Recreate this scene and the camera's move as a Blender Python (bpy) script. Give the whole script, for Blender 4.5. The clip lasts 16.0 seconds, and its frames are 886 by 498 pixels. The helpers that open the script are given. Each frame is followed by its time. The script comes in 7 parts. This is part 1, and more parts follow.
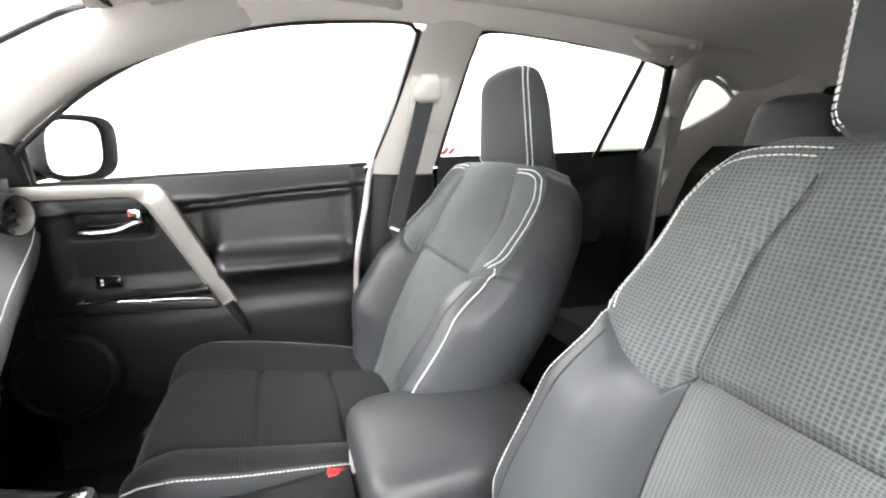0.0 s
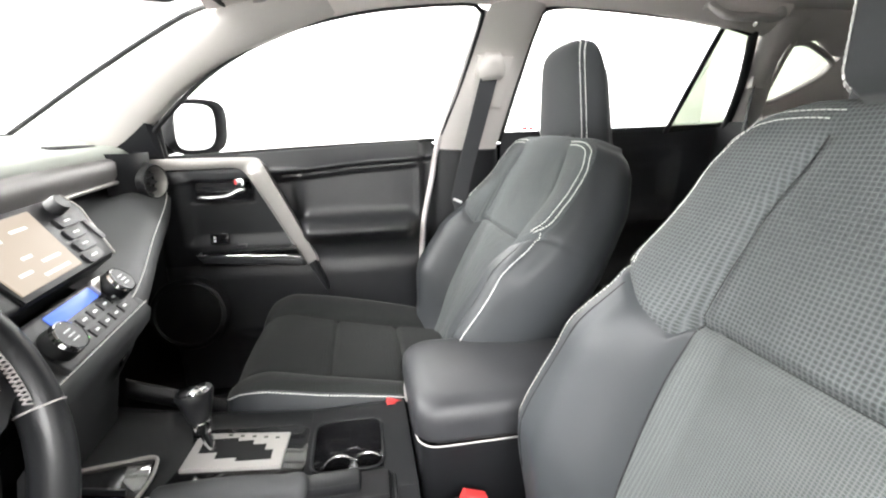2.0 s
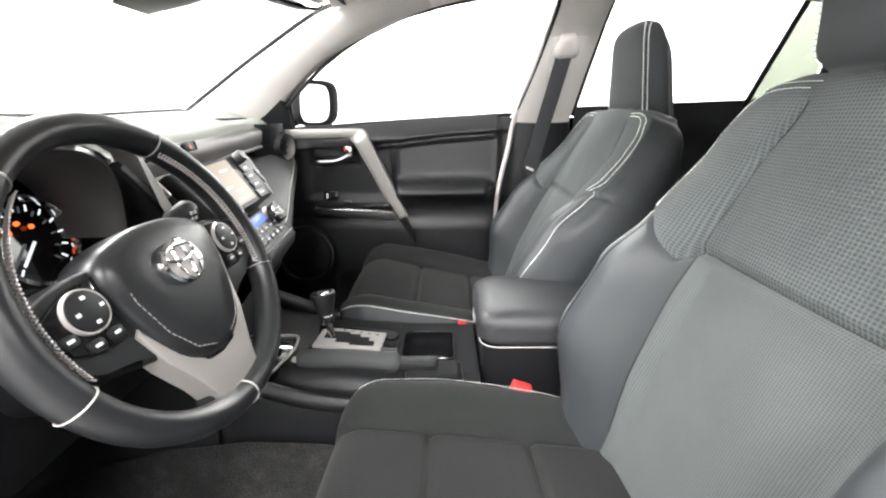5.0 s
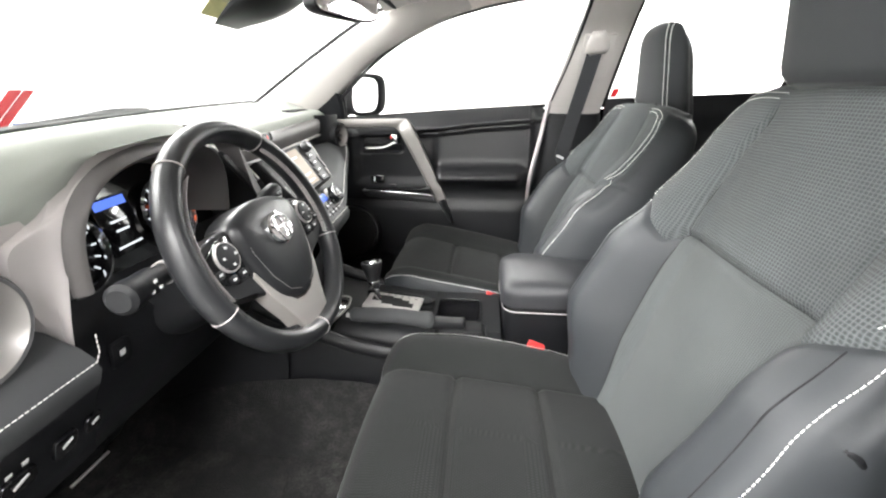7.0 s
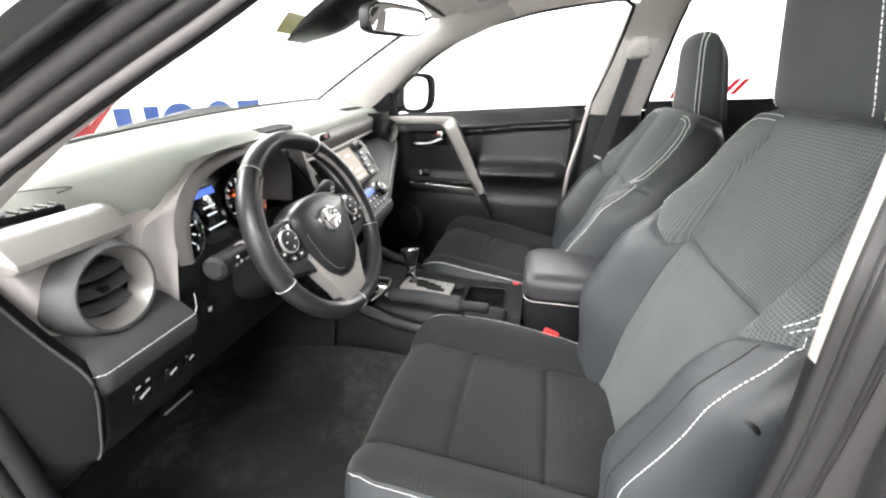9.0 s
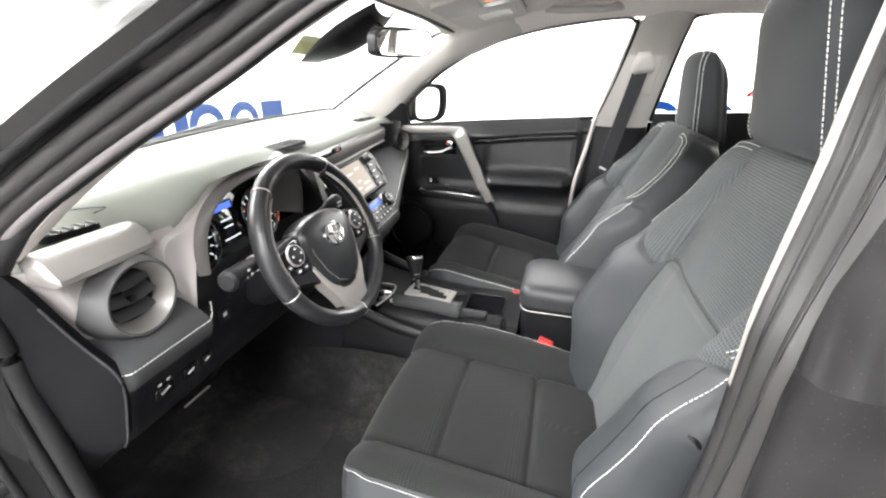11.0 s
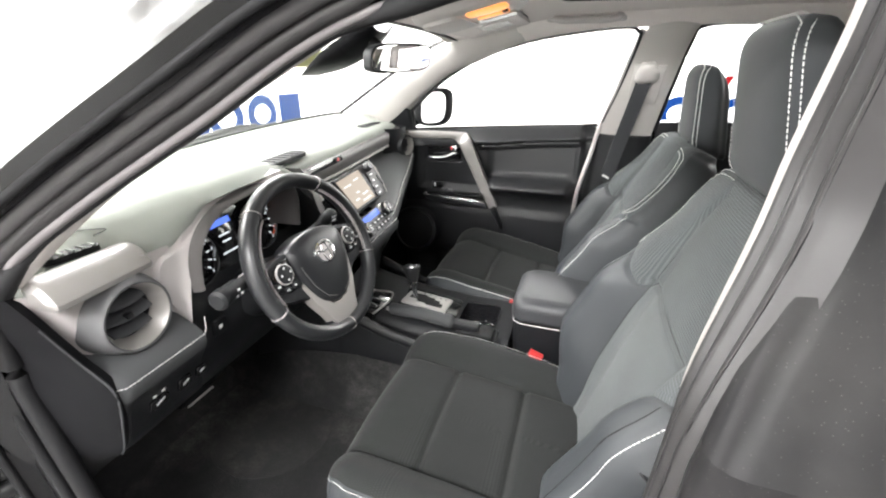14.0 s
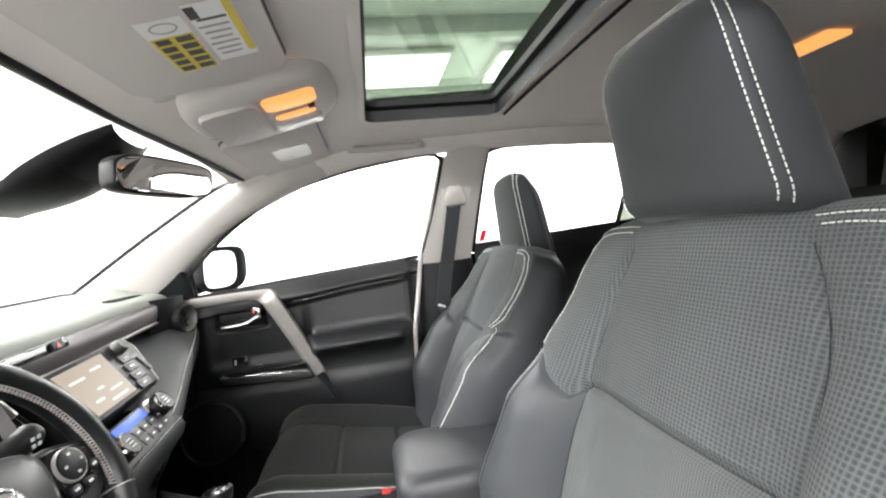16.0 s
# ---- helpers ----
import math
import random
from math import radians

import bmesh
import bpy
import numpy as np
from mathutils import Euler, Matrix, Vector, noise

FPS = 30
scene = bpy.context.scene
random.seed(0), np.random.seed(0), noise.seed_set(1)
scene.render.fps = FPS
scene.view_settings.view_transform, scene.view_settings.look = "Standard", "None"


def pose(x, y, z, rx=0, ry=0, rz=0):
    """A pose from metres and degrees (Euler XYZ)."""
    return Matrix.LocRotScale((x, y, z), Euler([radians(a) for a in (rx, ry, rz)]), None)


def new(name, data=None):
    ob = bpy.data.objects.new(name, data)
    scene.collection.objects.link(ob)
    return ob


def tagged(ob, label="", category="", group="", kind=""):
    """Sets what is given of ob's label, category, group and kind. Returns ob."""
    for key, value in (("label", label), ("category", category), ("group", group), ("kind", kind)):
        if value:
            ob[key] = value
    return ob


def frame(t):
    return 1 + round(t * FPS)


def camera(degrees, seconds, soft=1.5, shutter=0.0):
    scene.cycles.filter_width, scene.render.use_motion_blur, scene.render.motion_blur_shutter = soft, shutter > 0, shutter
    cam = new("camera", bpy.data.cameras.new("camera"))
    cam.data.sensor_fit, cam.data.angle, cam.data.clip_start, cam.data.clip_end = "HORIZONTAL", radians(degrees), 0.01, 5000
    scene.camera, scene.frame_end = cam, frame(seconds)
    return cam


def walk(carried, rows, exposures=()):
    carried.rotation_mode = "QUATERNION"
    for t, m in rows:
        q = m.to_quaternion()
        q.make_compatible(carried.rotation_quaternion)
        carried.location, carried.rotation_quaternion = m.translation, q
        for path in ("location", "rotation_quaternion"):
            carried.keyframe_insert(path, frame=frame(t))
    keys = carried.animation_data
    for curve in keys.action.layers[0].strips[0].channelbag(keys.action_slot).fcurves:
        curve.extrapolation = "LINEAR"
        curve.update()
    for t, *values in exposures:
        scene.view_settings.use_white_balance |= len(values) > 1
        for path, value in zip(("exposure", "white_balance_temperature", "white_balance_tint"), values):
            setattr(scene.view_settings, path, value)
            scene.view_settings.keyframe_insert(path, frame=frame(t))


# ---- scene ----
# World: the car's front points to -x, its passenger side to +y, z up from the showroom floor.
cam = camera(91.81, 16.0, soft=2.2)
# seconds, eye x y z, Euler XYZ in degrees
ROWS = [
    (0.0, -0.0447, -0.4730, 1.2266, 77.36, -0.66, -21.16),
    (0.5, -0.0398, -0.5040, 1.2246, 76.77, -0.46, -19.04),
    (1.0, -0.0318, -0.5295, 1.2195, 76.08, -0.21, -16.50),
    (1.5, -0.0286, -0.5503, 1.2150, 75.47, -0.13, -13.80),
    (2.0, -0.0276, -0.5689, 1.2137, 74.85, -0.13, -10.90),
    (2.5, -0.0229, -0.5949, 1.2111, 74.23, -0.10, -7.81),
    (3.0, -0.0073, -0.6201, 1.2024, 73.91, -0.42, -5.17),
    (3.5, -0.0057, -0.6486, 1.1967, 73.42, -0.66, -3.10),
    (4.0, -0.0300, -0.6883, 1.1984, 73.09, -0.63, -1.57),
    (6.5, -0.0360, -0.8823, 1.2186, 70.54, 0.45, 3.06),
    (7.0, -0.0132, -0.9154, 1.2353, 70.03, 0.08, 5.48),
    (7.5, 0.0078, -0.9449, 1.2464, 69.68, 0.09, 7.95),
    (8.0, 0.0242, -0.9709, 1.2560, 69.20, -0.06, 9.97),
    (8.5, 0.0383, -0.9952, 1.2689, 68.81, -0.04, 11.57),
    (9.0, 0.0521, -1.0150, 1.2841, 68.42, -0.28, 12.88),
    (9.5, 0.0621, -1.0255, 1.2928, 68.14, -0.39, 13.82),
    (10.0, 0.0790, -1.0350, 1.3073, 68.29, -0.34, 14.53),
    (12.5, 0.1295, -1.0468, 1.3669, 67.31, -0.66, 16.76),
    (13.0, 0.1411, -1.0393, 1.3782, 66.90, -0.72, 17.33),
    (13.5, 0.1502, -1.0356, 1.3881, 66.74, -0.62, 18.05),
    (14.0, 0.1591, -1.0265, 1.3924, 66.99, -0.44, 17.98),
    (14.5, 0.1659, -1.0143, 1.3920, 67.92, -0.28, 16.69),
    (15.0, 0.1532, -0.9878, 1.3594, 71.10, 0.18, 11.75),
    (15.5, 0.1033, -0.9022, 1.3155, 77.62, 1.69, 2.48),
    (16.0, 0.0378, -0.7774, 1.2509, 88.44, 6.44, -9.63),
]
walk(cam, [(t, pose(x, y, z, rx, ry, rz)) for t, x, y, z, rx, ry, rz in ROWS],
     exposures=[(0.0, 1.32), (2.5, 1.15), (4.0, 1.02), (6.5, 0.9), (8.0, 0.84), (14.5, 0.84), (15.2, 0.78), (16.0, 0.72)])

# ---- light: a white photo booth with ceiling panels ----
world = bpy.data.worlds.new("booth_air")
scene.world = world
world.use_nodes = True
world.node_tree.nodes["Background"].inputs[0].default_value = (1.0, 0.99, 0.97, 1)
world.node_tree.nodes["Background"].inputs[1].default_value = 0.25


def panel_lamp(name, x, y, z, sx, sy, watts, rx=0.0, ry=0.0, rz=0.0):
    data = bpy.data.lights.new(name, "AREA")
    data.shape, data.size, data.size_y, data.energy = "RECTANGLE", sx, sy, watts
    data.color = (1.0, 0.99, 0.985)
    ob = new(name, data)
    ob.matrix_world = pose(x, y, z, rx, ry, rz)
    return ob


# x, y, length along x, length along y, watts
# the last panel is unseen, added to brighten the cabin through the open door
LAMPS = ((-3.75, -1.7, 1.2, 3.2, 300), (-3.75, 2.7, 1.2, 3.2, 330), (-0.2, 6.0, 3.4, 1.2, 330), (4.0, 6.0, 3.4, 1.2, 330), (3.4, -2.2, 2.0, 1.6, 50), (-0.3, -4.1, 3.4, 1.2, 430))
for lx, ly, sx, sy, watts in LAMPS:
    panel_lamp("ceiling_light", lx, ly, 3.85, sx, sy, watts)
scene.view_settings.exposure = 0.0


# ---- small tools ----
def smooth01(t):
    t = min(1.0, max(0.0, t))
    return t * t * (3 - 2 * t)


def lerp_table(table, t):
    """Smooth reading of ((t, value), ...)."""
    if t <= table[0][0]:
        return table[0][1]
    for (t0, v0), (t1, v1) in zip(table, table[1:]):
        if t <= t1:
            return v0 + (v1 - v0) * smooth01((t - t0) / (t1 - t0)) * 0.5 + (v1 - v0) * 0.5 * (t - t0) / (t1 - t0)
    return table[-1][1]


def bell(x, s):
    return math.exp(-(x / s) ** 2)


def spline(points, n, closed=False):
    """n points along a Catmull-Rom curve through the given ones."""
    p = [Vector(q) for q in points]
    m = len(p) if closed else len(p) - 1
    out = []
    for k in range(n):
        f = k * m / n if closed else k * m / (n - 1)
        i = min(int(f), m - 1)
        t = f - i
        if closed:
            a, b, c, d = p[i - 1], p[i], p[(i + 1) % m], p[(i + 2) % m]
        else:
            a, b, c, d = p[max(i - 1, 0)], p[i], p[i + 1], p[min(i + 2, m)]
        out.append(0.5 * (2 * b + (c - a) * t + (2 * a - 5 * b + 4 * c - d) * t * t + (3 * b - a - 3 * c + d) * t ** 3))
    return out


def link(name, verts, faces, mat, parent=None, label="", smooth=True, uvs=None, sharp=None):
    me = bpy.data.meshes.new(name)
    me.from_pydata([tuple(v) for v in verts], [], faces)
    me.materials.append(mat)
    if uvs is not None:
        layer = me.uv_layers.new(name="UVMap")
        for loop in me.loops:
            layer.data[loop.index].uv = uvs[loop.vertex_index]
    if smooth:
        me.polygons.foreach_set("use_smooth", [True] * len(me.polygons))
        if sharp:
            me.set_sharp_from_angle(angle=radians(sharp))
    ob = new(name, me)
    if parent is not None:
        ob.parent = parent
    if label:
        ob["label"] = label
    return ob


def part(name, bm, mat, parent, label="", smooth=True, sharp=35):
    bmesh.ops.recalc_face_normals(bm, faces=bm.faces)
    me = bpy.data.meshes.new(name)
    bm.to_mesh(me)
    bm.free()
    me.materials.append(mat)
    if smooth:
        me.polygons.foreach_set("use_smooth", [True] * len(me.polygons))
        me.set_sharp_from_angle(angle=radians(sharp))
    ob = new(name, me)
    if parent is not None:
        ob.parent = parent
    if label:
        ob["label"] = label
    return ob


def thing(name, label, category, group="", kind=""):
    return tagged(new(name), label, category, group, kind)


def loft(name, rows, mat, parent=None, label="", closed=False, caps=False, smooth=True, sharp=40, pick=None, uv_rows=None):
    """A skin over rows of points (all of one length); pick(i, j) keeps only some of its cells."""
    n, m = len(rows), len(rows[0])
    verts = [p for r in rows for p in r]
    faces = []
    for i in range(n - 1):
        for j in range(m if closed else m - 1):
            if pick is None or pick(i, j):
                k = (j + 1) % m
                faces.append((i * m + j, i * m + k, (i + 1) * m + k, (i + 1) * m + j))
    if caps and pick is None:
        faces.append(tuple(range(m))[::-1])
        faces.append(tuple((n - 1) * m + j for j in range(m)))
    uv, acc = [], [0.0] * m
    for i, r in enumerate(rows):
        run = 0.0
        for j, p in enumerate(r):
            if j:
                run += (Vector(p) - Vector(r[j - 1])).length
            if i:
                acc[j] += (Vector(p) - Vector(rows[i - 1][j])).length
            uv.append((run, acc[m // 2] if i else 0.0))
    if uv_rows is not None:
        uv = [q for r in uv_rows for q in r]
    used = sorted({v for f in faces for v in f})
    back = {v: k for k, v in enumerate(used)}
    return link(name, [verts[v] for v in used], [tuple(back[v] for v in f) for f in faces], mat, parent, label,
                smooth, [uv[v] for v in used], sharp)


def ring_frame(path, i, closed):
    n = len(path)
    a = path[(i - 1) % n] if closed or i > 0 else path[i]
    b = path[(i + 1) % n] if closed or i < n - 1 else path[i]
    return (b - a).normalized()


def tube(name, path, radius, mat, parent=None, label="", sides=10, closed=False, flat=1.0, up=(0, 0, 1)):
    """A rod along a path; flat squeezes it across up. radius may be a list."""
    path = [Vector(p) for p in path]
    rows = []
    for i, p in enumerate(path):
        t = ring_frame(path, i, closed)
        s = t.cross(Vector(up))
        if s.length < 1e-4:
            s = t.cross(Vector((1, 0, 0.01)))
        s.normalize()
        u = s.cross(t)
        r = radius[i] if isinstance(radius, (list, tuple)) else radius
        rows.append([p + s * (r * math.cos(2 * math.pi * k / sides)) + u * (r * flat * math.sin(2 * math.pi * k / sides)) for k in range(sides)])
    if closed:
        rows.append(rows[0])
    return loft(name, rows, mat, parent, label, closed=True, caps=not closed)


def stitches(name, paths, mat, parent, label="", length=0.0043, gap=0.0017, r=0.0009):
    """Thread along paths: one short raised stitch after another, in one mesh."""
    verts, faces = [], []
    for path in paths:
        path = [Vector(p) for p in path]
        run, step = 0.0, length + gap
        for a, b in zip(path, path[1:]):
            d = b - a
            ln = d.length
            if ln < 1e-6:
                continue
            d /= ln
            s = d.cross(Vector((0.3, 0.2, 0.9))).normalized()
            u = s.cross(d)
            pos = -run
            while pos < ln:
                p0, p1 = max(pos, 0.0), min(pos + length, ln)
                if p1 - p0 > 0.0008:
                    base = len(verts)
                    for q in (a + d * p0, a + d * p1):
                        verts.extend([q + s * r, q + u * r, q - s * r, q - u * r])
                    for k in range(4):
                        l = (k + 1) % 4
                        faces.append((base + k, base + l, base + 4 + l, base + 4 + k))
                    faces.append((base, base + 3, base + 2, base + 1))
                    faces.append((base + 4, base + 5, base + 6, base + 7))
                pos += step
            run = ln - (pos - step)
            if run > step:
                run = 0.0
    return link(name, verts, faces, mat, parent, label, smooth=False)


def box_bm(sx, sy, sz, bevel=0.005, seg=2, m=None):
    bm = bmesh.new()
    bmesh.ops.create_cube(bm, size=1.0)
    bmesh.ops.scale(bm, vec=(sx, sy, sz), verts=bm.verts)
    if bevel:
        bmesh.ops.bevel(bm, geom=list(bm.edges), offset=bevel, segments=seg, profile=0.5, affect="EDGES")
    if m is not None:
        bmesh.ops.transform(bm, matrix=m, verts=bm.verts)
    return bm


def plate_bm(outline, z0, z1, bevel=0.002, seg=2, m=None):
    """A 2D outline as a slab from z0 to z1, its upper edge rounded."""
    bm = bmesh.new()
    low = [bm.verts.new((x, y, z0)) for x, y in outline]
    high = [bm.verts.new((x, y, z1)) for x, y in outline]
    n = len(low)
    bm.faces.new(low[::-1])
    bm.faces.new(high)
    for k in range(n):
        bm.faces.new((low[k], low[(k + 1) % n], high[(k + 1) % n], high[k]))
    if bevel:
        top = [e for e in bm.edges if all(v in high for v in e.verts)]
        bmesh.ops.bevel(bm, geom=top, offset=bevel, segments=seg, profile=0.5, affect="EDGES")
    if m is not None:
        bmesh.ops.transform(bm, matrix=m, verts=bm.verts)
    return bm


def disc_bm(r0, r1, z0, z1, n=32, bevel=0.001, m=None):
    return plate_bm([(r0 * math.cos(2 * math.pi * k / n), r1 * math.sin(2 * math.pi * k / n)) for k in range(n)], z0, z1, bevel, 2, m)


def lathe(name, profile, mat, parent, label="", n=40, m=None, sharp=40):
    """Turn (radius, height) pairs round z, then place with m."""
    rows = []
    for r, h in profile:
        row = [Vector((r * math.cos(2 * math.pi * k / n), r * math.sin(2 * math.pi * k / n), h)) for k in range(n)]
        rows.append([m @ p for p in row] if m is not None else row)
    return loft(name, rows, mat, parent, label, closed=True, sharp=sharp)


def rounded(w, h, r, n=5):
    """Outline of a rounded rectangle."""
    out = []
    for cx, cy, a0 in ((w / 2 - r, h / 2 - r, 0), (-w / 2 + r, h / 2 - r, 90), (-w / 2 + r, -h / 2 + r, 180), (w / 2 - r, -h / 2 + r, 270)):
        for k in range(n + 1):
            a = radians(a0 + 90 * k / n)
            out.append((cx + r * math.cos(a), cy + r * math.sin(a)))
    return out


def frame_of(origin, right, up):
    """A matrix whose x is right, y is up and z stands out of the surface."""
    r = Vector(right).normalized()
    u = Vector(up)
    u = (u - r * u.dot(r)).normalized()
    n = r.cross(u)
    return Matrix(((r.x, u.x, n.x, origin[0]), (r.y, u.y, n.y, origin[1]), (r.z, u.z, n.z, origin[2]), (0, 0, 0, 1)))


# ---- materials ----
def material(name, color, rough=0.5, metal=0.0, spec=0.5, grain=0.0, grain_scale=300.0, tone=0.0, tone_scale=6.0, coat=0.0, sheen=0.0):
    """A surface with fine relief (grain) and slow changes of tone."""
    mt = bpy.data.materials.new(name)
    mt.use_nodes = True
    nt = mt.node_tree
    b = nt.nodes["Principled BSDF"]
    b.inputs["Base Color"].default_value = (*color, 1)
    b.inputs["Roughness"].default_value = rough
    b.inputs["Metallic"].default_value = metal
    b.inputs["Specular IOR Level"].default_value = spec
    b.inputs["Coat Weight"].default_value = coat
    b.inputs["Coat Roughness"].default_value = 0.05
    b.inputs["Sheen Weight"].default_value = sheen
    b.inputs["Sheen Roughness"].default_value = 0.4
    tc = nt.nodes.new("ShaderNodeTexCoord")
    if tone:
        no = nt.nodes.new("ShaderNodeTexNoise")
        no.inputs["Scale"].default_value, no.inputs["Detail"].default_value = tone_scale, 6
        ra = nt.nodes.new("ShaderNodeMapRange")
        ra.inputs["To Min"].default_value, ra.inputs["To Max"].default_value = 1 - tone, 1 + tone
        mx = nt.nodes.new("ShaderNodeMix")
        mx.data_type, mx.blend_type = "RGBA", "MULTIPLY"
        mx.inputs["Factor"].default_value = 1
        mx.inputs["A"].default_value = (*color, 1)
        nt.links.new(tc.outputs["Object"], no.inputs["Vector"])
        nt.links.new(no.outputs["Fac"], ra.inputs["Value"])
        nt.links.new(ra.outputs["Result"], mx.inputs["B"])
        nt.links.new(mx.outputs["Result"], b.inputs["Base Color"])
        rr = nt.nodes.new("ShaderNodeMapRange")
        rr.inputs["To Min"].default_value, rr.inputs["To Max"].default_value = max(0.02, rough - 0.08), min(1, rough + 0.08)
        nt.links.new(no.outputs["Fac"], rr.inputs["Value"])
        nt.links.new(rr.outputs["Result"], b.inputs["Roughness"])
    if grain:
        n2 = nt.nodes.new("ShaderNodeTexNoise")
        n2.inputs["Scale"].default_value, n2.inputs["Detail"].default_value = grain_scale, 3
        bp = nt.nodes.new("ShaderNodeBump")
        bp.inputs["Strength"].default_value, bp.inputs["Distance"].default_value = grain, 0.001
        nt.links.new(tc.outputs["Object"], n2.inputs["Vector"])
        nt.links.new(n2.outputs["Fac"], bp.inputs["Height"])
        nt.links.new(bp.outputs["Normal"], b.inputs["Normal"])
    return mt


def woven(name, color, light, pitch_u, pitch_v, strength, rough=0.85, sheen=0.2, depth=0.0012, net=False):
    """Cloth with rows of small raised cells, or (net) a raised net round dark sunk holes, at true size along the surface."""
    mt = bpy.data.materials.new(name)
    mt.use_nodes = True
    nt = mt.node_tree
    b = nt.nodes["Principled BSDF"]
    b.inputs["Roughness"].default_value = rough
    b.inputs["Sheen Weight"].default_value = sheen
    b.inputs["Specular IOR Level"].default_value = 0.3
    uv = nt.nodes.new("ShaderNodeUVMap")
    sp = nt.nodes.new("ShaderNodeSeparateXYZ")
    nt.links.new(uv.outputs["UV"], sp.inputs[0])

    def op(kind, a, c=None):
        n = nt.nodes.new("ShaderNodeMath")
        n.operation = kind
        for k, v in enumerate((a, c)):
            if v is None:
                continue
            if isinstance(v, (int, float)):
                n.inputs[k].default_value = v
            else:
                nt.links.new(v, n.inputs[k])
        return n.outputs[0]

    row = op("FLOOR", op("DIVIDE", sp.outputs[1], pitch_v))
    shift = op("MULTIPLY", op("MODULO", row, 2.0), math.pi)
    su = op("SINE", op("ADD", op("MULTIPLY", sp.outputs[0], 2 * math.pi / pitch_u), shift))
    sv = op("ABSOLUTE", op("SINE", op("MULTIPLY", sp.outputs[1], math.pi / pitch_v)))
    cell = op("MULTIPLY", op("ADD", op("MULTIPLY", su, 0.5), 0.5), sv)
    if net:
        su = op("ABSOLUTE", op("SINE", op("MULTIPLY", sp.outputs[0], math.pi / pitch_u)))
        cell = op("SUBTRACT", 1.0, op("POWER", op("MULTIPLY", su, sv), 0.8))
    no = nt.nodes.new("ShaderNodeTexNoise")
    no.inputs["Scale"].default_value, no.inputs["Detail"].default_value = 9, 5
    tc = nt.nodes.new("ShaderNodeTexCoord")
    nt.links.new(tc.outputs["Object"], no.inputs["Vector"])
    mx = nt.nodes.new("ShaderNodeMix")
    mx.data_type = "RGBA"
    mx.inputs["A"].default_value, mx.inputs["B"].default_value = (*color, 1), (*light, 1)
    nt.links.new(op("MULTIPLY", cell, op("ADD", no.outputs["Fac"], 0.4)), mx.inputs["Factor"])
    nt.links.new(mx.outputs["Result"], b.inputs["Base Color"])
    bp = nt.nodes.new("ShaderNodeBump")
    bp.inputs["Strength"].default_value, bp.inputs["Distance"].default_value = strength, depth
    nt.links.new(cell, bp.inputs["Height"])
    nt.links.new(bp.outputs["Normal"], b.inputs["Normal"])
    return mt


def glowing(name, color, strength):
    mt = bpy.data.materials.new(name)
    mt.use_nodes = True
    b = mt.node_tree.nodes["Principled BSDF"]
    b.inputs["Base Color"].default_value = (0.02, 0.02, 0.02, 1)
    b.inputs["Roughness"].default_value = 0.45
    b.inputs["Specular IOR Level"].default_value = 0.15
    b.inputs["Emission Color"].default_value = (*color, 1)
    b.inputs["Emission Strength"].default_value = strength
    return mt


def clear_glass(name, tint, gloss=0.06):
    """A thin pane: mostly clear, with a weak mirror image that grows at grazing angles."""
    mt = bpy.data.materials.new(name)
    mt.use_nodes = True
    nt = mt.node_tree
    nt.nodes.remove(nt.nodes["Principled BSDF"])
    out = nt.nodes["Material Output"]
    tr = nt.nodes.new("ShaderNodeBsdfTransparent")
    tr.inputs[0].default_value = (*tint, 1)
    gl = nt.nodes.new("ShaderNodeBsdfGlossy")
    gl.inputs["Roughness"].default_value = 0.01
    lw = nt.nodes.new("ShaderNodeLayerWeight")
    pw = nt.nodes.new("ShaderNodeMath")
    pw.operation, pw.inputs[1].default_value = "POWER", 5.0
    fr = nt.nodes.new("ShaderNodeMath")
    fr.operation = "MULTIPLY_ADD"
    fr.inputs[1].default_value, fr.inputs[2].default_value = 0.6, gloss * 0.6
    nt.links.new(lw.outputs["Facing"], pw.inputs[0])
    nt.links.new(pw.outputs[0], fr.inputs[0])
    mx = nt.nodes.new("ShaderNodeMixShader")
    nt.links.new(fr.outputs[0], mx.inputs[0])
    nt.links.new(tr.outputs[0], mx.inputs[1])
    nt.links.new(gl.outputs[0], mx.inputs[2])
    nt.links.new(mx.outputs[0], out.inputs[0])
    return mt


M_MESH = woven("mesh_cloth", (0.038, 0.042, 0.044), (0.116, 0.127, 0.130), 0.0050, 0.0043, 0.55, sheen=0.06, depth=0.0012, net=True)
M_LOWER = woven("fine_mesh_cloth", (0.048, 0.053, 0.054), (0.108, 0.117, 0.118), 0.0034, 0.0028, 0.5, 0.8, 0.08, 0.0008, net=True)
M_KNIT = woven("fine_cloth", (0.009, 0.0098, 0.0096), (0.030, 0.032, 0.0315), 0.0042, 0.0034, 0.45, 0.9, 0.05, 0.0005)
M_LEATHER = material("grey_leatherette", (0.034, 0.0375, 0.041), 0.46, spec=0.36, grain=0.12, grain_scale=700, tone=0.06, tone_scale=9)
M_HEAD = material("headrest_cloth", (0.038, 0.041, 0.044), 0.75, spec=0.3, grain=0.15, grain_scale=900, tone=0.08, tone_scale=12, sheen=0.12)
M_THREAD = material("white_thread", (0.75, 0.75, 0.72), 0.7)
M_PLASTIC = material("black_grained_plastic", (0.010, 0.0105, 0.012), 0.45, spec=0.3, grain=0.2, grain_scale=900, tone=0.12, tone_scale=7)
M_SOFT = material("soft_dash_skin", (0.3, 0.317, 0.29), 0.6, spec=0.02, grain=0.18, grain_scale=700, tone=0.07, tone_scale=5)
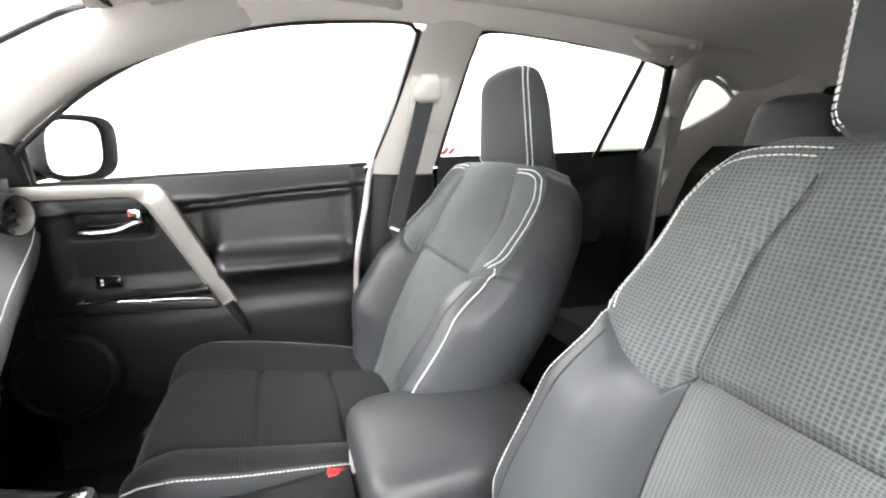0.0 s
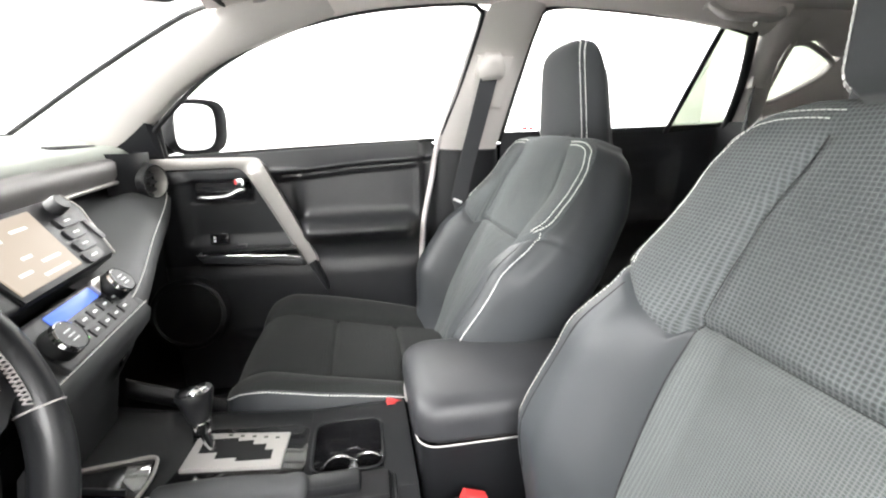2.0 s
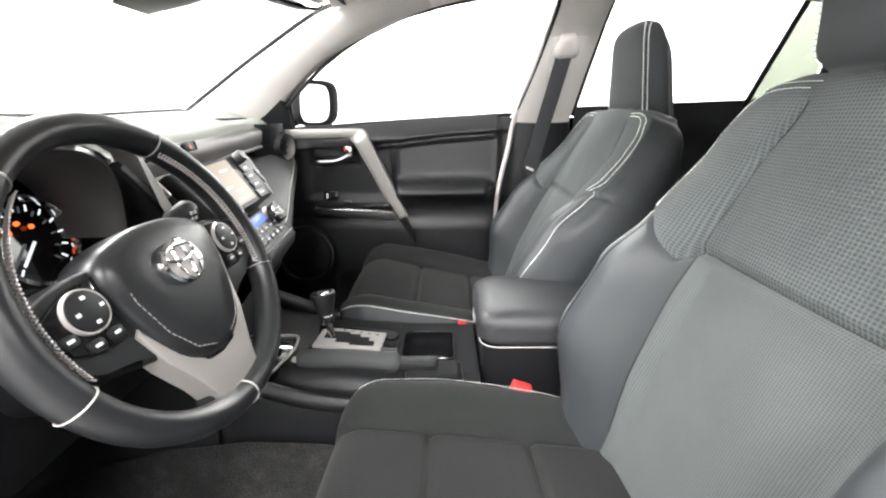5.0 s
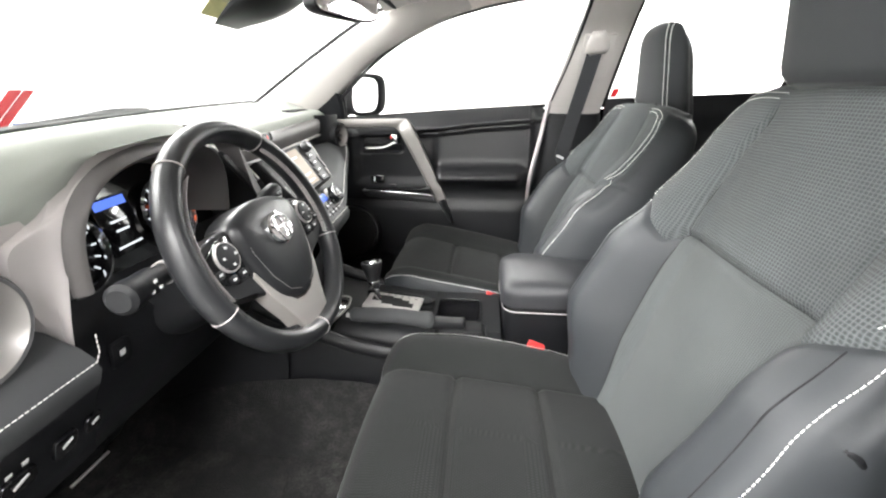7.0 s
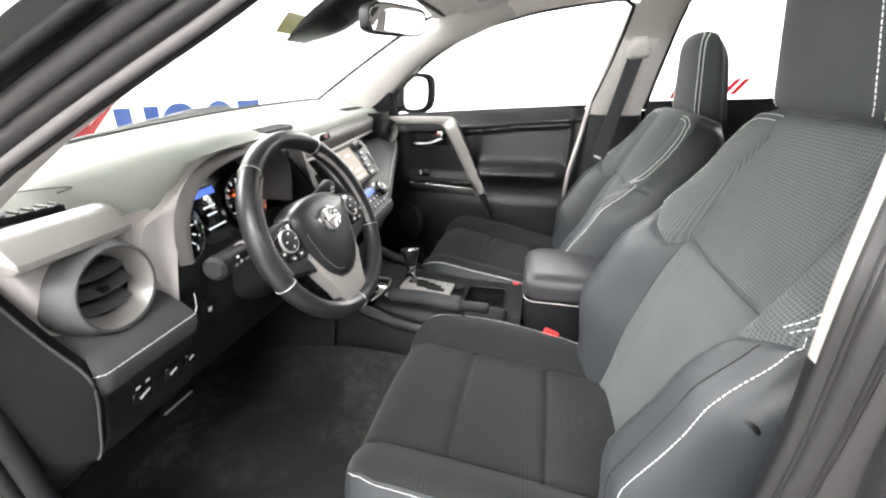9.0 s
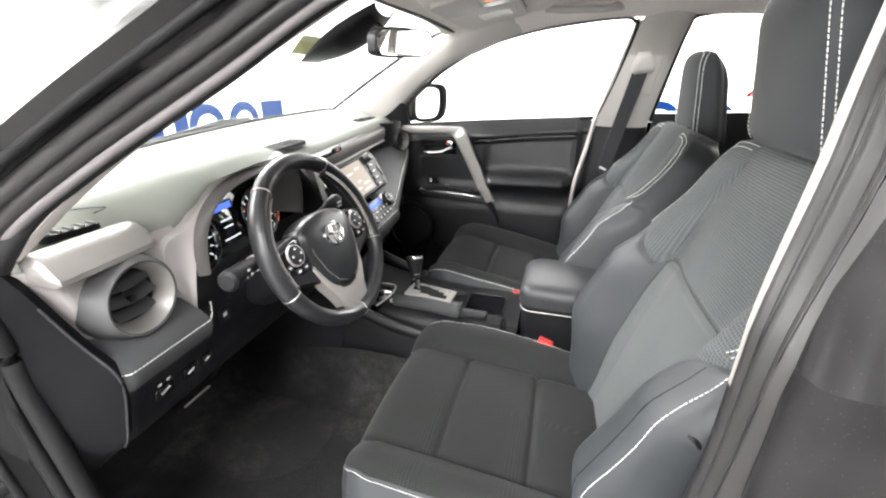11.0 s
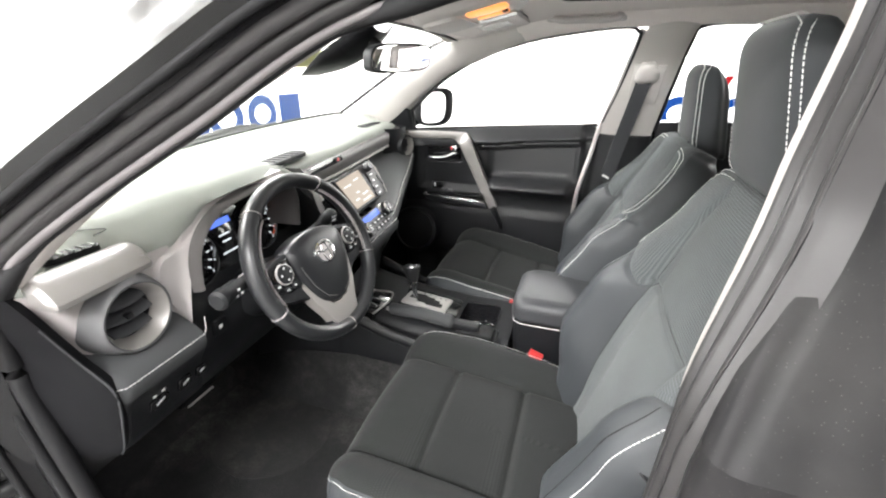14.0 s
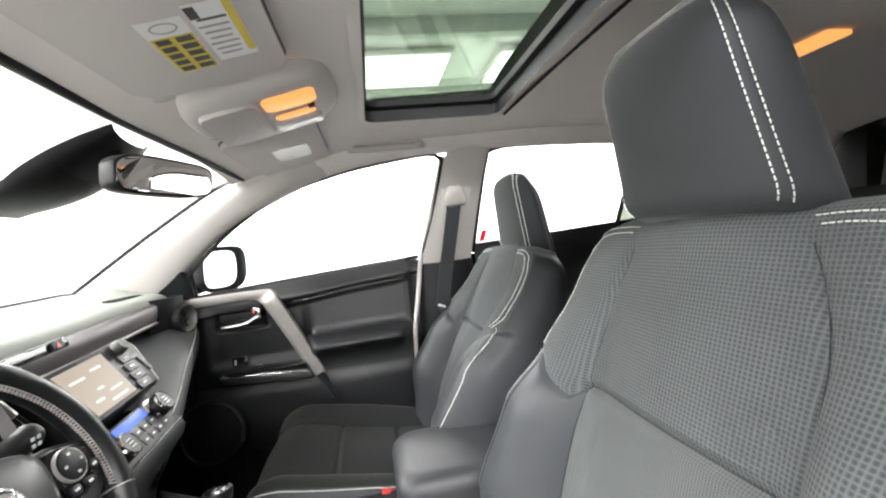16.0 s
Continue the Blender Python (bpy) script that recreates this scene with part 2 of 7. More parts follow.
M_DOORPAD = material("padded_door_skin", (0.015, 0.0155, 0.0175), 0.34, spec=0.6, grain=0.14, grain_scale=600, tone=0.08, tone_scale=5)
M_SATIN = material("satin_silver_paint", (0.42, 0.40, 0.38), 0.36, metal=0.5, tone=0.04, tone_scale=14)
M_BAND = material("satin_mauve_grey_paint", (0.105, 0.098, 0.097), 0.45, metal=0.2, tone=0.05, tone_scale=10)
M_SATIN_DARK = material("satin_warm_grey_paint", (0.49, 0.462, 0.455), 0.42, metal=0.2, tone=0.05, tone_scale=10)
M_CHROME = material("chrome", (0.82, 0.82, 0.83), 0.08, metal=1.0)
M_GLOSS = material("piano_black", (0.008, 0.008, 0.009), 0.08, coat=0.5)
M_ARMREST = material("grained_armrest_skin", (0.03, 0.031, 0.034), 0.5, spec=0.4, grain=0.16, grain_scale=700, tone=0.08, tone_scale=8)
M_OUTPLASTIC = material("weathered_black_plastic", (0.008, 0.008, 0.009), 0.6, spec=0.06, tone=0.1, tone_scale=10)
M_GATE = material("brushed_silver_plate", (0.46, 0.445, 0.43), 0.4, metal=0.15, tone=0.04, tone_scale=30)
M_BEZEL = material("dark_matt_bezel", (0.014, 0.014, 0.015), 0.4, spec=0.15, tone=0.08, tone_scale=12)
M_NEARWHITE = material("off_white_wall_paint", (0.72, 0.72, 0.71), 0.7, tone=0.03, tone_scale=1.2)
M_ENDBAR = material("satin_grey_bar_paint", (0.265, 0.252, 0.243), 0.36, metal=0.3, tone=0.04, tone_scale=14)
M_SEALGREY = material("grey_rubber_seal", (0.024, 0.0228, 0.0232), 0.42, spec=0.3, tone=0.1, tone_scale=20)
# seal rubber made lighter to paint in the ceiling's reflection
M_SEALSHEEN = material("grey_seal_ceiling_sheen", (0.055, 0.053, 0.054), 0.5, spec=0.25, tone=0.12, tone_scale=18)
M_PILLARPAINT = material("polished_black_paint", (0.006, 0.006, 0.006), 0.1, spec=0.4, coat=0.3, tone=0.25, tone_scale=6)
M_SLAT = material("dark_grey_slat_plastic", (0.045, 0.046, 0.05), 0.35, spec=0.5, tone=0.06, tone_scale=12)
M_HOUSING = material("charcoal_vent_plastic", (0.03, 0.031, 0.033), 0.48, spec=0.4, grain=0.15, grain_scale=900, tone=0.08, tone_scale=9)
M_DASHPAD = material("charcoal_padded_leatherette", (0.052, 0.054, 0.056), 0.6, spec=0.22, grain=0.14, grain_scale=700, tone=0.08, tone_scale=8)
M_RUBBER = material("seal_rubber", (0.014, 0.014, 0.015), 0.55, spec=0.2, tone=0.15, tone_scale=12)
M_LINER = material("beige_grey_headliner", (0.86, 0.81, 0.78), 0.95, spec=0.15, grain=0.25, grain_scale=800, tone=0.04, tone_scale=6)
M_VISOR = material("beige_grey_visor_cloth", (0.72, 0.675, 0.655), 0.9, spec=0.15, grain=0.2, grain_scale=900, tone=0.05, tone_scale=9)
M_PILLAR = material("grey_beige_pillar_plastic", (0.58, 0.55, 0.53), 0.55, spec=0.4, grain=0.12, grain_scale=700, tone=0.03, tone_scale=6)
# pillar plastic again, with shade put into its colour for the driver's side
M_PILLARDIM = material("pillar_plastic_dimmed", (0.36, 0.335, 0.32), 0.6, spec=0.25, grain=0.12, grain_scale=700, tone=0.05, tone_scale=8)
# trim plastic with shade painted in: front pillar edge and visor gap
M_TRIMSHADE = material("shaded_trim_plastic", (0.14, 0.13, 0.133), 0.6, spec=0.3, grain=0.12, grain_scale=700, tone=0.04, tone_scale=6)
M_VENTRIM = material("grey_vent_plastic", (0.085, 0.085, 0.088), 0.5, spec=0.4, grain=0.15, grain_scale=900, tone=0.08, tone_scale=9)
M_PAINT = material("black_metallic_paint", (0.006, 0.006, 0.007), 0.25, spec=0.3, coat=0.15, tone=0.25, tone_scale=5)
M_WEB = material("belt_webbing", (0.035, 0.036, 0.04), 0.7, grain=0.5, grain_scale=600, tone=0.1, tone_scale=30)
M_RED = material("red_button", (0.62, 0.05, 0.05), 0.4)
M_WHEEL = material("wheel_leather", (0.016, 0.0168, 0.0185), 0.34, spec=0.45, grain=0.12, grain_scale=900, tone=0.1, tone_scale=20)
M_MIRROR = material("mirror_glass", (0.9, 0.9, 0.9), 0.01, metal=1.0)
M_PRINT = material("white_print", (0.75, 0.75, 0.75), 0.5)
M_YELLOW = material("yellow_print", (0.75, 0.6, 0.08), 0.5)
M_DARKPRINT = material("dark_print", (0.06, 0.06, 0.05), 0.5)
M_LABEL = material("label_paper", (0.9, 0.9, 0.89), 0.5)
M_SCREEN = glowing("warm_screen", (0.72, 0.58, 0.44), 0.37)
M_SCREENTXT = glowing("screen_text", (1, 0.97, 0.9), 0.62)
M_BLUE = glowing("blue_display", (0.1, 0.2, 0.85), 0.8)
M_DASHGLOW = glowing("gauge_print", (0.85, 0.9, 0.95), 0.7)
M_REDGLOW = glowing("warning_light", (1.0, 0.15, 0.03), 1.2)
M_GREENGLOW = glowing("indicator_green", (0.2, 0.9, 0.15), 1.0)
M_LAMP = glowing("lit_lamp", (1.0, 0.36, 0.10), 0.85)
M_LENS = material("milky_lens", (0.7, 0.69, 0.66), 0.25)
M_GLASS = clear_glass("window_glass", (0.97, 0.985, 0.975), 0.02)
M_TINT = clear_glass("tinted_glass", (0.15, 0.168, 0.135))
M_ROOFGLASS = clear_glass("roof_glass", (0.45, 0.52, 0.45), 0.06)
M_PRIVACY = clear_glass("dark_tinted_glass", (0.1, 0.11, 0.105), 0.1)
M_WALL = material("white_wall_paint", (0.86, 0.86, 0.85), 0.6, tone=0.02, tone_scale=1.2)
M_DARKCARD = material("dark_reflection_card", (0.05, 0.05, 0.053), 0.9, tone=0.2, tone_scale=2)
M_BOOTHFLOOR = material("grey_epoxy_floor", (0.24, 0.235, 0.23), 0.5, tone=0.05, tone_scale=1.5)
M_BEAM = material("painted_steel_beam", (0.5, 0.51, 0.5), 0.5)
M_SIGNBLUE = material("blue_vinyl", (0.001, 0.02, 0.10), 0.5, spec=0.1)
M_SIGNRED = material("red_vinyl", (0.13, 0.003, 0.005), 0.5, spec=0.1)
M_LIGHTPANEL = glowing("light_panel", (1.0, 0.985, 0.96), 6.0)


def pile(name, color, dust, wear):
    """Short carpet pile: dark tufts, trodden lighter patches and fine crumbs."""
    mt = material(name, color, 0.98, spec=0.06)
    nt = mt.node_tree
    b = nt.nodes["Principled BSDF"]
    tc = nt.nodes.new("ShaderNodeTexCoord")

    def noise(scale, detail, lo, hi, a, z):
        n = nt.nodes.new("ShaderNodeTexNoise")
        n.inputs["Scale"].default_value, n.inputs["Detail"].default_value = scale, detail
        r = nt.nodes.new("ShaderNodeMapRange")
        for key, v in (("From Min", lo), ("From Max", hi), ("To Min", a), ("To Max", z)):
            r.inputs[key].default_value = v
        nt.links.new(tc.outputs["Object"], n.inputs["Vector"])
        nt.links.new(n.outputs["Fac"], r.inputs["Value"])
        return r.outputs["Result"]

    def joined(kind, p, q):
        n = nt.nodes.new("ShaderNodeMath")
        n.operation = kind
        nt.links.new(p, n.inputs[0])
        nt.links.new(q, n.inputs[1])
        return n.outputs[0]

    tuft = noise(330, 3, 0.3, 0.7, 0.0, 1.0)
    patch = noise(5.5, 5, 0.42, 0.72, 0.1, wear)
    streak = noise(38, 6, 0.4, 0.75, 0.55, 1.35)
    fac = joined("MULTIPLY", joined("MULTIPLY", patch, streak), noise(170, 2, 0.3, 0.7, 0.45, 1.2))
    mx = nt.nodes.new("ShaderNodeMix")
    mx.data_type = "RGBA"
    mx.inputs["A"].default_value, mx.inputs["B"].default_value = (*color, 1), (*dust, 1)
    nt.links.new(fac, mx.inputs["Factor"])
    nt.links.new(mx.outputs["Result"], b.inputs["Base Color"])
    bp = nt.nodes.new("ShaderNodeBump")
    bp.inputs["Strength"].default_value, bp.inputs["Distance"].default_value = 0.8, 0.003
    nt.links.new(tuft, bp.inputs["Height"])
    nt.links.new(bp.outputs["Normal"], b.inputs["Normal"])
    return mt


M_CARPET = pile("charcoal_carpet", (0.016, 0.016, 0.017), (0.075, 0.073, 0.07), 0.55)
M_MAT = pile("charcoal_floor_mat", (0.02, 0.02, 0.021), (0.105, 0.102, 0.098), 0.75)
M_HEEL = pile("worn_heel_carpet", (0.025, 0.025, 0.0255), (0.108, 0.105, 0.1), 0.78)


def dusty(name, color, rough=0.3, spec=0.05):
    """Black paint under a thin film of dust and small dried specks."""
    mt = material(name, color, rough, spec=spec, coat=0.0)
    nt = mt.node_tree
    b = nt.nodes["Principled BSDF"]
    tc = nt.nodes.new("ShaderNodeTexCoord")
    big = nt.nodes.new("ShaderNodeTexNoise")
    big.inputs["Scale"].default_value, big.inputs["Detail"].default_value = 7, 8
    vo = nt.nodes.new("ShaderNodeTexVoronoi")
    vo.inputs["Scale"].default_value = 260
    ra = nt.nodes.new("ShaderNodeMapRange")
    ra.inputs["From Min"].default_value, ra.inputs["From Max"].default_value = 0.16, 0.05
    ra.inputs["To Min"].default_value, ra.inputs["To Max"].default_value = 0.0, 0.2
    ad = nt.nodes.new("ShaderNodeMath")
    ad.operation = "MULTIPLY"
    mx = nt.nodes.new("ShaderNodeMix")
    mx.data_type = "RGBA"
    mx.inputs["A"].default_value, mx.inputs["B"].default_value = (*color, 1), (0.22, 0.21, 0.2, 1)
    f2 = nt.nodes.new("ShaderNodeMapRange")
    f2.inputs["From Min"].default_value, f2.inputs["From Max"].default_value = 0.35, 0.8
    f2.inputs["To Min"].default_value, f2.inputs["To Max"].default_value = 0.015, 0.11
    sm = nt.nodes.new("ShaderNodeMath")
    sm.operation = "ADD"
    nt.links.new(tc.outputs["Object"], big.inputs["Vector"])
    nt.links.new(tc.outputs["Object"], vo.inputs["Vector"])
    nt.links.new(vo.outputs["Distance"], ra.inputs["Value"])
    nt.links.new(big.outputs["Fac"], f2.inputs["Value"])
    nt.links.new(ra.outputs["Result"], ad.inputs[0])
    nt.links.new(big.outputs["Fac"], ad.inputs[1])
    nt.links.new(ad.outputs[0], sm.inputs[0])
    nt.links.new(f2.outputs["Result"], sm.inputs[1])
    nt.links.new(sm.outputs[0], mx.inputs["Factor"])
    nt.links.new(mx.outputs["Result"], b.inputs["Base Color"])
    return mt


M_DUSTY = dusty("dusty_black_paint", (0.006, 0.006, 0.007))


# ---- the photo booth round the car ----
def slab(name, x0, x1, y0, y1, z0, z1, mat, label, kind="structure", category=""):
    ob = part(name, box_bm(x1 - x0, y1 - y0, z1 - z0, 0, m=pose((x0 + x1) / 2, (y0 + y1) / 2, (z0 + z1) / 2)), mat, None, smooth=False)
    return tagged(ob, label, category or name.split("_")[0], kind=kind)


slab("floor", -4.7, 6.7, -5.2, 7.2, -0.1, 0.0, M_BOOTHFLOOR, "grey glossy epoxy floor of the photo booth")
slab("wall_front", -4.7, -4.5, -5.2, 7.2, 0.0, 4.0, M_WALL, "bright white painted wall with blue and red sign")
slab("wall_rear", 6.5, 6.7, -5.2, 7.2, 0.0, 4.0, M_WALL, "plain bright white painted booth wall")
# unseen dark sheet, added so the rear door's paint reflects less white
slab("wall_curtain", 6.4, 6.46, -5.0, -0.9, 0.0, 3.9, M_DARKCARD, "unseen dark sheet added before the rear wall to darken reflections")
slab("wall_far", -4.5, 6.5, 7.0, 7.2, 0.0, 4.0, M_WALL, "bright white painted wall with blue and red sign")
# out of view; added as a reflector for the driver's side
slab("wall_near", -4.5, 6.5, -5.2, -5.0, 0.0, 4.0, M_NEARWHITE, "unseen off-white wall added beside the open door to bounce light")
# second added sheet, out of view, dimming what the door skin mirrors
slab("wall_curtain_side", 1.3, 6.4, -4.98, -4.92, 0.0, 3.9, M_DARKCARD, "unseen dark sheet added along the side wall to darken reflections")
slab("ceiling", -4.7, 6.7, -5.2, 7.2, 4.0, 4.1, M_WALL, "white booth ceiling with steel beams and light panels")
for by in (-4.4, -0.9, 1.2, 3.1, 4.6):
    tagged(part("ceiling_beam", box_bm(11.0, 0.16, 0.22, 0.01, m=pose(1.0, by, 3.89)), M_BEAM, None), "grey painted steel beam under the white ceiling", "beam", "ceiling beams")
for lx, ly, sx, sy, _ in LAMPS:
    lp = thing("ceiling_panel_light", "lit white rectangular ceiling panel, added to light the booth", "ceiling light", "ceiling lights")
    part("frame", plate_bm(rounded(sx + 0.1, sy + 0.1, 0.03), 3.9, 3.97, 0.0, m=pose(lx, ly, 0)), M_LENS, lp)
    part("diffuser", plate_bm(rounded(sx, sy, 0.03), 3.88, 3.905, 0.0, m=pose(lx, ly, 0)), M_LIGHTPANEL, lp)

# signs: plain blocks and rings in the sign's colours
sign = thing("wall_sign", "large blue and red vinyl wall sign shapes on white wall", "sign")
FR = frame_of((-4.5, 0, 0), (0, 1, 0), (0, 0, 1))
FL = FR @ Matrix.Translation((0, 0.05, 0))


def ring_shape(name, m, cx, cy, rx, ry, w, mat, parent):
    rows = []
    for k in range(41):
        a = 2 * math.pi * k / 40
        c, s = math.cos(a), math.sin(a)
        rows.append([m @ Vector((cx + rx * c, cy + ry * s, 0.0)), m @ Vector((cx + rx * c, cy + ry * s, 0.012)),
                     m @ Vector((cx + (rx - w) * c, cy + (ry - w) * s, 0.012)), m @ Vector((cx + (rx - w) * c, cy + (ry - w) * s, 0.0))])
    return loft(name, rows, mat, parent, smooth=False)


def slant(name, m, x0, x1, z0, z1, w, mat, parent):
    return part(name, plate_bm([(x0, z0), (x0 + w, z0), (x1 + w, z1), (x1, z1)], 0.0, 0.012, 0, m=m), mat, parent, smooth=False)


part("block", plate_bm([(2.92, 0.42), (3.12, 0.42), (3.12, 0.92), (2.92, 0.92)], 0, 0.012, 0, m=FL), M_SIGNBLUE, sign, smooth=False)
part("block", plate_bm([(3.3, 0.42), (3.5, 0.42), (3.5, 0.92), (3.3, 0.92)], 0, 0.012, 0, m=FL), M_SIGNBLUE, sign, smooth=False)
ring_shape("ring", FL, 3.83, 0.67, 0.31, 0.27, 0.13, M_SIGNBLUE, sign)
ring_shape("ring", FL, 4.55, 0.67, 0.31, 0.27, 0.13, M_SIGNBLUE, sign)
part("block", plate_bm([(5.08, 0.42), (5.6, 0.42), (5.6, 0.92), (5.08, 0.92)], 0, 0.012, 0, m=FL @ Matrix.Translation((-0.12, 0, 0))), M_SIGNBLUE, sign, smooth=False)
slant("stroke", FR, 2.04, 2.99, 0.42, 1.27, 0.12, M_SIGNRED, sign)
slant("stroke", FR, 2.18, 3.13, 0.42, 1.27, 0.10, M_SIGNRED, sign)
slant("stroke", FR @ Matrix.Translation((0, 0, 0.004)), 2.64, 2.12, 0.42, 1.27, 0.2, M_SIGNRED, sign)
ring_shape("ring", FR, 1.66, 0.6, 0.34, 0.27, 0.13, M_SIGNBLUE, sign)
FP = frame_of((0, 7.0, 0), (1, 0, 0), (0, 0, 1))
sign2 = thing("wall_sign", "blue and red vinyl wall sign shapes on far white wall", "sign")
ring_shape("ring", FP, 1.55, 0.72, 0.3, 0.27, 0.12, M_SIGNBLUE, sign2)
slant("stroke", FP, 1.9, 2.1, 0.8, 1.3, 0.1, M_SIGNRED, sign2)
slant("stroke", FP, 2.72, 2.9, 1.08, 1.32, 0.08, M_SIGNRED, sign2)
slant("stroke", FP, 2.84, 3.02, 1.08, 1.32, 0.08, M_SIGNRED, sign2)
ring_shape("ring", FP, 2.35, 0.72, 0.3, 0.27, 0.12, M_SIGNBLUE, sign2)

# ---- the car's shell ----
TUMBLE = 0.62


def yg(z):
    """Half width of the cabin at height z."""
    return 0.735 - TUMBLE * max(0.0, z - 1.17)


def band(name, a, b, depth, mat, parent, side, label="", n=24, bulge=0.35):
    """A padded strip between two edge lines, thick towards the cabin."""
    a, b = spline(a, n), spline(b, n)
    rows = []
    for p, q in zip(a, b):
        inn = Vector((0, -side, -0.25)).normalized()
        mid = (p + q) / 2
        rows.append([p - inn * 0.01, p + inn * depth * 0.25, p.lerp(q, 0.12) + inn * depth * 0.8, p.lerp(q, 0.3) + inn * depth, mid + inn * depth * (1 + bulge * 0.3),
                     p.lerp(q, 0.7) + inn * depth, p.lerp(q, 0.88) + inn * depth * 0.8, q + inn * depth * 0.25, q - inn * 0.01])
    return loft(name, rows, mat, parent, label, closed=True, caps=True, sharp=60)


def on_side(pts, side, out=0.0):
    return [Vector((x, side * (yg(z) + out), z)) for x, z in pts]


shell = thing("car_shell", "black car body shell with pale grey pillar trims and windows", "car body", kind="structure")

# passenger-side front pillar, drawn from the plan; the driver's side follows its own door opening
band("front_pillar_trim", [(-0.87, 0.70, 1.19), (-0.55, 0.612, 1.345), (-0.295, 0.53, 1.478), (-0.1, 0.50, 1.53)],
     [(-0.63, 0.735, 1.155), (-0.402, 0.636, 1.333), (-0.207, 0.578, 1.421), (-0.06, 0.547, 1.471)], 0.02, M_PILLAR, shell, 1, "pale grey plastic pillar trim")
band("front_pillar_trim", [(-0.80, -0.70, 1.17), (-0.52, -0.612, 1.345), (-0.295, -0.53, 1.478), (-0.1, -0.50, 1.53)],
     [(-0.50, -0.735, 1.13), (-0.37, -0.672, 1.25), (-0.14, -0.577, 1.405), (-0.03, -0.54, 1.468)], 0.02, M_PILLAR, shell, -1, "pale grey plastic pillar trim")
band("roof_rail_trim", [(-0.1, 0.49, 1.53), (0.06, 0.48, 1.552), (0.3, 0.475, 1.56), (0.7, 0.475, 1.56), (1.1, 0.48, 1.54)],
     [(-0.07, 0.549, 1.467), (0.06, 0.534, 1.491), (0.3, 0.526, 1.508), (0.7, 0.527, 1.506), (1.1, 0.546, 1.474)], 0.016, M_LINER, shell, 1)
band("roof_rail_trim", [(-0.1, -0.49, 1.53), (0.06, -0.48, 1.552), (0.3, -0.475, 1.56), (0.7, -0.475, 1.56), (1.1, -0.48, 1.54)],
     [(-0.05, -0.545, 1.468), (0.06, -0.535, 1.49), (0.3, -0.53, 1.505), (0.7, -0.53, 1.505), (1.1, -0.54, 1.485)], 0.016, M_LINER, shell, -1)
for s in (1, -1):
    if s > 0:
        band("centre_pillar_trim", on_side(((0.202, 1.165), (0.245, 1.33), (0.28, 1.46), (0.31, 1.53)), s, -0.003),
             on_side([(0.385, 1.165), (0.405, 1.35), (0.425, 1.48), (0.45, 1.535)], s, -0.003), 0.014, M_PILLAR, shell, s, "pale grey plastic pillar trim")
    if s > 0:
        band("lower_pillar_trim", [(0.17, s * 0.73, 0.43), (0.165, s * 0.735, 0.8), (0.205, s * 0.735, 1.17)],
         [(0.44, s * 0.73, 0.43), (0.42, s * 0.735, 0.8), (0.39, s * 0.735, 1.17)], 0.03, M_PLASTIC, shell, s, "black plastic lower pillar trim")
    band("rear_pillar_trim", on_side([(1.16, 1.2), (1.15, 1.3), (1.1, 1.44), (1.07, 1.52)], s, 0.0),
         on_side([(1.25, 1.2), (1.235, 1.3), (1.175, 1.42), (1.2, 1.52)], s, 0.0), 0.035, M_PILLAR, shell, s, "pale grey plastic pillar trim")
    band("rear_quarter_trim", on_side([(1.20, 1.455), (1.28, 1.47), (1.40, 1.435), (1.7, 1.46)], s, 0.0),
         on_side([(1.10, 1.54), (1.28, 1.55), (1.45, 1.54), (1.75, 1.52)], s, 0.0), 0.03, M_PILLAR, shell, s, "pale grey plastic pillar trim")
    band("rear_quarter_trim", on_side([(1.235, 1.30), (1.30, 1.325), (1.37, 1.37), (1.40, 1.44), (1.55, 1.50)], s, 0.0),
         on_side([(1.2, 1.0), (1.4, 1.02), (1.6, 1.1), (1.75, 1.25), (1.8, 1.5)], s, 0.0), 0.04, M_PILLAR, shell, s, "pale grey plastic pillar trim")
    # window glass: front and rear door, quarter light
    if s > 0:
        w1 = on_side([(-0.60, 1.15), (0.215, 1.18), (0.30, 1.52), (-0.02, 1.50), (-0.22, 1.44), (-0.42, 1.32)], s, 0.012)
        tagged(link("window_1", w1, [tuple(range(6))], M_GLASS, None, smooth=False), "clear front passenger side window", "window", kind="structure").visible_shadow = False
    w2 = on_side([(0.39, 1.18), (0.96, 1.215), (1.0, 1.50), (0.43, 1.52)], s, 0.012)
    tagged(link("window_2", w2, [(0, 1, 2, 3)], M_GLASS if s > 0 else M_PRIVACY, None, smooth=False), "clear rear door side window", "window", kind="structure").visible_shadow = False
    w3 = on_side([(0.957, 1.215), (1.155, 1.235), (1.05, 1.49), (0.957, 1.50)], s, 0.012)
    tagged(link("window_3", w3, [(0, 1, 2, 3)], M_TINT, None, smooth=False), "greenish fixed rear quarter pane", "window", kind="structure").visible_shadow = False
    w4 = on_side([(1.21, 1.27), (1.42, 1.36), (1.42, 1.45), (1.28, 1.48), (1.17, 1.46)], s, 0.014)
    tagged(link("window_4", w4, [tuple(range(5))], M_TINT, None, smooth=False), "greenish tinted rear quarter light", "window", kind="structure").visible_shadow = False
    tube("window_divider", on_side([(0.953, 1.215), (0.954, 1.35), (0.957, 1.50)], s, 0.005), 0.009, M_RUBBER, shell, "black window divider bar", flat=0.6)
    tube("window_frame_seal", spline(on_side([(1.163, 1.225), (1.118, 1.36), (1.052, 1.49)], s, 0.0), 12), 0.013, M_RUBBER, shell, "black rubber window seal")
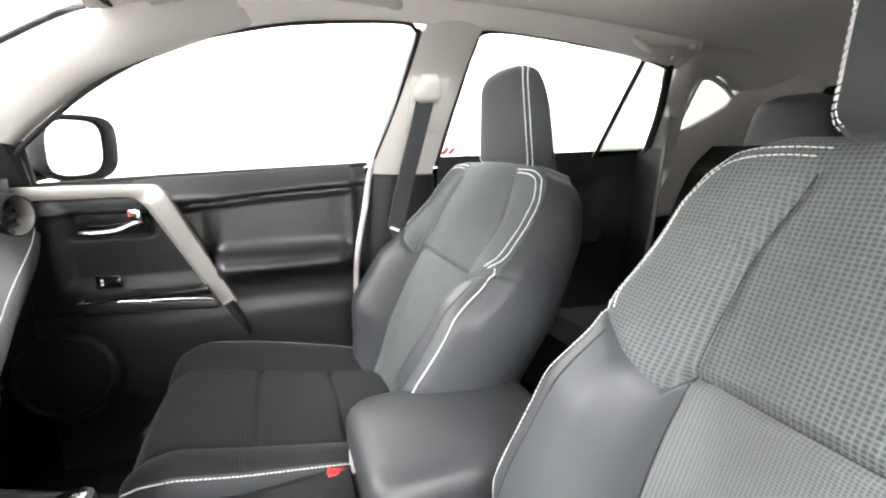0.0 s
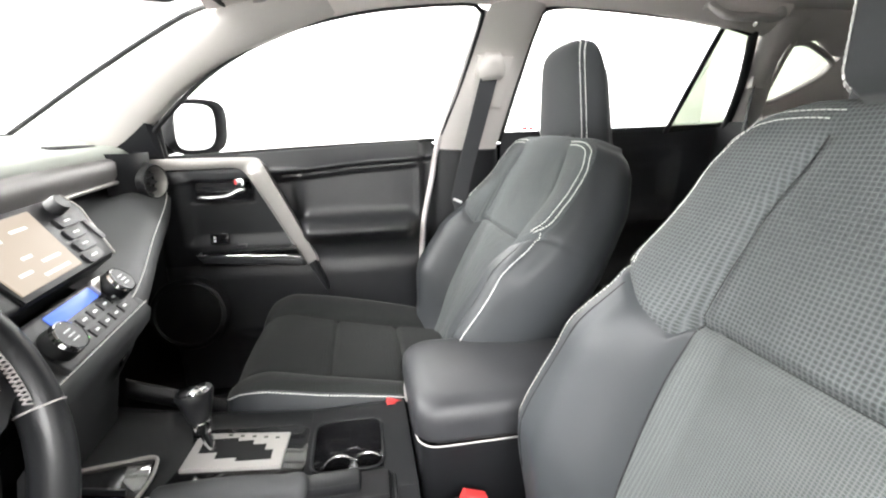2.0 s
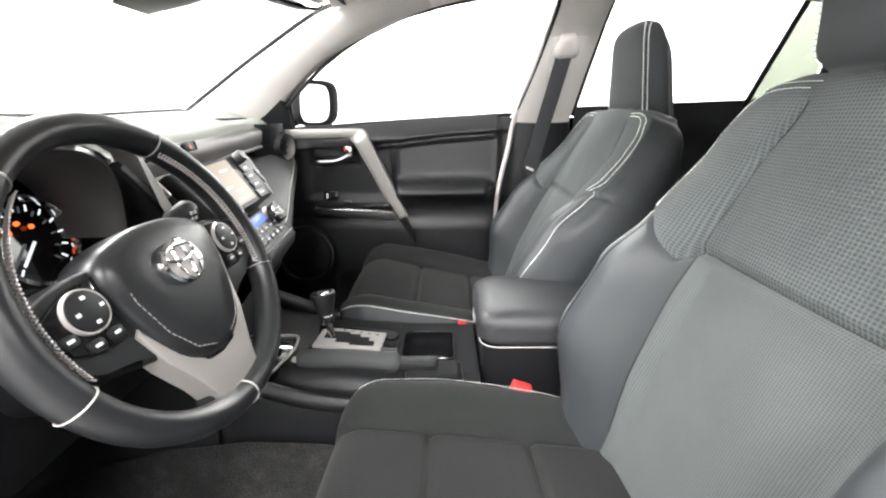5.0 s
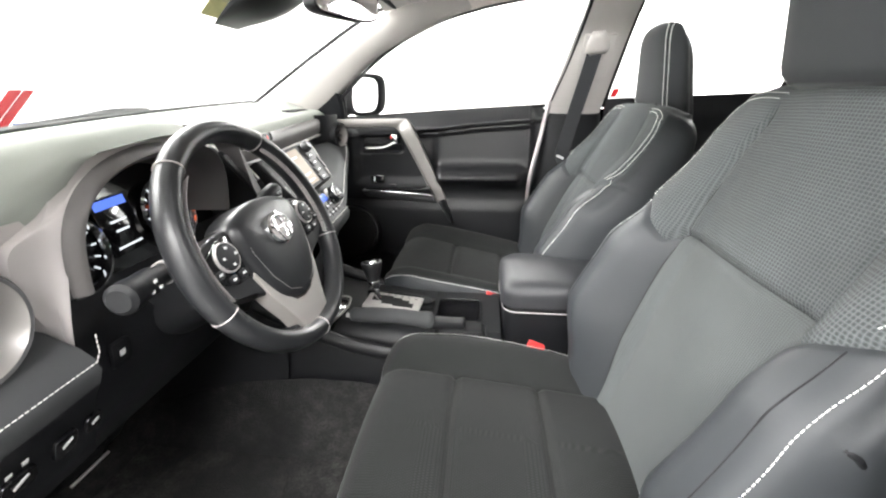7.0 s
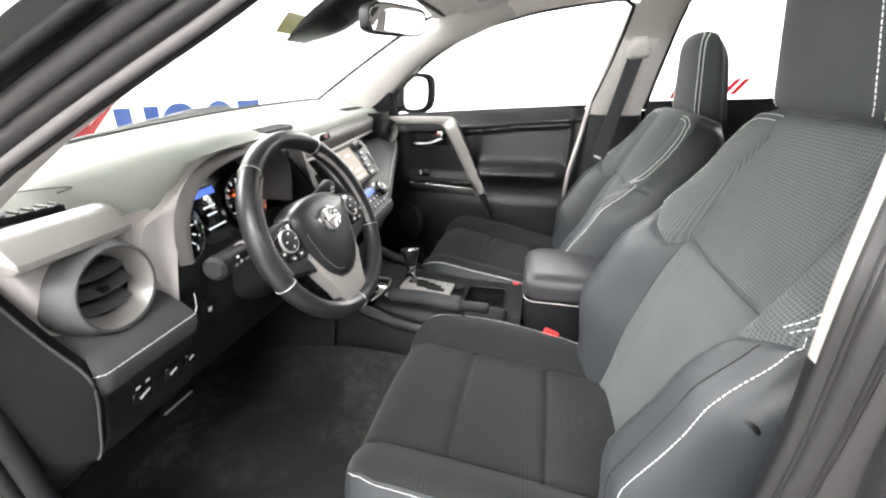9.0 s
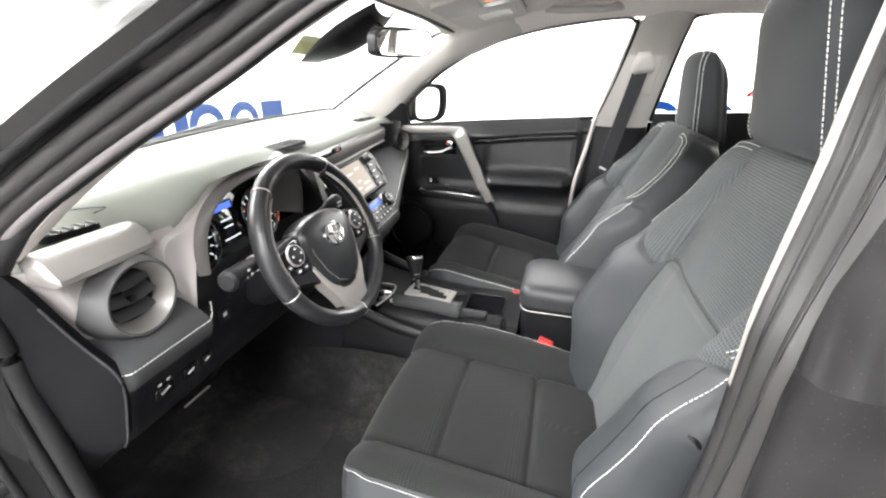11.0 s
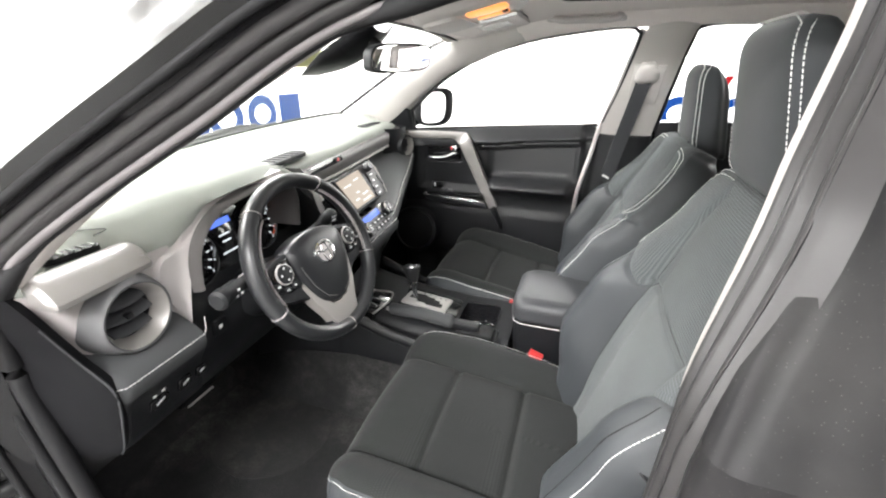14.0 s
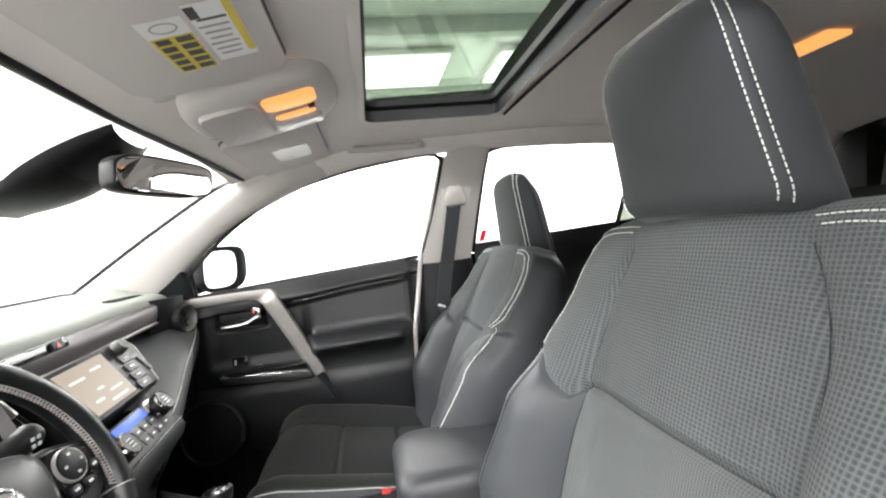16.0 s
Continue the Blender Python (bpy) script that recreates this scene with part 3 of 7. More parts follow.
    tube("window_frame_seal", spline(on_side([(0.395, 1.19), (0.41, 1.35), (0.425, 1.47), (0.45, 1.509), (0.6, 1.513), (0.9, 1.499), (1.06, 1.477)], s, 0.0), 40), 0.007, M_RUBBER, shell, "black rubber window seal")
    tube("window_frame_seal", spline(on_side([(1.20, 1.44), (1.215, 1.462), (1.27, 1.458), (1.37, 1.425), (1.385, 1.405), (1.372, 1.38), (1.3, 1.33), (1.245, 1.305), (1.225, 1.32)], s, -0.005), 50, True), 0.008, M_PILLAR, shell, closed=True)

# front passenger window seal
tube("window_frame_seal", spline(on_side([(-0.62, 1.150), (-0.40, 1.327), (-0.22, 1.423), (-0.06, 1.469), (0.08, 1.492), (0.235, 1.506), (0.272, 1.496), (0.28, 1.474), (0.25, 1.33), (0.205, 1.185)], 1, -0.004), 70), 0.0055, M_RUBBER, shell, "black rubber window seal")
tube("door_seal", spline([(0.285, 0.535, 1.50), (0.245, 0.638, 1.33), (0.205, 0.722, 1.18), (0.185, 0.715, 1.08), (0.155, 0.70, 0.93), (0.15, 0.70, 0.75)], 40), 0.0085, M_SATIN_DARK, shell, "grey door opening seal")

# windscreen, its black edge and the wiper
ws_base = spline([(-0.80, -0.70, 1.12), (-0.90, -0.35, 1.135), (-0.96, 0.0, 1.145), (-0.96, 0.35, 1.16), (-0.88, 0.70, 1.175)], 20)
ws_head = spline([(-0.295, -0.545, 1.476), (-0.32, -0.3, 1.49), (-0.335, 0, 1.495), (-0.32, 0.3, 1.49), (-0.295, 0.545, 1.476)], 20)
ws = loft("windscreen", [[p.lerp(q, k / 8) + Vector((-0.03, 0, 0.045)) * math.sin(math.pi * k / 8) for p, q in zip(ws_base, ws_head)] for k in range(9)], M_GLASS)
tagged(ws, "clear curved windscreen", "windscreen", kind="structure")
ws.visible_shadow = False
tube("windscreen_edge", spline([(-0.88, 0.70, 1.197), (-0.62, 0.63, 1.345), (-0.40, 0.575, 1.46), (-0.30, 0.54, 1.487)], 20), 0.006, M_RUBBER, shell, "black windscreen edge")
tube("windscreen_edge", ws_head, 0.010, M_RUBBER, shell, "black windscreen edge", flat=0.5)
loft("cowl", [[p + Vector((0.05, 0, 0.004)), p + Vector((0.0, 0, 0.012)), p + Vector((-0.12, 0, -0.02)), p + Vector((-0.3, 0, -0.05))] for p in ws_base], M_RUBBER, shell, "black plastic cowl below the windscreen")
wiper = thing("windscreen_wiper", "black windscreen wiper resting at the glass base", "wiper")
tube("blade", spline([(-0.95, -0.2, 1.16), (-0.985, 0.1, 1.182), (-0.97, 0.45, 1.186)], 14), 0.007, M_RUBBER, wiper)
tube("arm", spline([(-1.02, 0.05, 1.17), (-1.0, 0.18, 1.190), (-0.985, 0.3, 1.19)], 10), 0.008, M_PLASTIC, wiper)

# roof lining with the sunroof opening
SUN = (0.055, 0.40, -0.31, 0.305)


def roof_z(x, y):
    zc = lerp_table(((-0.34, 1.492), (-0.2, 1.516), (-0.05, 1.545), (0.1, 1.565), (0.6, 1.575), (1.3, 1.56), (1.8, 1.5)), x)
    hw = lerp_table(((-0.34, 0.55), (0.0, 0.52), (1.2, 0.50), (1.8, 0.5)), x)
    return zc - 0.03 * (abs(y) / hw) ** 3


xs = sorted({-0.33 + 0.05 * k for k in range(8)} | {SUN[0], SUN[1]} | {0.1 + 0.06 * k for k in range(29)})
ys = sorted({-0.53, -0.49, -0.45, -0.4, -0.35, SUN[2], -0.2, -0.1, 0, 0.1, 0.2, SUN[3], 0.35, 0.4, 0.45, 0.49, 0.53})
rows = [[Vector((x, y, roof_z(x, y))) for y in ys] for x in xs]


def keep(i, j):
    cx, cy = (xs[i] + xs[i + 1]) / 2, (ys[j] + ys[j + 1]) / 2
    return not (SUN[0] < cx < SUN[1] and SUN[2] < cy < SUN[3])


tagged(loft("ceiling_lining", rows, M_LINER, None, pick=keep), "pale beige-grey woven car roof lining with sunroof opening", "roof lining", kind="structure")
roof_out = loft("roof_skin", [[Vector((x, y * 1.14, roof_z(x, y) + 0.075 - 0.05 * (abs(y) / 0.53) ** 4)) for y in ys] for x in xs], M_PAINT, shell, "black painted roof skin", pick=keep)
sun = thing("sunroof", "tinted glass sunroof in a black frame", "sunroof", kind="structure")
cx, cy = (SUN[0] + SUN[1]) / 2, (SUN[2] + SUN[3]) / 2


def rect_ring(name, grow0, z0, grow1, z1, mat, parent, label=""):
    def ring(g, z):
        return [Vector((cx + x, cy + y, z)) for x, y in rounded(SUN[1] - SUN[0] + 2 * g, SUN[3] - SUN[2] + 2 * g, 0.03 + max(g, 0) * 0.5)]
    return loft(name, [ring(grow0, z0), ring((grow0 + grow1) / 2, (z0 + z1) / 2 - 0.002), ring(grow1, z1)], mat, parent, label, closed=True)


rect_ring("opening_lip", 0.014, 1.556, -0.004, 1.552, M_LINER, sun, "pale lip of the roof opening")
rect_ring("opening_side", -0.004, 1.552, 0.0, 1.585, M_RUBBER, sun, "black inner side of the roof opening")
rect_ring("rubber_frame", 0.0, 1.585, -0.012, 1.588, M_RUBBER, sun, "black rubber frame")
rect_ring("inner_frame", -0.012, 1.588, -0.013, 1.602, M_RUBBER, sun)
gl = part("pane", plate_bm(rounded(SUN[1] - SUN[0], SUN[3] - SUN[2], 0.03), 1.602, 1.607, 0, m=pose(cx, cy, 0)), M_ROOFGLASS, sun, "tinted roof glass")
gl.visible_shadow = False
tube("shade_rail", [(0.46, -0.44, 1.566), (0.45, 0.0, 1.572), (0.43, 0.335, 1.562)], 0.004, M_RUBBER, sun, "dark shade slot")

# rear end and floor
rear_wall = [[Vector((1.78 + 0.1 * math.sin(math.pi * k / 8), y, 0.45 + (1.53 - 0.45) * k / 8)) for y in (-0.75, -0.5, 0, 0.5, 0.75)] for k in range(9)]
loft("tailgate_trim", rear_wall, M_PLASTIC, shell, "black plastic tailgate trim")
tagged(link("window_5", [(1.74, -0.45, 1.15), (1.74, 0.45, 1.15), (1.70, 0.4, 1.46), (1.70, -0.4, 1.46)], [(0, 1, 2, 3)], M_TINT, None, smooth=False), "greenish tinted tailgate window", "window", kind="structure")
cf = [[Vector((x, y, z)) for y in (-0.76, -0.5, -0.2, 0, 0.2, 0.5, 0.76)] for x, z in ((-1.08, 1.0), (-1.06, 0.78), (-1.0, 0.6), (-0.9, 0.47), (-0.78, 0.425), (-0.4, 0.415), (0.2, 0.42), (0.6, 0.43), (0.9, 0.46), (1.8, 0.6))]
tagged(loft("cabin_floor", cf, M_CARPET, None), "charcoal carpeted car floor and toe board", "floor carpet", kind="structure")
slab("car_underbody", -1.1, 1.85, -0.62, 0.62, 0.0, 0.405, M_RUBBER, "dark car underbody", category="car body")
for s in (1, -1):
    slab("door_sill", -0.62, 1.2, min(s * 0.70, s * 0.80), max(s * 0.70, s * 0.80), 0.32, 0.432, M_PLASTIC, "black plastic door sill plate", category="door sill")

# outer skin of the closed passenger side
side = []
for k in range(28):
    x = -1.1 + 2.95 * k / 27
    top = 1.128 + 0.053 * min(1.0, max(0.0, (x + 0.55) / 0.75))
    side.append([Vector((x, y, 0.3 + (top - 0.3) * f)) for y, f in ((0.79, 0.0), (0.805, 0.25), (0.812, 0.55), (0.806, 0.8), (0.79, 0.95), (0.772, 1.0))])
loft("side_skin", side, M_PAINT, shell, "black painted passenger side skin")

# driver's door opening: seals, jamb and outer skin
OPEN = [(-0.531, -0.742, 0.756), (-0.552, -0.742, 0.86), (-0.572, -0.742, 0.982), (-0.556, -0.745, 1.07), (-0.526, -0.742, 1.12), (-0.465, -0.732, 1.175), (-0.375, -0.689, 1.244),
        (-0.245, -0.637, 1.329), (-0.15, -0.594, 1.398), (-0.06, -0.567, 1.442), (0.08, -0.55, 1.48), (0.22, -0.543, 1.495), (0.335, -0.545, 1.49), (0.358, -0.578, 1.44),
        (0.312, -0.655, 1.303), (0.284, -0.702, 1.213), (0.262, -0.742, 1.136), (0.24, -0.755, 1.0), (0.21, -0.755, 0.8), (0.17, -0.755, 0.58), (0.07, -0.755, 0.45), (-0.32, -0.755, 0.44), (-0.47, -0.75, 0.55)]
ring = spline(OPEN, 150, True)
mid = Vector((-0.1, -0.7, 1.0))


def grown(p, g, dy):
    d = Vector((p.x - mid.x, 0, p.z - mid.z))
    d.normalize()
    return p + d * g + Vector((0, dy, 0))


front_ring = [p for p in ring if not (p.x > 0.17 and 0.5 < p.z < 1.47)]
turn = max(range(len(front_ring)), key=lambda i: (front_ring[i] - front_ring[i - 1]).length)
front_ring = front_ring[turn:] + front_ring[:turn]
on_pillar = [smooth01((-0.02 - p.x) / 0.1) * smooth01((p.z - 1.14) / 0.05) for p in front_ring]
tube("weatherstrip", [p + Vector((0, 0.008 * f, 0.003 * f)) for p, f in zip(front_ring, on_pillar)], [0.0135 - 0.0095 * f for f in on_pillar], M_RUBBER, shell, "black rubber door opening seal", sides=12)
tube("weatherstrip_lip", [grown(p, 0.022 + 0.0135 * f, -0.014 - 0.004 * f) for p, f in zip(front_ring, on_pillar)], [0.008 + 0.0018 * f for f in on_pillar], M_RUBBER, shell, "black rubber seal lip")
# paler lip: its colour stands for light reflected from the ceiling
tube("pillar_seal_lip", [grown(p, 0.036, -0.019) for p, f in zip(front_ring, on_pillar) if f > 0.05], [0.002 + 0.0085 * min(1.0, f * 1.3) for f in on_pillar if f > 0.05], M_SEALSHEEN, shell, "grey rubber seal lip with the ceiling's reflection painted in", sides=14)
tube("weatherstrip_bead", [grown(p, 0.0187, -0.009) for p, f in zip(front_ring, on_pillar) if f > 0.02], [0.002 + 0.0078 * min(1.0, f * 1.5) for f in on_pillar if f > 0.02], M_SEALGREY, shell, "dark grey rubber seal bead", sides=14)
# trim edge coloured darker to stand for the shade on it
tube("pillar_edge_trim", [grown(p, 0.006, -0.004) for p, f in zip(front_ring, on_pillar) if f > 0.02], [0.002 + 0.0042 * min(1.0, f * 1.5) for f in on_pillar if f > 0.02], M_TRIMSHADE, shell, "pale grey pillar trim edge, its shade put into the colour", sides=14)
jamb = [[grown(p, g, dy) for p in front_ring] for g, dy in ((0.0, 0.012), (0.018, -0.012), (0.038, -0.022), (0.05, -0.05))]
loft("door_jamb", jamb, M_PAINT, shell, "glossy black painted door jamb")
tube("outer_seal", [grown(p, 0.047, -0.045) for p in front_ring], 0.006, M_RUBBER, shell, "black rubber seal")
# centre pillar at the open door: pale trim edge, darkened in colour as shade, then a ribbed grey seal
def pillar_in(z):
    return Vector((lerp_table(((0.5, 0.20), (0.8, 0.235), (1.15, 0.268), (1.30, 0.309), (1.45, 0.349), (1.53, 0.37)), z), lerp_table(((0.5, -0.70), (1.0, -0.695), (1.15, -0.673), (1.30, -0.614), (1.45, -0.555), (1.53, -0.525)), z), z))


def pillar_out(z):
    return Vector((lerp_table(((0.5, 0.16), (0.8, 0.20), (1.15, 0.235), (1.30, 0.291), (1.45, 0.358), (1.53, 0.385)), z), lerp_table(((0.5, -0.785), (1.0, -0.785), (1.15, -0.782), (1.30, -0.725), (1.45, -0.612), (1.53, -0.57)), z), z))


def pillar_rows(profile, z0, z1, n):
    """Rows up the pillar; profile holds (share of the way out, depth towards the rear)."""
    out = []
    for k in range(n):
        z = z0 + (z1 - z0) * k / (n - 1)
        p, q = pillar_in(z), pillar_out(z)
        side = Vector((q.y - p.y, p.x - q.x, 0)).normalized()
        if side.x < 0:
            side = -side
        out.append([p.lerp(q, f) + side * d for f, d in profile])
    return out


loft("centre_pillar_trim", pillar_rows([(-0.35, 0.14), (-0.30, 0.06), (-0.16, 0.018), (-0.04, 0.003), (0.04, 0.0), (0.12, 0.002), (0.19, 0.006), (0.22, 0.02)], 1.09, 1.53, 24), M_PILLARDIM, shell, "pale grey plastic pillar trim, darkened in colour as if shaded", sharp=80)
loft("lower_pillar_trim", pillar_rows([(-0.35, 0.14), (-0.30, 0.06), (-0.16, 0.018), (-0.04, 0.003), (0.04, 0.0), (0.12, 0.002), (0.19, 0.006), (0.22, 0.02)], 0.45, 1.09, 16), M_PLASTIC, shell, "black plastic lower pillar trim", sharp=80)
rib = [(0.20, 0.02)]
for c, w, h in ((0.275, 0.055, 0.010), (0.385, 0.045, 0.006), (0.475, 0.04, 0.007), (0.60, 0.075, 0.012), (0.74, 0.05, 0.006), (0.86, 0.06, 0.010)):
    for k in range(7):
        t = -1 + k / 3
        rib.append((c + w * t, 0.006 - h * math.sqrt(max(0.0, 1 - t * t)) + 0.012 * c))
rib.append((0.97, 0.03))
loft("pillar_seal", pillar_rows(rib, 0.5, 1.515, 40), M_SEALGREY, shell, "grey ribbed rubber pillar seal", sharp=50)


def skin_y(z):
    """How far out the rear door's skin stands at height z."""
    if z > 1.16:
        return -(yg(z) + 0.062) - 0.006 * smooth01((1.22 - z) / 0.06)
    return -0.803 - 0.026 * math.sin(math.pi * min(1.0, (z - 0.4) / 0.8)) - 0.009 * bell(z - 1.03, 0.03) + 0.012 * bell(z - 0.72, 0.08)


def door_front(z):
    return pillar_out(z).x + 0.013


gap = []
for k in range(34):
    z = 0.45 + 1.08 * k / 33
    p, q = pillar_in(z), pillar_out(z)
    gap.append([p.lerp(q, 0.93) + Vector((0.008, 0.002, 0)), p.lerp(q, 0.93) + Vector((0.06, 0.03, 0)), Vector((door_front(z) + 0.07, skin_y(z) + 0.07, z)), Vector((door_front(z) + 0.02, skin_y(z) + 0.05, z))])
loft("door_gap", gap, M_OUTPLASTIC, shell, "black gap behind the pillar seal", sharp=80)
# outer front pillar, black and glossy
op = [p for p in ring if p.x < 0.31 and p.z > 1.13 and (p.x < 0.0 or p.z > 1.44)]
op.sort(key=lambda p: p.x)
outer = []
for p in op:
    outer.append([grown(p, 0.05, -0.05), grown(p, 0.062, -0.062), p + Vector((-0.05, -0.047, 0.066)), p + Vector((-0.085, -0.022, 0.098)), p + Vector((-0.108, 0.008, 0.116)), p + Vector((-0.13, 0.05, 0.12))])
loft("outer_pillar", outer, M_PILLARPAINT, shell, "glossy black outer windscreen pillar")
# rear door skin and front wing
def skin_rows(z0, z1, n, reach):
    out = []
    for k in range(n):
        z = z0 + (z1 - z0) * k / (n - 1)
        x0, y = door_front(z), skin_y(z)
        out.append([Vector((x0 + 0.024, y + 0.055, z)), Vector((x0 + 0.004, y + 0.03, z)), Vector((x0 + 0.002, y + 0.018, z)), Vector((x0 + 0.006, y + 0.008, z)), Vector((x0 + 0.014, y + 0.002, z)), Vector((x0 + 0.024, y, z))] + [Vector((x0 + 0.04 + reach * j / 8, y - 0.004 * min(1, j / 2), z)) for j in range(9)])
    return out


rdo = thing("rear_door", "glossy black dusty rear car door, closed", "car door")
loft("door_skin", skin_rows(0.42, 1.17, 40, 0.95), M_DUSTY, rdo, "dusty black painted skin", sharp=60)
loft("window_surround", skin_rows(1.17, 1.53, 20, 0.14), M_DUSTY, rdo, "dusty matt black window surround", sharp=60)
tube("belt_moulding", [(0.43, -0.80, 1.165), (0.6, -0.803, 1.175), (1.1, -0.79, 1.2)], 0.008, M_RUBBER, rdo)
fw = [[Vector((x, -0.80 - 0.02 * math.sin(3 * (z - 0.3)), z)) for x in (-0.60, -0.612, -0.68, -0.9, -1.3)] for z in (0.35, 0.5, 0.65, 0.8, 0.95, 1.08, 1.13)]
wing = thing("front_wing", "glossy black front wing beside the door hinge", "car wing")
loft("wing_skin", fw, M_PAINT, wing)
hp_rows = [[Vector((-0.575 - 0.01 * k, -0.755 - 0.011 * k, z)) for k in range(5)] for z in (0.4, 0.55, 0.7, 0.85, 1.0, 1.1)]
loft("hinge_pillar", hp_rows, M_PAINT, wing, "black painted hinge pillar")
for hz in (0.62, 0.92):
    part("hinge", box_bm(0.05, 0.05, 0.07, 0.008, m=pose(-0.63, -0.80, hz, 0, 0, 30)), M_PAINT, wing, "black painted door hinge")
    part("bolt", disc_bm(0.009, 0.009, 0, 0.012, 6, m=pose(-0.615, -0.826, hz, 90, 0, 0)), M_CHROME, wing, "bare metal bolt")
tube("cable", spline([(-0.60, -0.78, 0.80), (-0.64, -0.84, 0.78), (-0.70, -0.86, 0.76)], 12), 0.014, M_RUBBER, wing, "black rubber cable boot")


# ---- seats ----
def seat_back_shape(w):
    hw = lerp_table(((0.0, 0.245), (0.07, 0.272), (0.14, 0.280), (0.25, 0.278), (0.345, 0.264), (0.43, 0.255), (0.49, 0.247), (0.525, 0.237), (0.55, 0.218), (0.567, 0.19), (0.60, 0.15)), w)
    c = lerp_table(((0.0, 0.135), (0.2, 0.152), (0.34, 0.153), (0.45, 0.148), (0.54, 0.12), (0.6, 0.11)), w)
    p = lerp_table(((0.0, 0.06), (0.12, 0.105), (0.26, 0.088), (0.345, 0.052), (0.46, 0.018), (0.55, 0.005), (0.6, 0.0)), w)
    return hw, c, p


W_TOP, R_TOP, W_SEAM = 0.578, 0.032, 0.327


def wing_rise(t):
    """How the lower edge of the shoulder panel runs: dips past the centre seam, then climbs outwards."""
    return -0.024 * smooth01(t / 0.1) + 0.066 * max(0.0, t - 0.1)


def seat_front(w, a):
    """How far the backrest's front stands out at height w and sideways a."""
    hw, c, p = seat_back_shape(w)
    s = abs(a)
    d = p * smooth01((s - c + 0.03) / 0.085)
    r = 0.032
    if s > hw - r:
        d -= r * (1 - math.sqrt(max(0.0, 1 - ((s - hw + r) / r) ** 2)))
    d += 0.012 * math.cos(min(1, s / c) * math.pi / 2) * smooth01(w / 0.2)
    d -= 0.0085 * bell(s - c, 0.0065) * smooth01((0.55 - w) / 0.05)
    if s < c + 0.006:
        d -= 0.008 * bell(w - W_SEAM, 0.006)
    if s > c:
        d -= 0.006 * bell(w - W_SEAM - wing_rise((s - c) / (hw - c)), 0.006)
    if w > W_TOP - R_TOP:
        d -= R_TOP * (1 - math.sqrt(max(0.0, 1 - ((w - W_TOP + R_TOP) / R_TOP) ** 2)))
    return d


def cushion_top(u, a, hw):
    s = abs(a)
    z = -0.02 + 0.05 * (u / 0.46) + 0.040 * smooth01((s - 0.125) / 0.09) * (0.6 + 0.4 * math.sin(math.pi * min(1, u / 0.46)))
    z += 0.010 * math.cos(min(1, s / 0.14) * math.pi / 2)
    z -= 0.009 * bell(s - 0.148, 0.007) * (1 if u > 0.04 else 0)
    if s < 0.148:
        z -= 0.009 * bell(u - 0.316, 0.007) + 0.009 * bell(u - 0.158, 0.007)
    r = 0.035
    if s > hw - r:
        z -= r * (1 - math.sqrt(max(0.0, 1 - ((s - hw + r) / r) ** 2)))
    return z


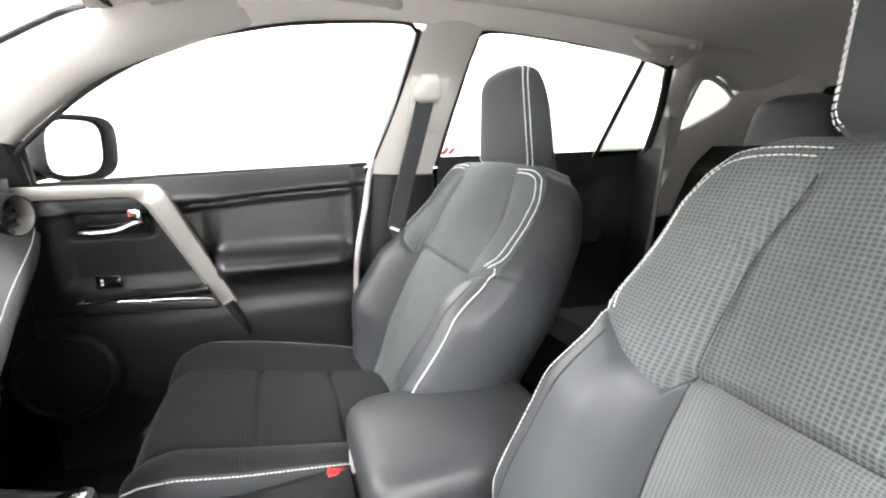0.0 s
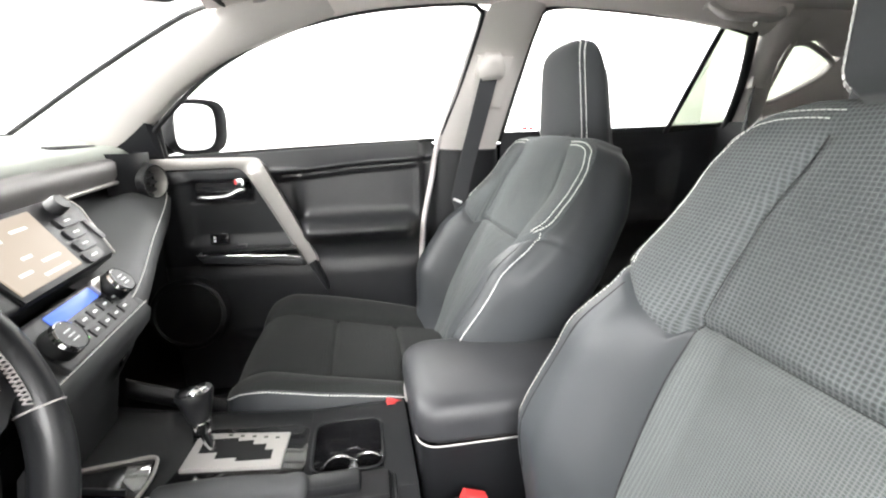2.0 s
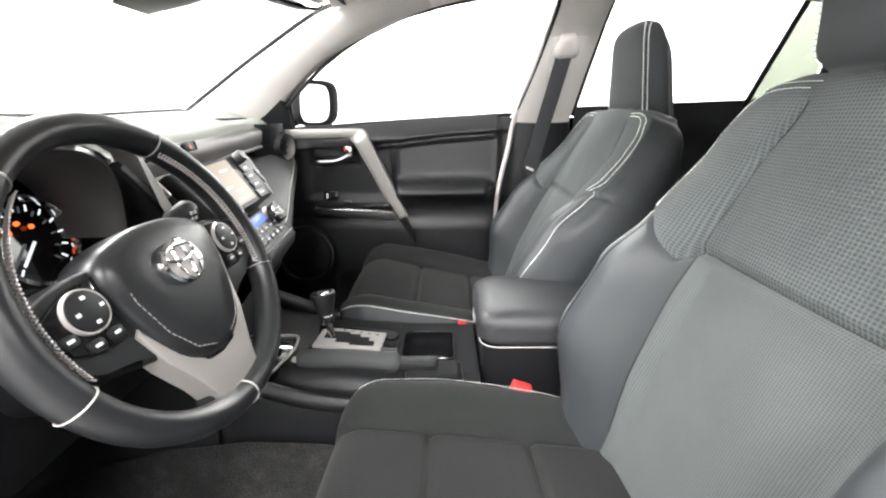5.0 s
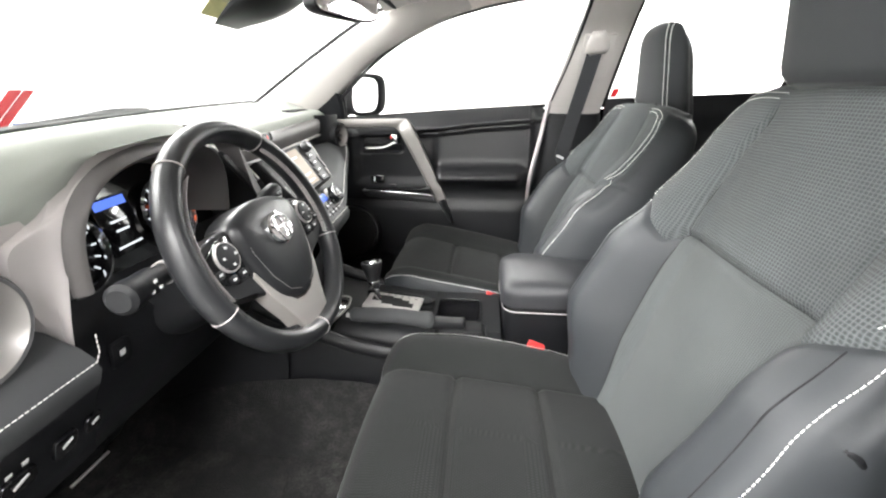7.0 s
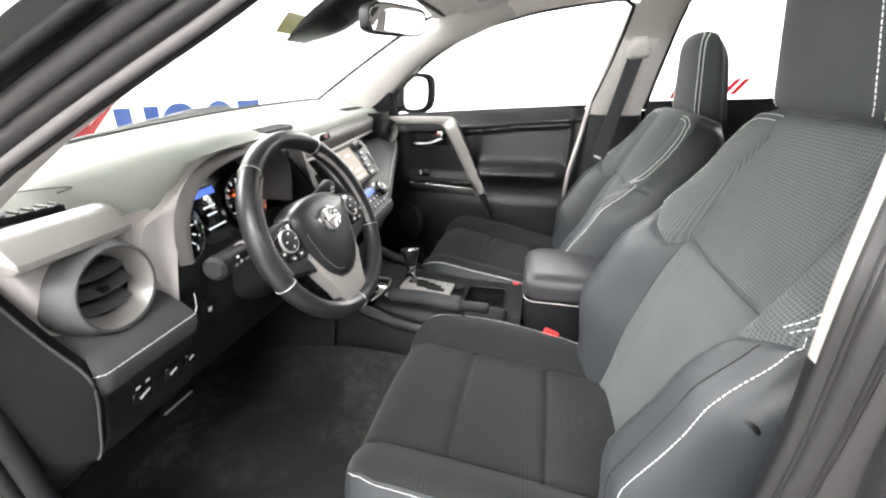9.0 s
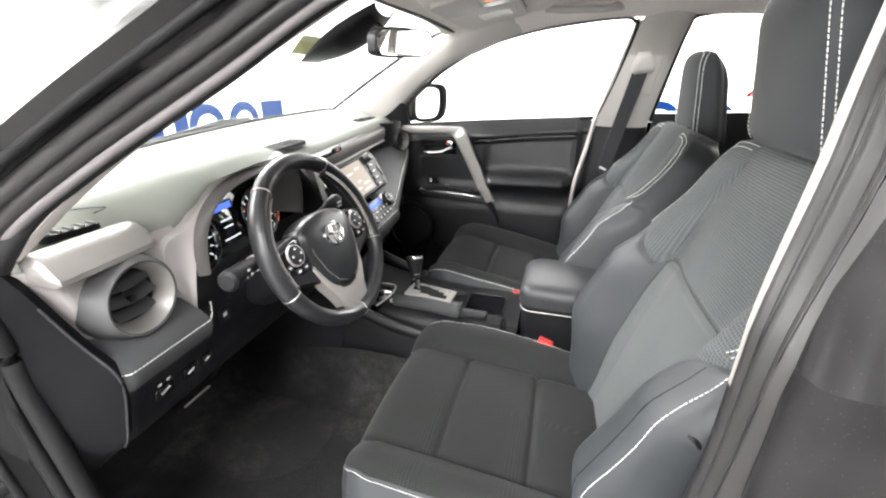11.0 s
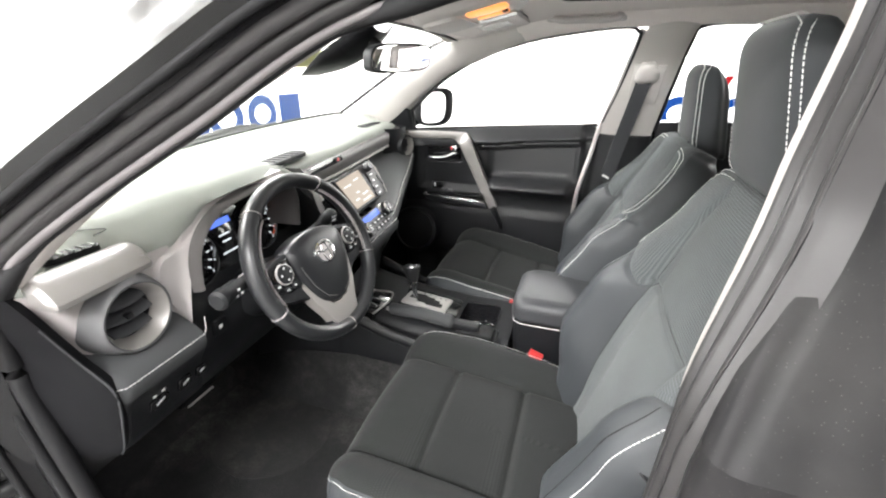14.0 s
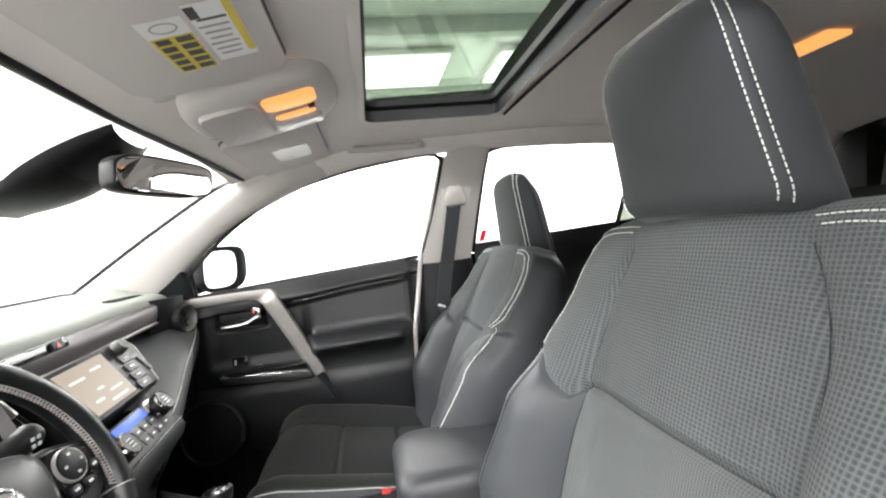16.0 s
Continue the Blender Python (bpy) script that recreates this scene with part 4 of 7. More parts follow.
def car_seat(label, x0, y0, z0, th, L, rise, round_f, d_head, lift, thread):
    root = tagged(new("car_seat"), label, "car seat", "front seats")
    st, ct = math.sin(radians(th)), math.cos(radians(th))

    def at(a, d, w):
        return Vector((x0 - d * ct + w * st, y0 + a, z0 + d * st + w * ct))

    # backrest: front, sides and shell from one grid whose lines follow the seams
    ws_ = sorted({round(-0.04 + 0.02 * k, 4) for k in range(31)} | {0.310, 0.315, 0.319, 0.323, 0.327, 0.331, 0.335, 0.339, 0.344, 0.505, 0.53, 0.548, 0.556, 0.561, 0.5655, 0.5695, 0.5735, 0.577})
    ws_ = [w for w in ws_ if w < W_TOP]
    CEN, BOL = 13, 15
    rows, uv_rows = [], []
    for w in ws_:
        hw, c, p = seat_back_shape(max(0.0, w))
        side_a = [(c - 0.013) * k / 10 for k in range(11)] + [c - 0.008, c - 0.004, c, c + 0.004, c + 0.009] + [c + 0.015 + (hw - c - 0.015) * (1 - (1 - k / 12) ** 1.5) for k in range(13)]
        half = []
        for a in side_a:
            ww = w
            if a > c:
                ww = w + wing_rise((a - c) / (hw - c)) * bell(w - W_SEAM, 0.11)
            half.append((a, seat_front(max(0.0, ww), a), min(ww, W_TOP - 0.0004)))
        front = [(-a, d, ww) for a, d, ww in half[:0:-1]] + half
        tb = lerp_table(((0, 0.10), (0.17, 0.115), (0.3, 0.135), (0.45, 0.13), (0.53, 0.105), (0.6, 0.07)), w)
        e = half[-1][1]
        back = []
        for f, g in ((0.12, 1.02), (0.3, 1.045), (0.5, 1.05), (0.7, 1.03), (0.86, 0.97), (0.96, 0.86), (1.0, 0.6), (1.01, 0.25)):
            back.append((hw * g, e - (tb + e) * f, half[-1][2]))
        row = front + back + [(-a, d, ww) for a, d, ww in back[::-1]]
        rows.append([at(a, d, ww) for a, d, ww in row])
        uv_rows.append([(a, ww) for a, d, ww in row])
    m = len(rows[0])
    nf = 2 * (CEN + BOL) + 1

    def zone(i, j):
        w = (ws_[i] + ws_[i + 1]) / 2
        if j >= nf - 1:
            return "shell"
        mid_j = abs(j + 0.5 - (nf - 1) / 2)
        if w > W_SEAM:
            return "mesh" if mid_j < CEN + BOL - 1.6 else "bolster"
        return "lower" if mid_j < CEN else "bolster"

    back = loft("backrest", rows, M_LEATHER, root, "dark grey leatherette shell and side bolsters", closed=True, pick=lambda i, j: zone(i, j) in ("shell", "bolster"), sharp=80)
    link("back_top", rows[-1], [tuple(range(m))], M_MESH, root, uvs=uv_rows[-1])
    loft("upper_panel", rows, M_MESH, root, "dark grey mesh cloth shoulder panel", closed=True, pick=lambda i, j: zone(i, j) == "mesh", sharp=80, uv_rows=uv_rows)
    loft("lower_panel", rows, M_LOWER, root, "dark grey fine mesh cloth centre panel", closed=True, pick=lambda i, j: zone(i, j) == "lower", sharp=80, uv_rows=uv_rows)

    def front_line(pts, n=40, lift=0.0012):
        return [at(a, seat_front(max(0, w), a) + lift, w) for w, a, _ in spline([(w, a, 0) for w, a in pts], n)]

    for s in (-1, 1):
        for off in (0.0, 0.0085):
            wing = [(0.5585 - off, s * (0.118 + off)), (0.559 - off, s * 0.15), (0.555 - off, s * (0.188 - off * 0.4)), (0.540 - off * 0.7, s * (0.214 - off * 0.7))]
            wing += [(w, s * (seat_back_shape(w)[0] - 0.008 - off)) for w in (0.50, 0.46, 0.42, 0.385)] + [(0.362, s * (0.243 - off))]
            stitches("stitching", [front_line(wing)], M_THREAD, back, "white contrast stitching", r=thread)
        low = [(w, s * (seat_back_shape(w)[0] - 0.010)) for w in (0.366, 0.31, 0.25, 0.16, 0.08, 0.0)]
        stitches("stitching", [front_line(low)], M_THREAD, back, "white contrast stitching", r=thread)
        tube("panel_seam", front_line([(w, s * seat_back_shape(w)[1]) for w in (0.02, 0.1, 0.2, 0.30, 0.36, 0.42, 0.48, 0.535)], lift=-0.0006), 0.0013, M_RUBBER, back, "dark sewn seam", sides=5)
        tube("bolster_seam", front_line([(w, s * (seat_back_shape(w)[0] - 0.034)) for w in (0.335, 0.29, 0.22, 0.14, 0.06)], lift=-0.0003), 0.0011, M_RUBBER, back, "dark sewn seam", sides=5)
    tube("panel_seam", front_line([(W_SEAM, -0.15 + 0.03 * k) for k in range(11)], lift=-0.0006), 0.0013, M_RUBBER, back, "dark sewn seam", sides=5)

    # cushion
    RF = round_f
    k_l = L / 0.47
    us = sorted({0.02 * k for k in range(27)} | {0.146, 0.151, 0.155, 0.158, 0.161, 0.165, 0.17, 0.304, 0.309, 0.313, 0.316, 0.319, 0.323, 0.328})
    us = [u for u in us if u < L - RF]
    crow, prof = [], [(u, 0.0) for u in us] + [(L - RF + RF * math.sin(a), RF * (1 - math.cos(a))) for a in [radians(7.5 * k) for k in range(13)]]
    tz = sorted({-1 + k / 22 for k in range(45)} | {q * g for q in (-1, 1) for g in (0.555, 0.57, 0.58, 0.592, 0.604, 0.616, 0.63)})
    for u, drop in prof:
        hw = lerp_table(((0.0, 0.225), (0.12, 0.245), (0.3, 0.255), (0.40, 0.25), (0.44, 0.236), (0.47, 0.205)), u / k_l)
        row = [(hw * t, cushion_top(min(u, L), hw * t, hw) + rise * (u / L) ** 2 - drop) for t in tz]
        e = row[-1][1]
        low = -0.125 if drop < 0.03 else -0.13
        row = [(-hw + 0.012, low)] + [(-hw - 0.004, (e + low) / 2)] + row + [(hw + 0.004, (e + low) / 2), (hw - 0.012, low)]
        crow.append([Vector((x0 + 0.035 - u, y0 + a, z0 + z)) for a, z in row])
    crow.append([Vector((p.x + 0.01, p.y, z0 - 0.145)) for p in crow[-1]])

    def czone(i, j):
        k = j - 2
        if i >= len(us) + 9 or k < 0 or k >= len(tz) - 1:
            return "side"
        a = abs(tz[k] + tz[k + 1]) / 2 * 0.25
        return "centre" if a < 0.148 else "side" if a > 0.236 else "top"

    cu = loft("cushion", crow, M_LEATHER, root, "dark grey leatherette cushion sides", pick=lambda i, j: czone(i, j) == "side")
    half_j = len(crow[0]) / 2
    loft("cushion_bolster", crow, M_KNIT, root, "dark grey fine cloth", pick=lambda i, j: czone(i, j) == "top" and j < half_j, sharp=80)
    loft("cushion_bolster", crow, M_KNIT, root, "dark grey fine cloth", pick=lambda i, j: czone(i, j) == "top" and j >= half_j, sharp=80)
    loft("cushion_centre", crow, M_KNIT, root, "dark grey fine cloth with sewn seams", pick=lambda i, j: czone(i, j) == "centre")
    for s in (-1, 1):
        path = []
        for u in [(L - 0.02) * k / 40 for k in range(3, 41)]:
            hw = lerp_table(((0.0, 0.225), (0.12, 0.245), (0.3, 0.255), (0.40, 0.25), (0.44, 0.236), (0.47, 0.205)), u / k_l)
            a = hw - 0.008
            path.append(Vector((x0 + 0.035 - u, y0 + s * a, z0 + cushion_top(u, a, hw) + rise * (u / L) ** 2 - 0.001 - (RF * (1 - math.sqrt(max(0, 1 - max(0, (u - L + RF) / RF) ** 2)))))))
        stitches("stitching", [[p + Vector((0, s * 0.003, 0.0035)) for p in path]], M_THREAD, cu, "white contrast stitching", r=thread)
    # base, rails
    part("seat_base", box_bm(0.40, 0.44, 0.10, 0.02, m=pose(x0 - 0.16, y0, z0 - 0.165)), M_PLASTIC, root, "black plastic seat base cover")
    for s in (-1, 1):
        part("rail", box_bm(0.52, 0.035, 0.05, 0.006, m=pose(x0 - 0.14, y0 + s * 0.18, z0 - 0.24)), M_PLASTIC, root)
        part("side_cover", plate_bm([(-0.12, -0.10), (0.30, -0.10), (0.33, -0.04), (0.10, 0.01), (-0.10, 0.02)], 0, 0.022, 0.006, m=frame_of((x0 - 0.06, y0 + s * 0.262, z0 - 0.11), (-s, 0, 0), (0, 0, 1)) if s < 0 else frame_of((x0 - 0.16, y0 + 0.262, z0 - 0.11), (-1, 0, 0), (0, 0, 1))), M_PLASTIC, root, "black plastic seat side cover")

    # headrest on two posts: its front leans forward and narrows upwards
    hb = W_TOP - 0.010 + lift
    H = 0.188

    def head_row(v):
        w = hb + H * v
        e = max(0.0, (v - 0.70) / 0.30)
        tip = math.sqrt(max(0.0, 1 - e ** 2.2))
        f = max(0.0, (0.08 - v) / 0.08)
        bot = 1 - 0.1 * f * f
        fw = (0.114 - 0.022 * v) * bot * (0.55 + 0.45 * tip)
        bw = (0.096 - 0.014 * v) * bot * (0.55 + 0.45 * tip)
        mid_d = d_head - 0.064 + 0.113 * v
        half = (0.056 - 0.010 * v) * bot * (0.12 + 0.88 * tip)
        return w, tip, fw, bw, mid_d + half, mid_d - half

    hrows = []
    for k in range(31):
        v = 1 - (1 - k / 30) ** 1.35
        w, tip, fw, bw, df, db = head_row(v)
        m_ = (fw + bw) / 2 + 0.018
        outline = [(0, df + 0.007 * tip), (fw * 0.55, df + 0.005 * tip), (fw * 0.9, df - 0.001), (fw, df - 0.010 * tip), (m_, (df * 0.45 + db * 0.55)), (bw, db + 0.022 * tip), (bw * 0.86, db + 0.006 * tip), (bw * 0.5, db), (0, db)]
        outline = outline + [(-a, d) for a, d in outline[-2:0:-1]]
        hrows.append([at(a, d, w) for a, d, _ in spline([(a, d, 0) for a, d in outline], 64, True)])
    hr = loft("headrest", hrows, M_HEAD, root, "dark grey cloth headrest", closed=True, caps=True, sharp=70)
    for off in (0, 1):
        path = []
        for s in (-1, 1):
            leg = []
            for k in range(0, 24):
                v = (0.915 if off == 0 else 0.95) * max(0.4, k) / 23
                w, tip, fw, bw, df, db = head_row(v)
                ref = at(s * fw * (0.955 if off == 0 else 1.01), df - (0.0025 if off == 0 else 0.0115), w)
                leg.append(ref + (ref - at(0, (df + db) / 2, w)).normalized() * 0.0022)
            w, tip, fw, bw, df, db = head_row(0.955 if off == 0 else 0.985)
            for g in (0.80, 0.62, 0.4, 0.2, 0.0):
                leg.append(at(s * fw * g, df + (0.0055 if off == 0 else 0.003), w + 0.002))
            path += leg if s < 0 else leg[-2::-1]
        stitches("stitching", [path], M_THREAD, hr, "white contrast stitching", length=0.0045, gap=0.0019, r=thread * 1.15)
    for s in (-1, 1):
        tube("post", [at(s * 0.062, -0.03, W_TOP - 0.03), at(s * 0.062, d_head - 0.05, hb + 0.03)], 0.006, M_CHROME, root, "chrome headrest post")
        part("post_guide", box_bm(0.03, 0.03, 0.012, 0.003, m=Matrix.Translation(at(s * 0.062, -0.03, W_TOP + 0.003))), M_PLASTIC, root, "black post guide")
    return root


driver_seat = car_seat("dark grey cloth and leatherette driver seat with white stitching", 0.225, -0.36, 0.705, 18.5, 0.47, 0.0, 0.06, 0.035, -0.004, 0.0006)
car_seat("dark grey cloth and leatherette passenger seat with white stitching", 0.175, 0.398, 0.688, 24.5, 0.512, 0.05, 0.10, -0.012, 0.008, 0.0011)

tube("side_hook", spline([(0.285, -0.618, 0.962), (0.28, -0.636, 0.966), (0.272, -0.639, 0.977), (0.264, -0.635, 0.981)], 12), [0.0048, 0.0046, 0.0044, 0.0042, 0.004, 0.0038, 0.0036, 0.0034, 0.0032, 0.003, 0.0026, 0.002], M_PLASTIC, driver_seat, "small black hook")

# ---- rear bench ----
bench = thing("rear_bench", "dark grey cloth rear bench seat with headrests", "rear seat")
rb = []
for k in range(13):
    u = k / 12
    x = 0.66 + 0.52 * u
    drop = 0.05 * (1 - math.sqrt(max(0, 1 - max(0, (0.12 - u) / 0.12) ** 2)))
    rb.append([Vector((x, y, 0.775 - 0.03 * u - drop - 0.05 * (abs(y) / 0.66) ** 8)) for y in [-0.66 + 0.055 * j for j in range(25)]])
rb.insert(0, [Vector((0.665, p.y, 0.52)) for p in rb[0]])
loft("cushion", rb, M_KNIT, bench)
bk = []
for k in range(13):
    w = k / 12
    bk.append([Vector((1.10 + 0.24 * w + 0.04 * max(0, w - 0.85) / 0.15, y, 0.72 + 0.54 * w)) for y in [-0.64 + 0.053 * j for j in range(25)]])
bk.append([Vector((1.46, p.y, 1.25)) for p in bk[-1]])
loft("backrest", bk, M_KNIT, bench)
for hy in (-0.36, 0.0, 0.36):
    rows = []
    for k in range(10):
        v = k / 9
        tip = math.sqrt(max(0, 1 - max(0, (v - 0.6) / 0.4) ** 2.2))
        rows.append([Vector((1.36 + 0.05 * math.copysign(abs(math.cos(a)) ** 0.6, math.cos(a)) * max(tip, 0.1), hy + (0.125 - 0.03 * v) * math.copysign(abs(math.sin(a)) ** 0.6, math.sin(a)) * (0.5 + 0.5 * tip), 1.26 + 0.14 * v)) for a in [2 * math.pi * j / 24 for j in range(24)]])
    loft("headrest", rows, M_HEAD, bench, closed=True, caps=True)


# ---- dashboard ----
def sh(x, y, z):
    """The dashboard's slight sweep: its passenger end sits further forward and higher."""
    return Vector((x - 0.04 * y / 0.6, y, z + 0.03 * y / 0.6))


dash = thing("dashboard", "grey-green soft dashboard with satin silver trims and round vents", "dashboard")
XR = ((-0.73, -0.562), (-0.62, -0.582), (-0.578, -0.58), (-0.548, -0.535), (-0.52, -0.508), (-0.44, -0.485), (-0.36, -0.475), (-0.27, -0.485), (-0.19, -0.52), (-0.13, -0.545), (0.72, -0.555))
ZR = ((-0.73, 1.152), (-0.62, 1.1535), (-0.578, 1.153), (-0.548, 1.160), (-0.52, 1.178), (-0.46, 1.208), (-0.36, 1.213), (-0.27, 1.205), (-0.19, 1.185), (-0.1, 1.165), (0.2, 1.155), (0.72, 1.145))
ZT = ((-0.73, 1.155), (-0.62, 1.162), (-0.56, 1.184), (-0.5, 1.203), (-0.44, 1.212), (-0.36, 1.215), (-0.27, 1.207), (-0.19, 1.185), (-0.1, 1.165), (0.2, 1.155), (0.72, 1.145))
rows = []
for k in range(75):
    y = -0.725 + 1.445 * k / 74
    xr, zr, zt = lerp_table(XR, y), lerp_table(ZR, y), lerp_table(ZT, y)
    e = 1 - smooth01((abs(y) - 0.66) / 0.07)
    f = -0.97 + 0.16 * (abs(y) / 0.72) ** 2.2
    xa, xb = f + 0.14, xr - 0.07
    dr = 1 - smooth01((y + 0.50) / 0.05) * (1 - smooth01((y + 0.26) / 0.06))
    prof = [(f, 1.168), (f + 0.06, 1.172), (xa, 1.176), (xa + (xb - xa) * 0.35, 1.172 + 0.3 * (zt - 1.165)), (xa + (xb - xa) * 0.7, 1.172 + 0.7 * (zt - 1.165)), (xr - 0.07, zt + 0.004), (xr - 0.04, zr * 0.3 + zt * 0.7 + 0.003), (xr - 0.018, zr - 0.002), (xr - 0.004, zr - 0.012), (xr, zr - 0.014 - 0.012 * dr), (xr - 0.012, zr - 0.018 - 0.032 * dr), (xr - 0.05, zr - 0.02 - 0.04 * dr)]
    rows.append([sh(x, y, z - 0.02 * (1 - e)) for x, z in prof])
tube("pad_far_edge", [r[0] + Vector((0.012, 0, 0.006)) for r in rows], 0.007, M_RUBBER, dash, "black strip along the windscreen base", flat=0.6)
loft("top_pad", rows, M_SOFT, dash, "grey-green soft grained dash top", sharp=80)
# defroster slots and their fins
def slot_vent(name, x, y, z, lx, ly, turn, n, fin_mat=M_PLASTIC):
    holder = part(name, plate_bm(rounded(lx, ly, min(lx, ly) * 0.4), -0.006, 0.0035, 0.001, m=Matrix.Translation(sh(x, y, z)) @ pose(0, 0, 0, 0, 0, turn)), M_RUBBER, dash, "black air slot")
    for k in range(n):
        f = (k + 0.5) / n - 0.5
        part("fin", box_bm(0.004 if lx > ly else lx * 0.8, ly * 0.8 if lx > ly else 0.004, 0.006, 0, m=Matrix.Translation(sh(x, y, z + 0.003)) @ pose(0, 0, 0, 0, 0, turn) @ Matrix.Translation((f * lx * 0.95 if lx > ly else 0, 0 if lx > ly else f * ly * 0.95, 0))), fin_mat, holder, smooth=False)
    return holder


slot_vent("slot_vent", -0.575, -0.14, 1.180, 0.05, 0.26, 8, 9)
slot_vent("slot_vent", -0.600, -0.634, 1.1605, 0.024, 0.076, -6, 5, M_SOFT)
slot_vent("slot_vent", -0.62, 0.55, 1.150, 0.045, 0.15, 0, 6)
tube("speaker_cover_edge", spline([sh(-0.63, -0.70, 1.158), sh(-0.66, -0.62, 1.173), sh(-0.60, -0.575, 1.176), sh(-0.59, -0.60, 1.176)], 20), 0.0009, M_DASHPAD, dash)

# satin band along the passenger half
rows = []
for k in range(50):
    y = -0.155 + 0.85 * k / 49
    xr, zr = lerp_table(XR, y), lerp_table(ZR, y)
    t = smooth01((y - 0.60) / 0.1)
    h = 0.048 - 0.022 * t
    rows.append([sh(x, y, z) for x, z in ((xr - 0.02, zr - 0.018), (xr + 0.006, zr - 0.022), (xr + 0.014, zr - 0.03), (xr + 0.012, zr - 0.03 - h * 0.6), (xr + 0.002, zr - 0.03 - h), (xr - 0.03, zr - 0.03 - h))])
loft("satin_band", rows, M_BAND, dash, "satin warm grey trim band", sharp=50)
tube("band_edge", [sh(lerp_table(XR, y) + 0.008, y, lerp_table(ZR, y) - 0.03 - 0.045 + 0.02 * smooth01((y - 0.6) / 0.1)) for y in [-0.15 + 0.034 * k for k in range(25)]], 0.0045, M_ENDBAR, dash, "bright satin trim edge")
part("band_slot", plate_bm(rounded(0.20, 0.02, 0.006), 0, 0.003, 0.001, m=frame_of(sh(-0.535, 0.035, 1.130), (-0.06, 1, 0.05), (-0.25, 0, 1))), M_GLOSS, dash, "dark glossy slot")
part("hazard_button", plate_bm(rounded(0.03, 0.016, 0.003), 0, 0.006, 0.001, m=frame_of(sh(-0.5335, 0.10, 1.130), (-0.06, 1, 0.05), (-0.25, 0, 1))), M_BEZEL, dash, "small black hazard button")
part("hazard_mark", plate_bm([(-0.006, -0.005), (0.006, -0.005), (0.0, 0.005)], 0.006, 0.0065, 0, m=frame_of(sh(-0.5335, 0.10, 1.130), (-0.06, 1, 0.05), (-0.25, 0, 1))), M_RED, dash, "red hazard mark", smooth=False)

# passenger side: recess, padded shelf with stitched edge, glovebox
rows, edge = [], []
for k in range(44):
    y = 0.09 + 0.62 * k / 43
    f = max(0.0, (y - 0.11) / 0.55)
    xe, ze = -0.352 - 0.135 * f ** 1.15, 0.965 + 0.045 * f
    xe += 0.016 * smooth01((y - 0.30) / 0.36)
    xi = -0.60
    prof = [(-0.60, 1.10), (-0.615, 1.085), (xi, 1.052), (xi + 0.03, 1.04), ((xi + xe) / 2, ze + 0.045), (xe - 0.03, ze + 0.018), (xe - 0.01, ze + 0.006), (xe, ze - 0.008), (xe - 0.004, ze - 0.03), (xe - 0.03, ze - 0.09), (xe - 0.08, ze - 0.17), (xe - 0.16, ze - 0.26), (xe - 0.3, ze - 0.34)]
    rows.append([sh(x, y, z) for x, z in prof])
    edge.append(sh(xe - 0.008, y, ze + 0.0075))
loft("padded_shelf", rows, M_DASHPAD, dash, "grey padded leatherette shelf", pick=lambda i, j: 2 <= j < 8, sharp=80)
loft("recess", rows, M_PLASTIC, dash, "black recess", pick=lambda i, j: j < 2, sharp=80)
loft("glovebox_lid", rows, M_PLASTIC, dash, "black plastic glovebox lid", pick=lambda i, j: j >= 8, sharp=80)
stitches("stitching", [edge, ], M_THREAD, dash, "white contrast stitching")

# driver's side: end bar over the vent, vent panel, bezel beside the gauges
rows = []
for k in range(26):
    f = k / 25
    y = -0.732 + 0.168 * f
    g = min(1.0, min(f, 1 - f) / 0.08)
    g = 0.4 + 0.6 * math.sqrt(max(0, 1 - (1 - g) ** 2))
    cx, cz = -0.475 - 0.030 * f, 1.116 - 0.006 * f
    prof = [(-0.045, 0.012), (-0.022, 0.018), (-0.006, 0.017), (0.006, 0.010), (0.024, -0.010), (0.025, -0.017), (0.014, -0.023), (-0.04, -0.026)]
    rows.append([Vector((cx + x * g, y, cz + z * g)) for x, z in prof])
loft("end_bar", rows, M_ENDBAR, dash, "satin silver bar over the vent", closed=True, caps=True, sharp=28)
rows = []
for k in range(25):
    f = k / 24
    z = 1.112 - 0.145 * f
    y0 = -0.742 + 0.046 * f
    rows.append([Vector((-0.56, y0 - 0.003, z))] + [Vector((-0.488 - 0.03 * (1 - smooth01(j / 4)) - 0.012 * f, y0 + (-0.52 - y0) * j / 30, z)) for j in range(31)] + [Vector((-0.55, -0.515, z))])
loft("vent_panel", rows, M_SATIN_DARK, dash, "satin warm grey vent panel", sharp=60,
     pick=lambda i, j: math.hypot(rows[i][j].y + 0.624, rows[i][j].z - 1.034) > 0.058)


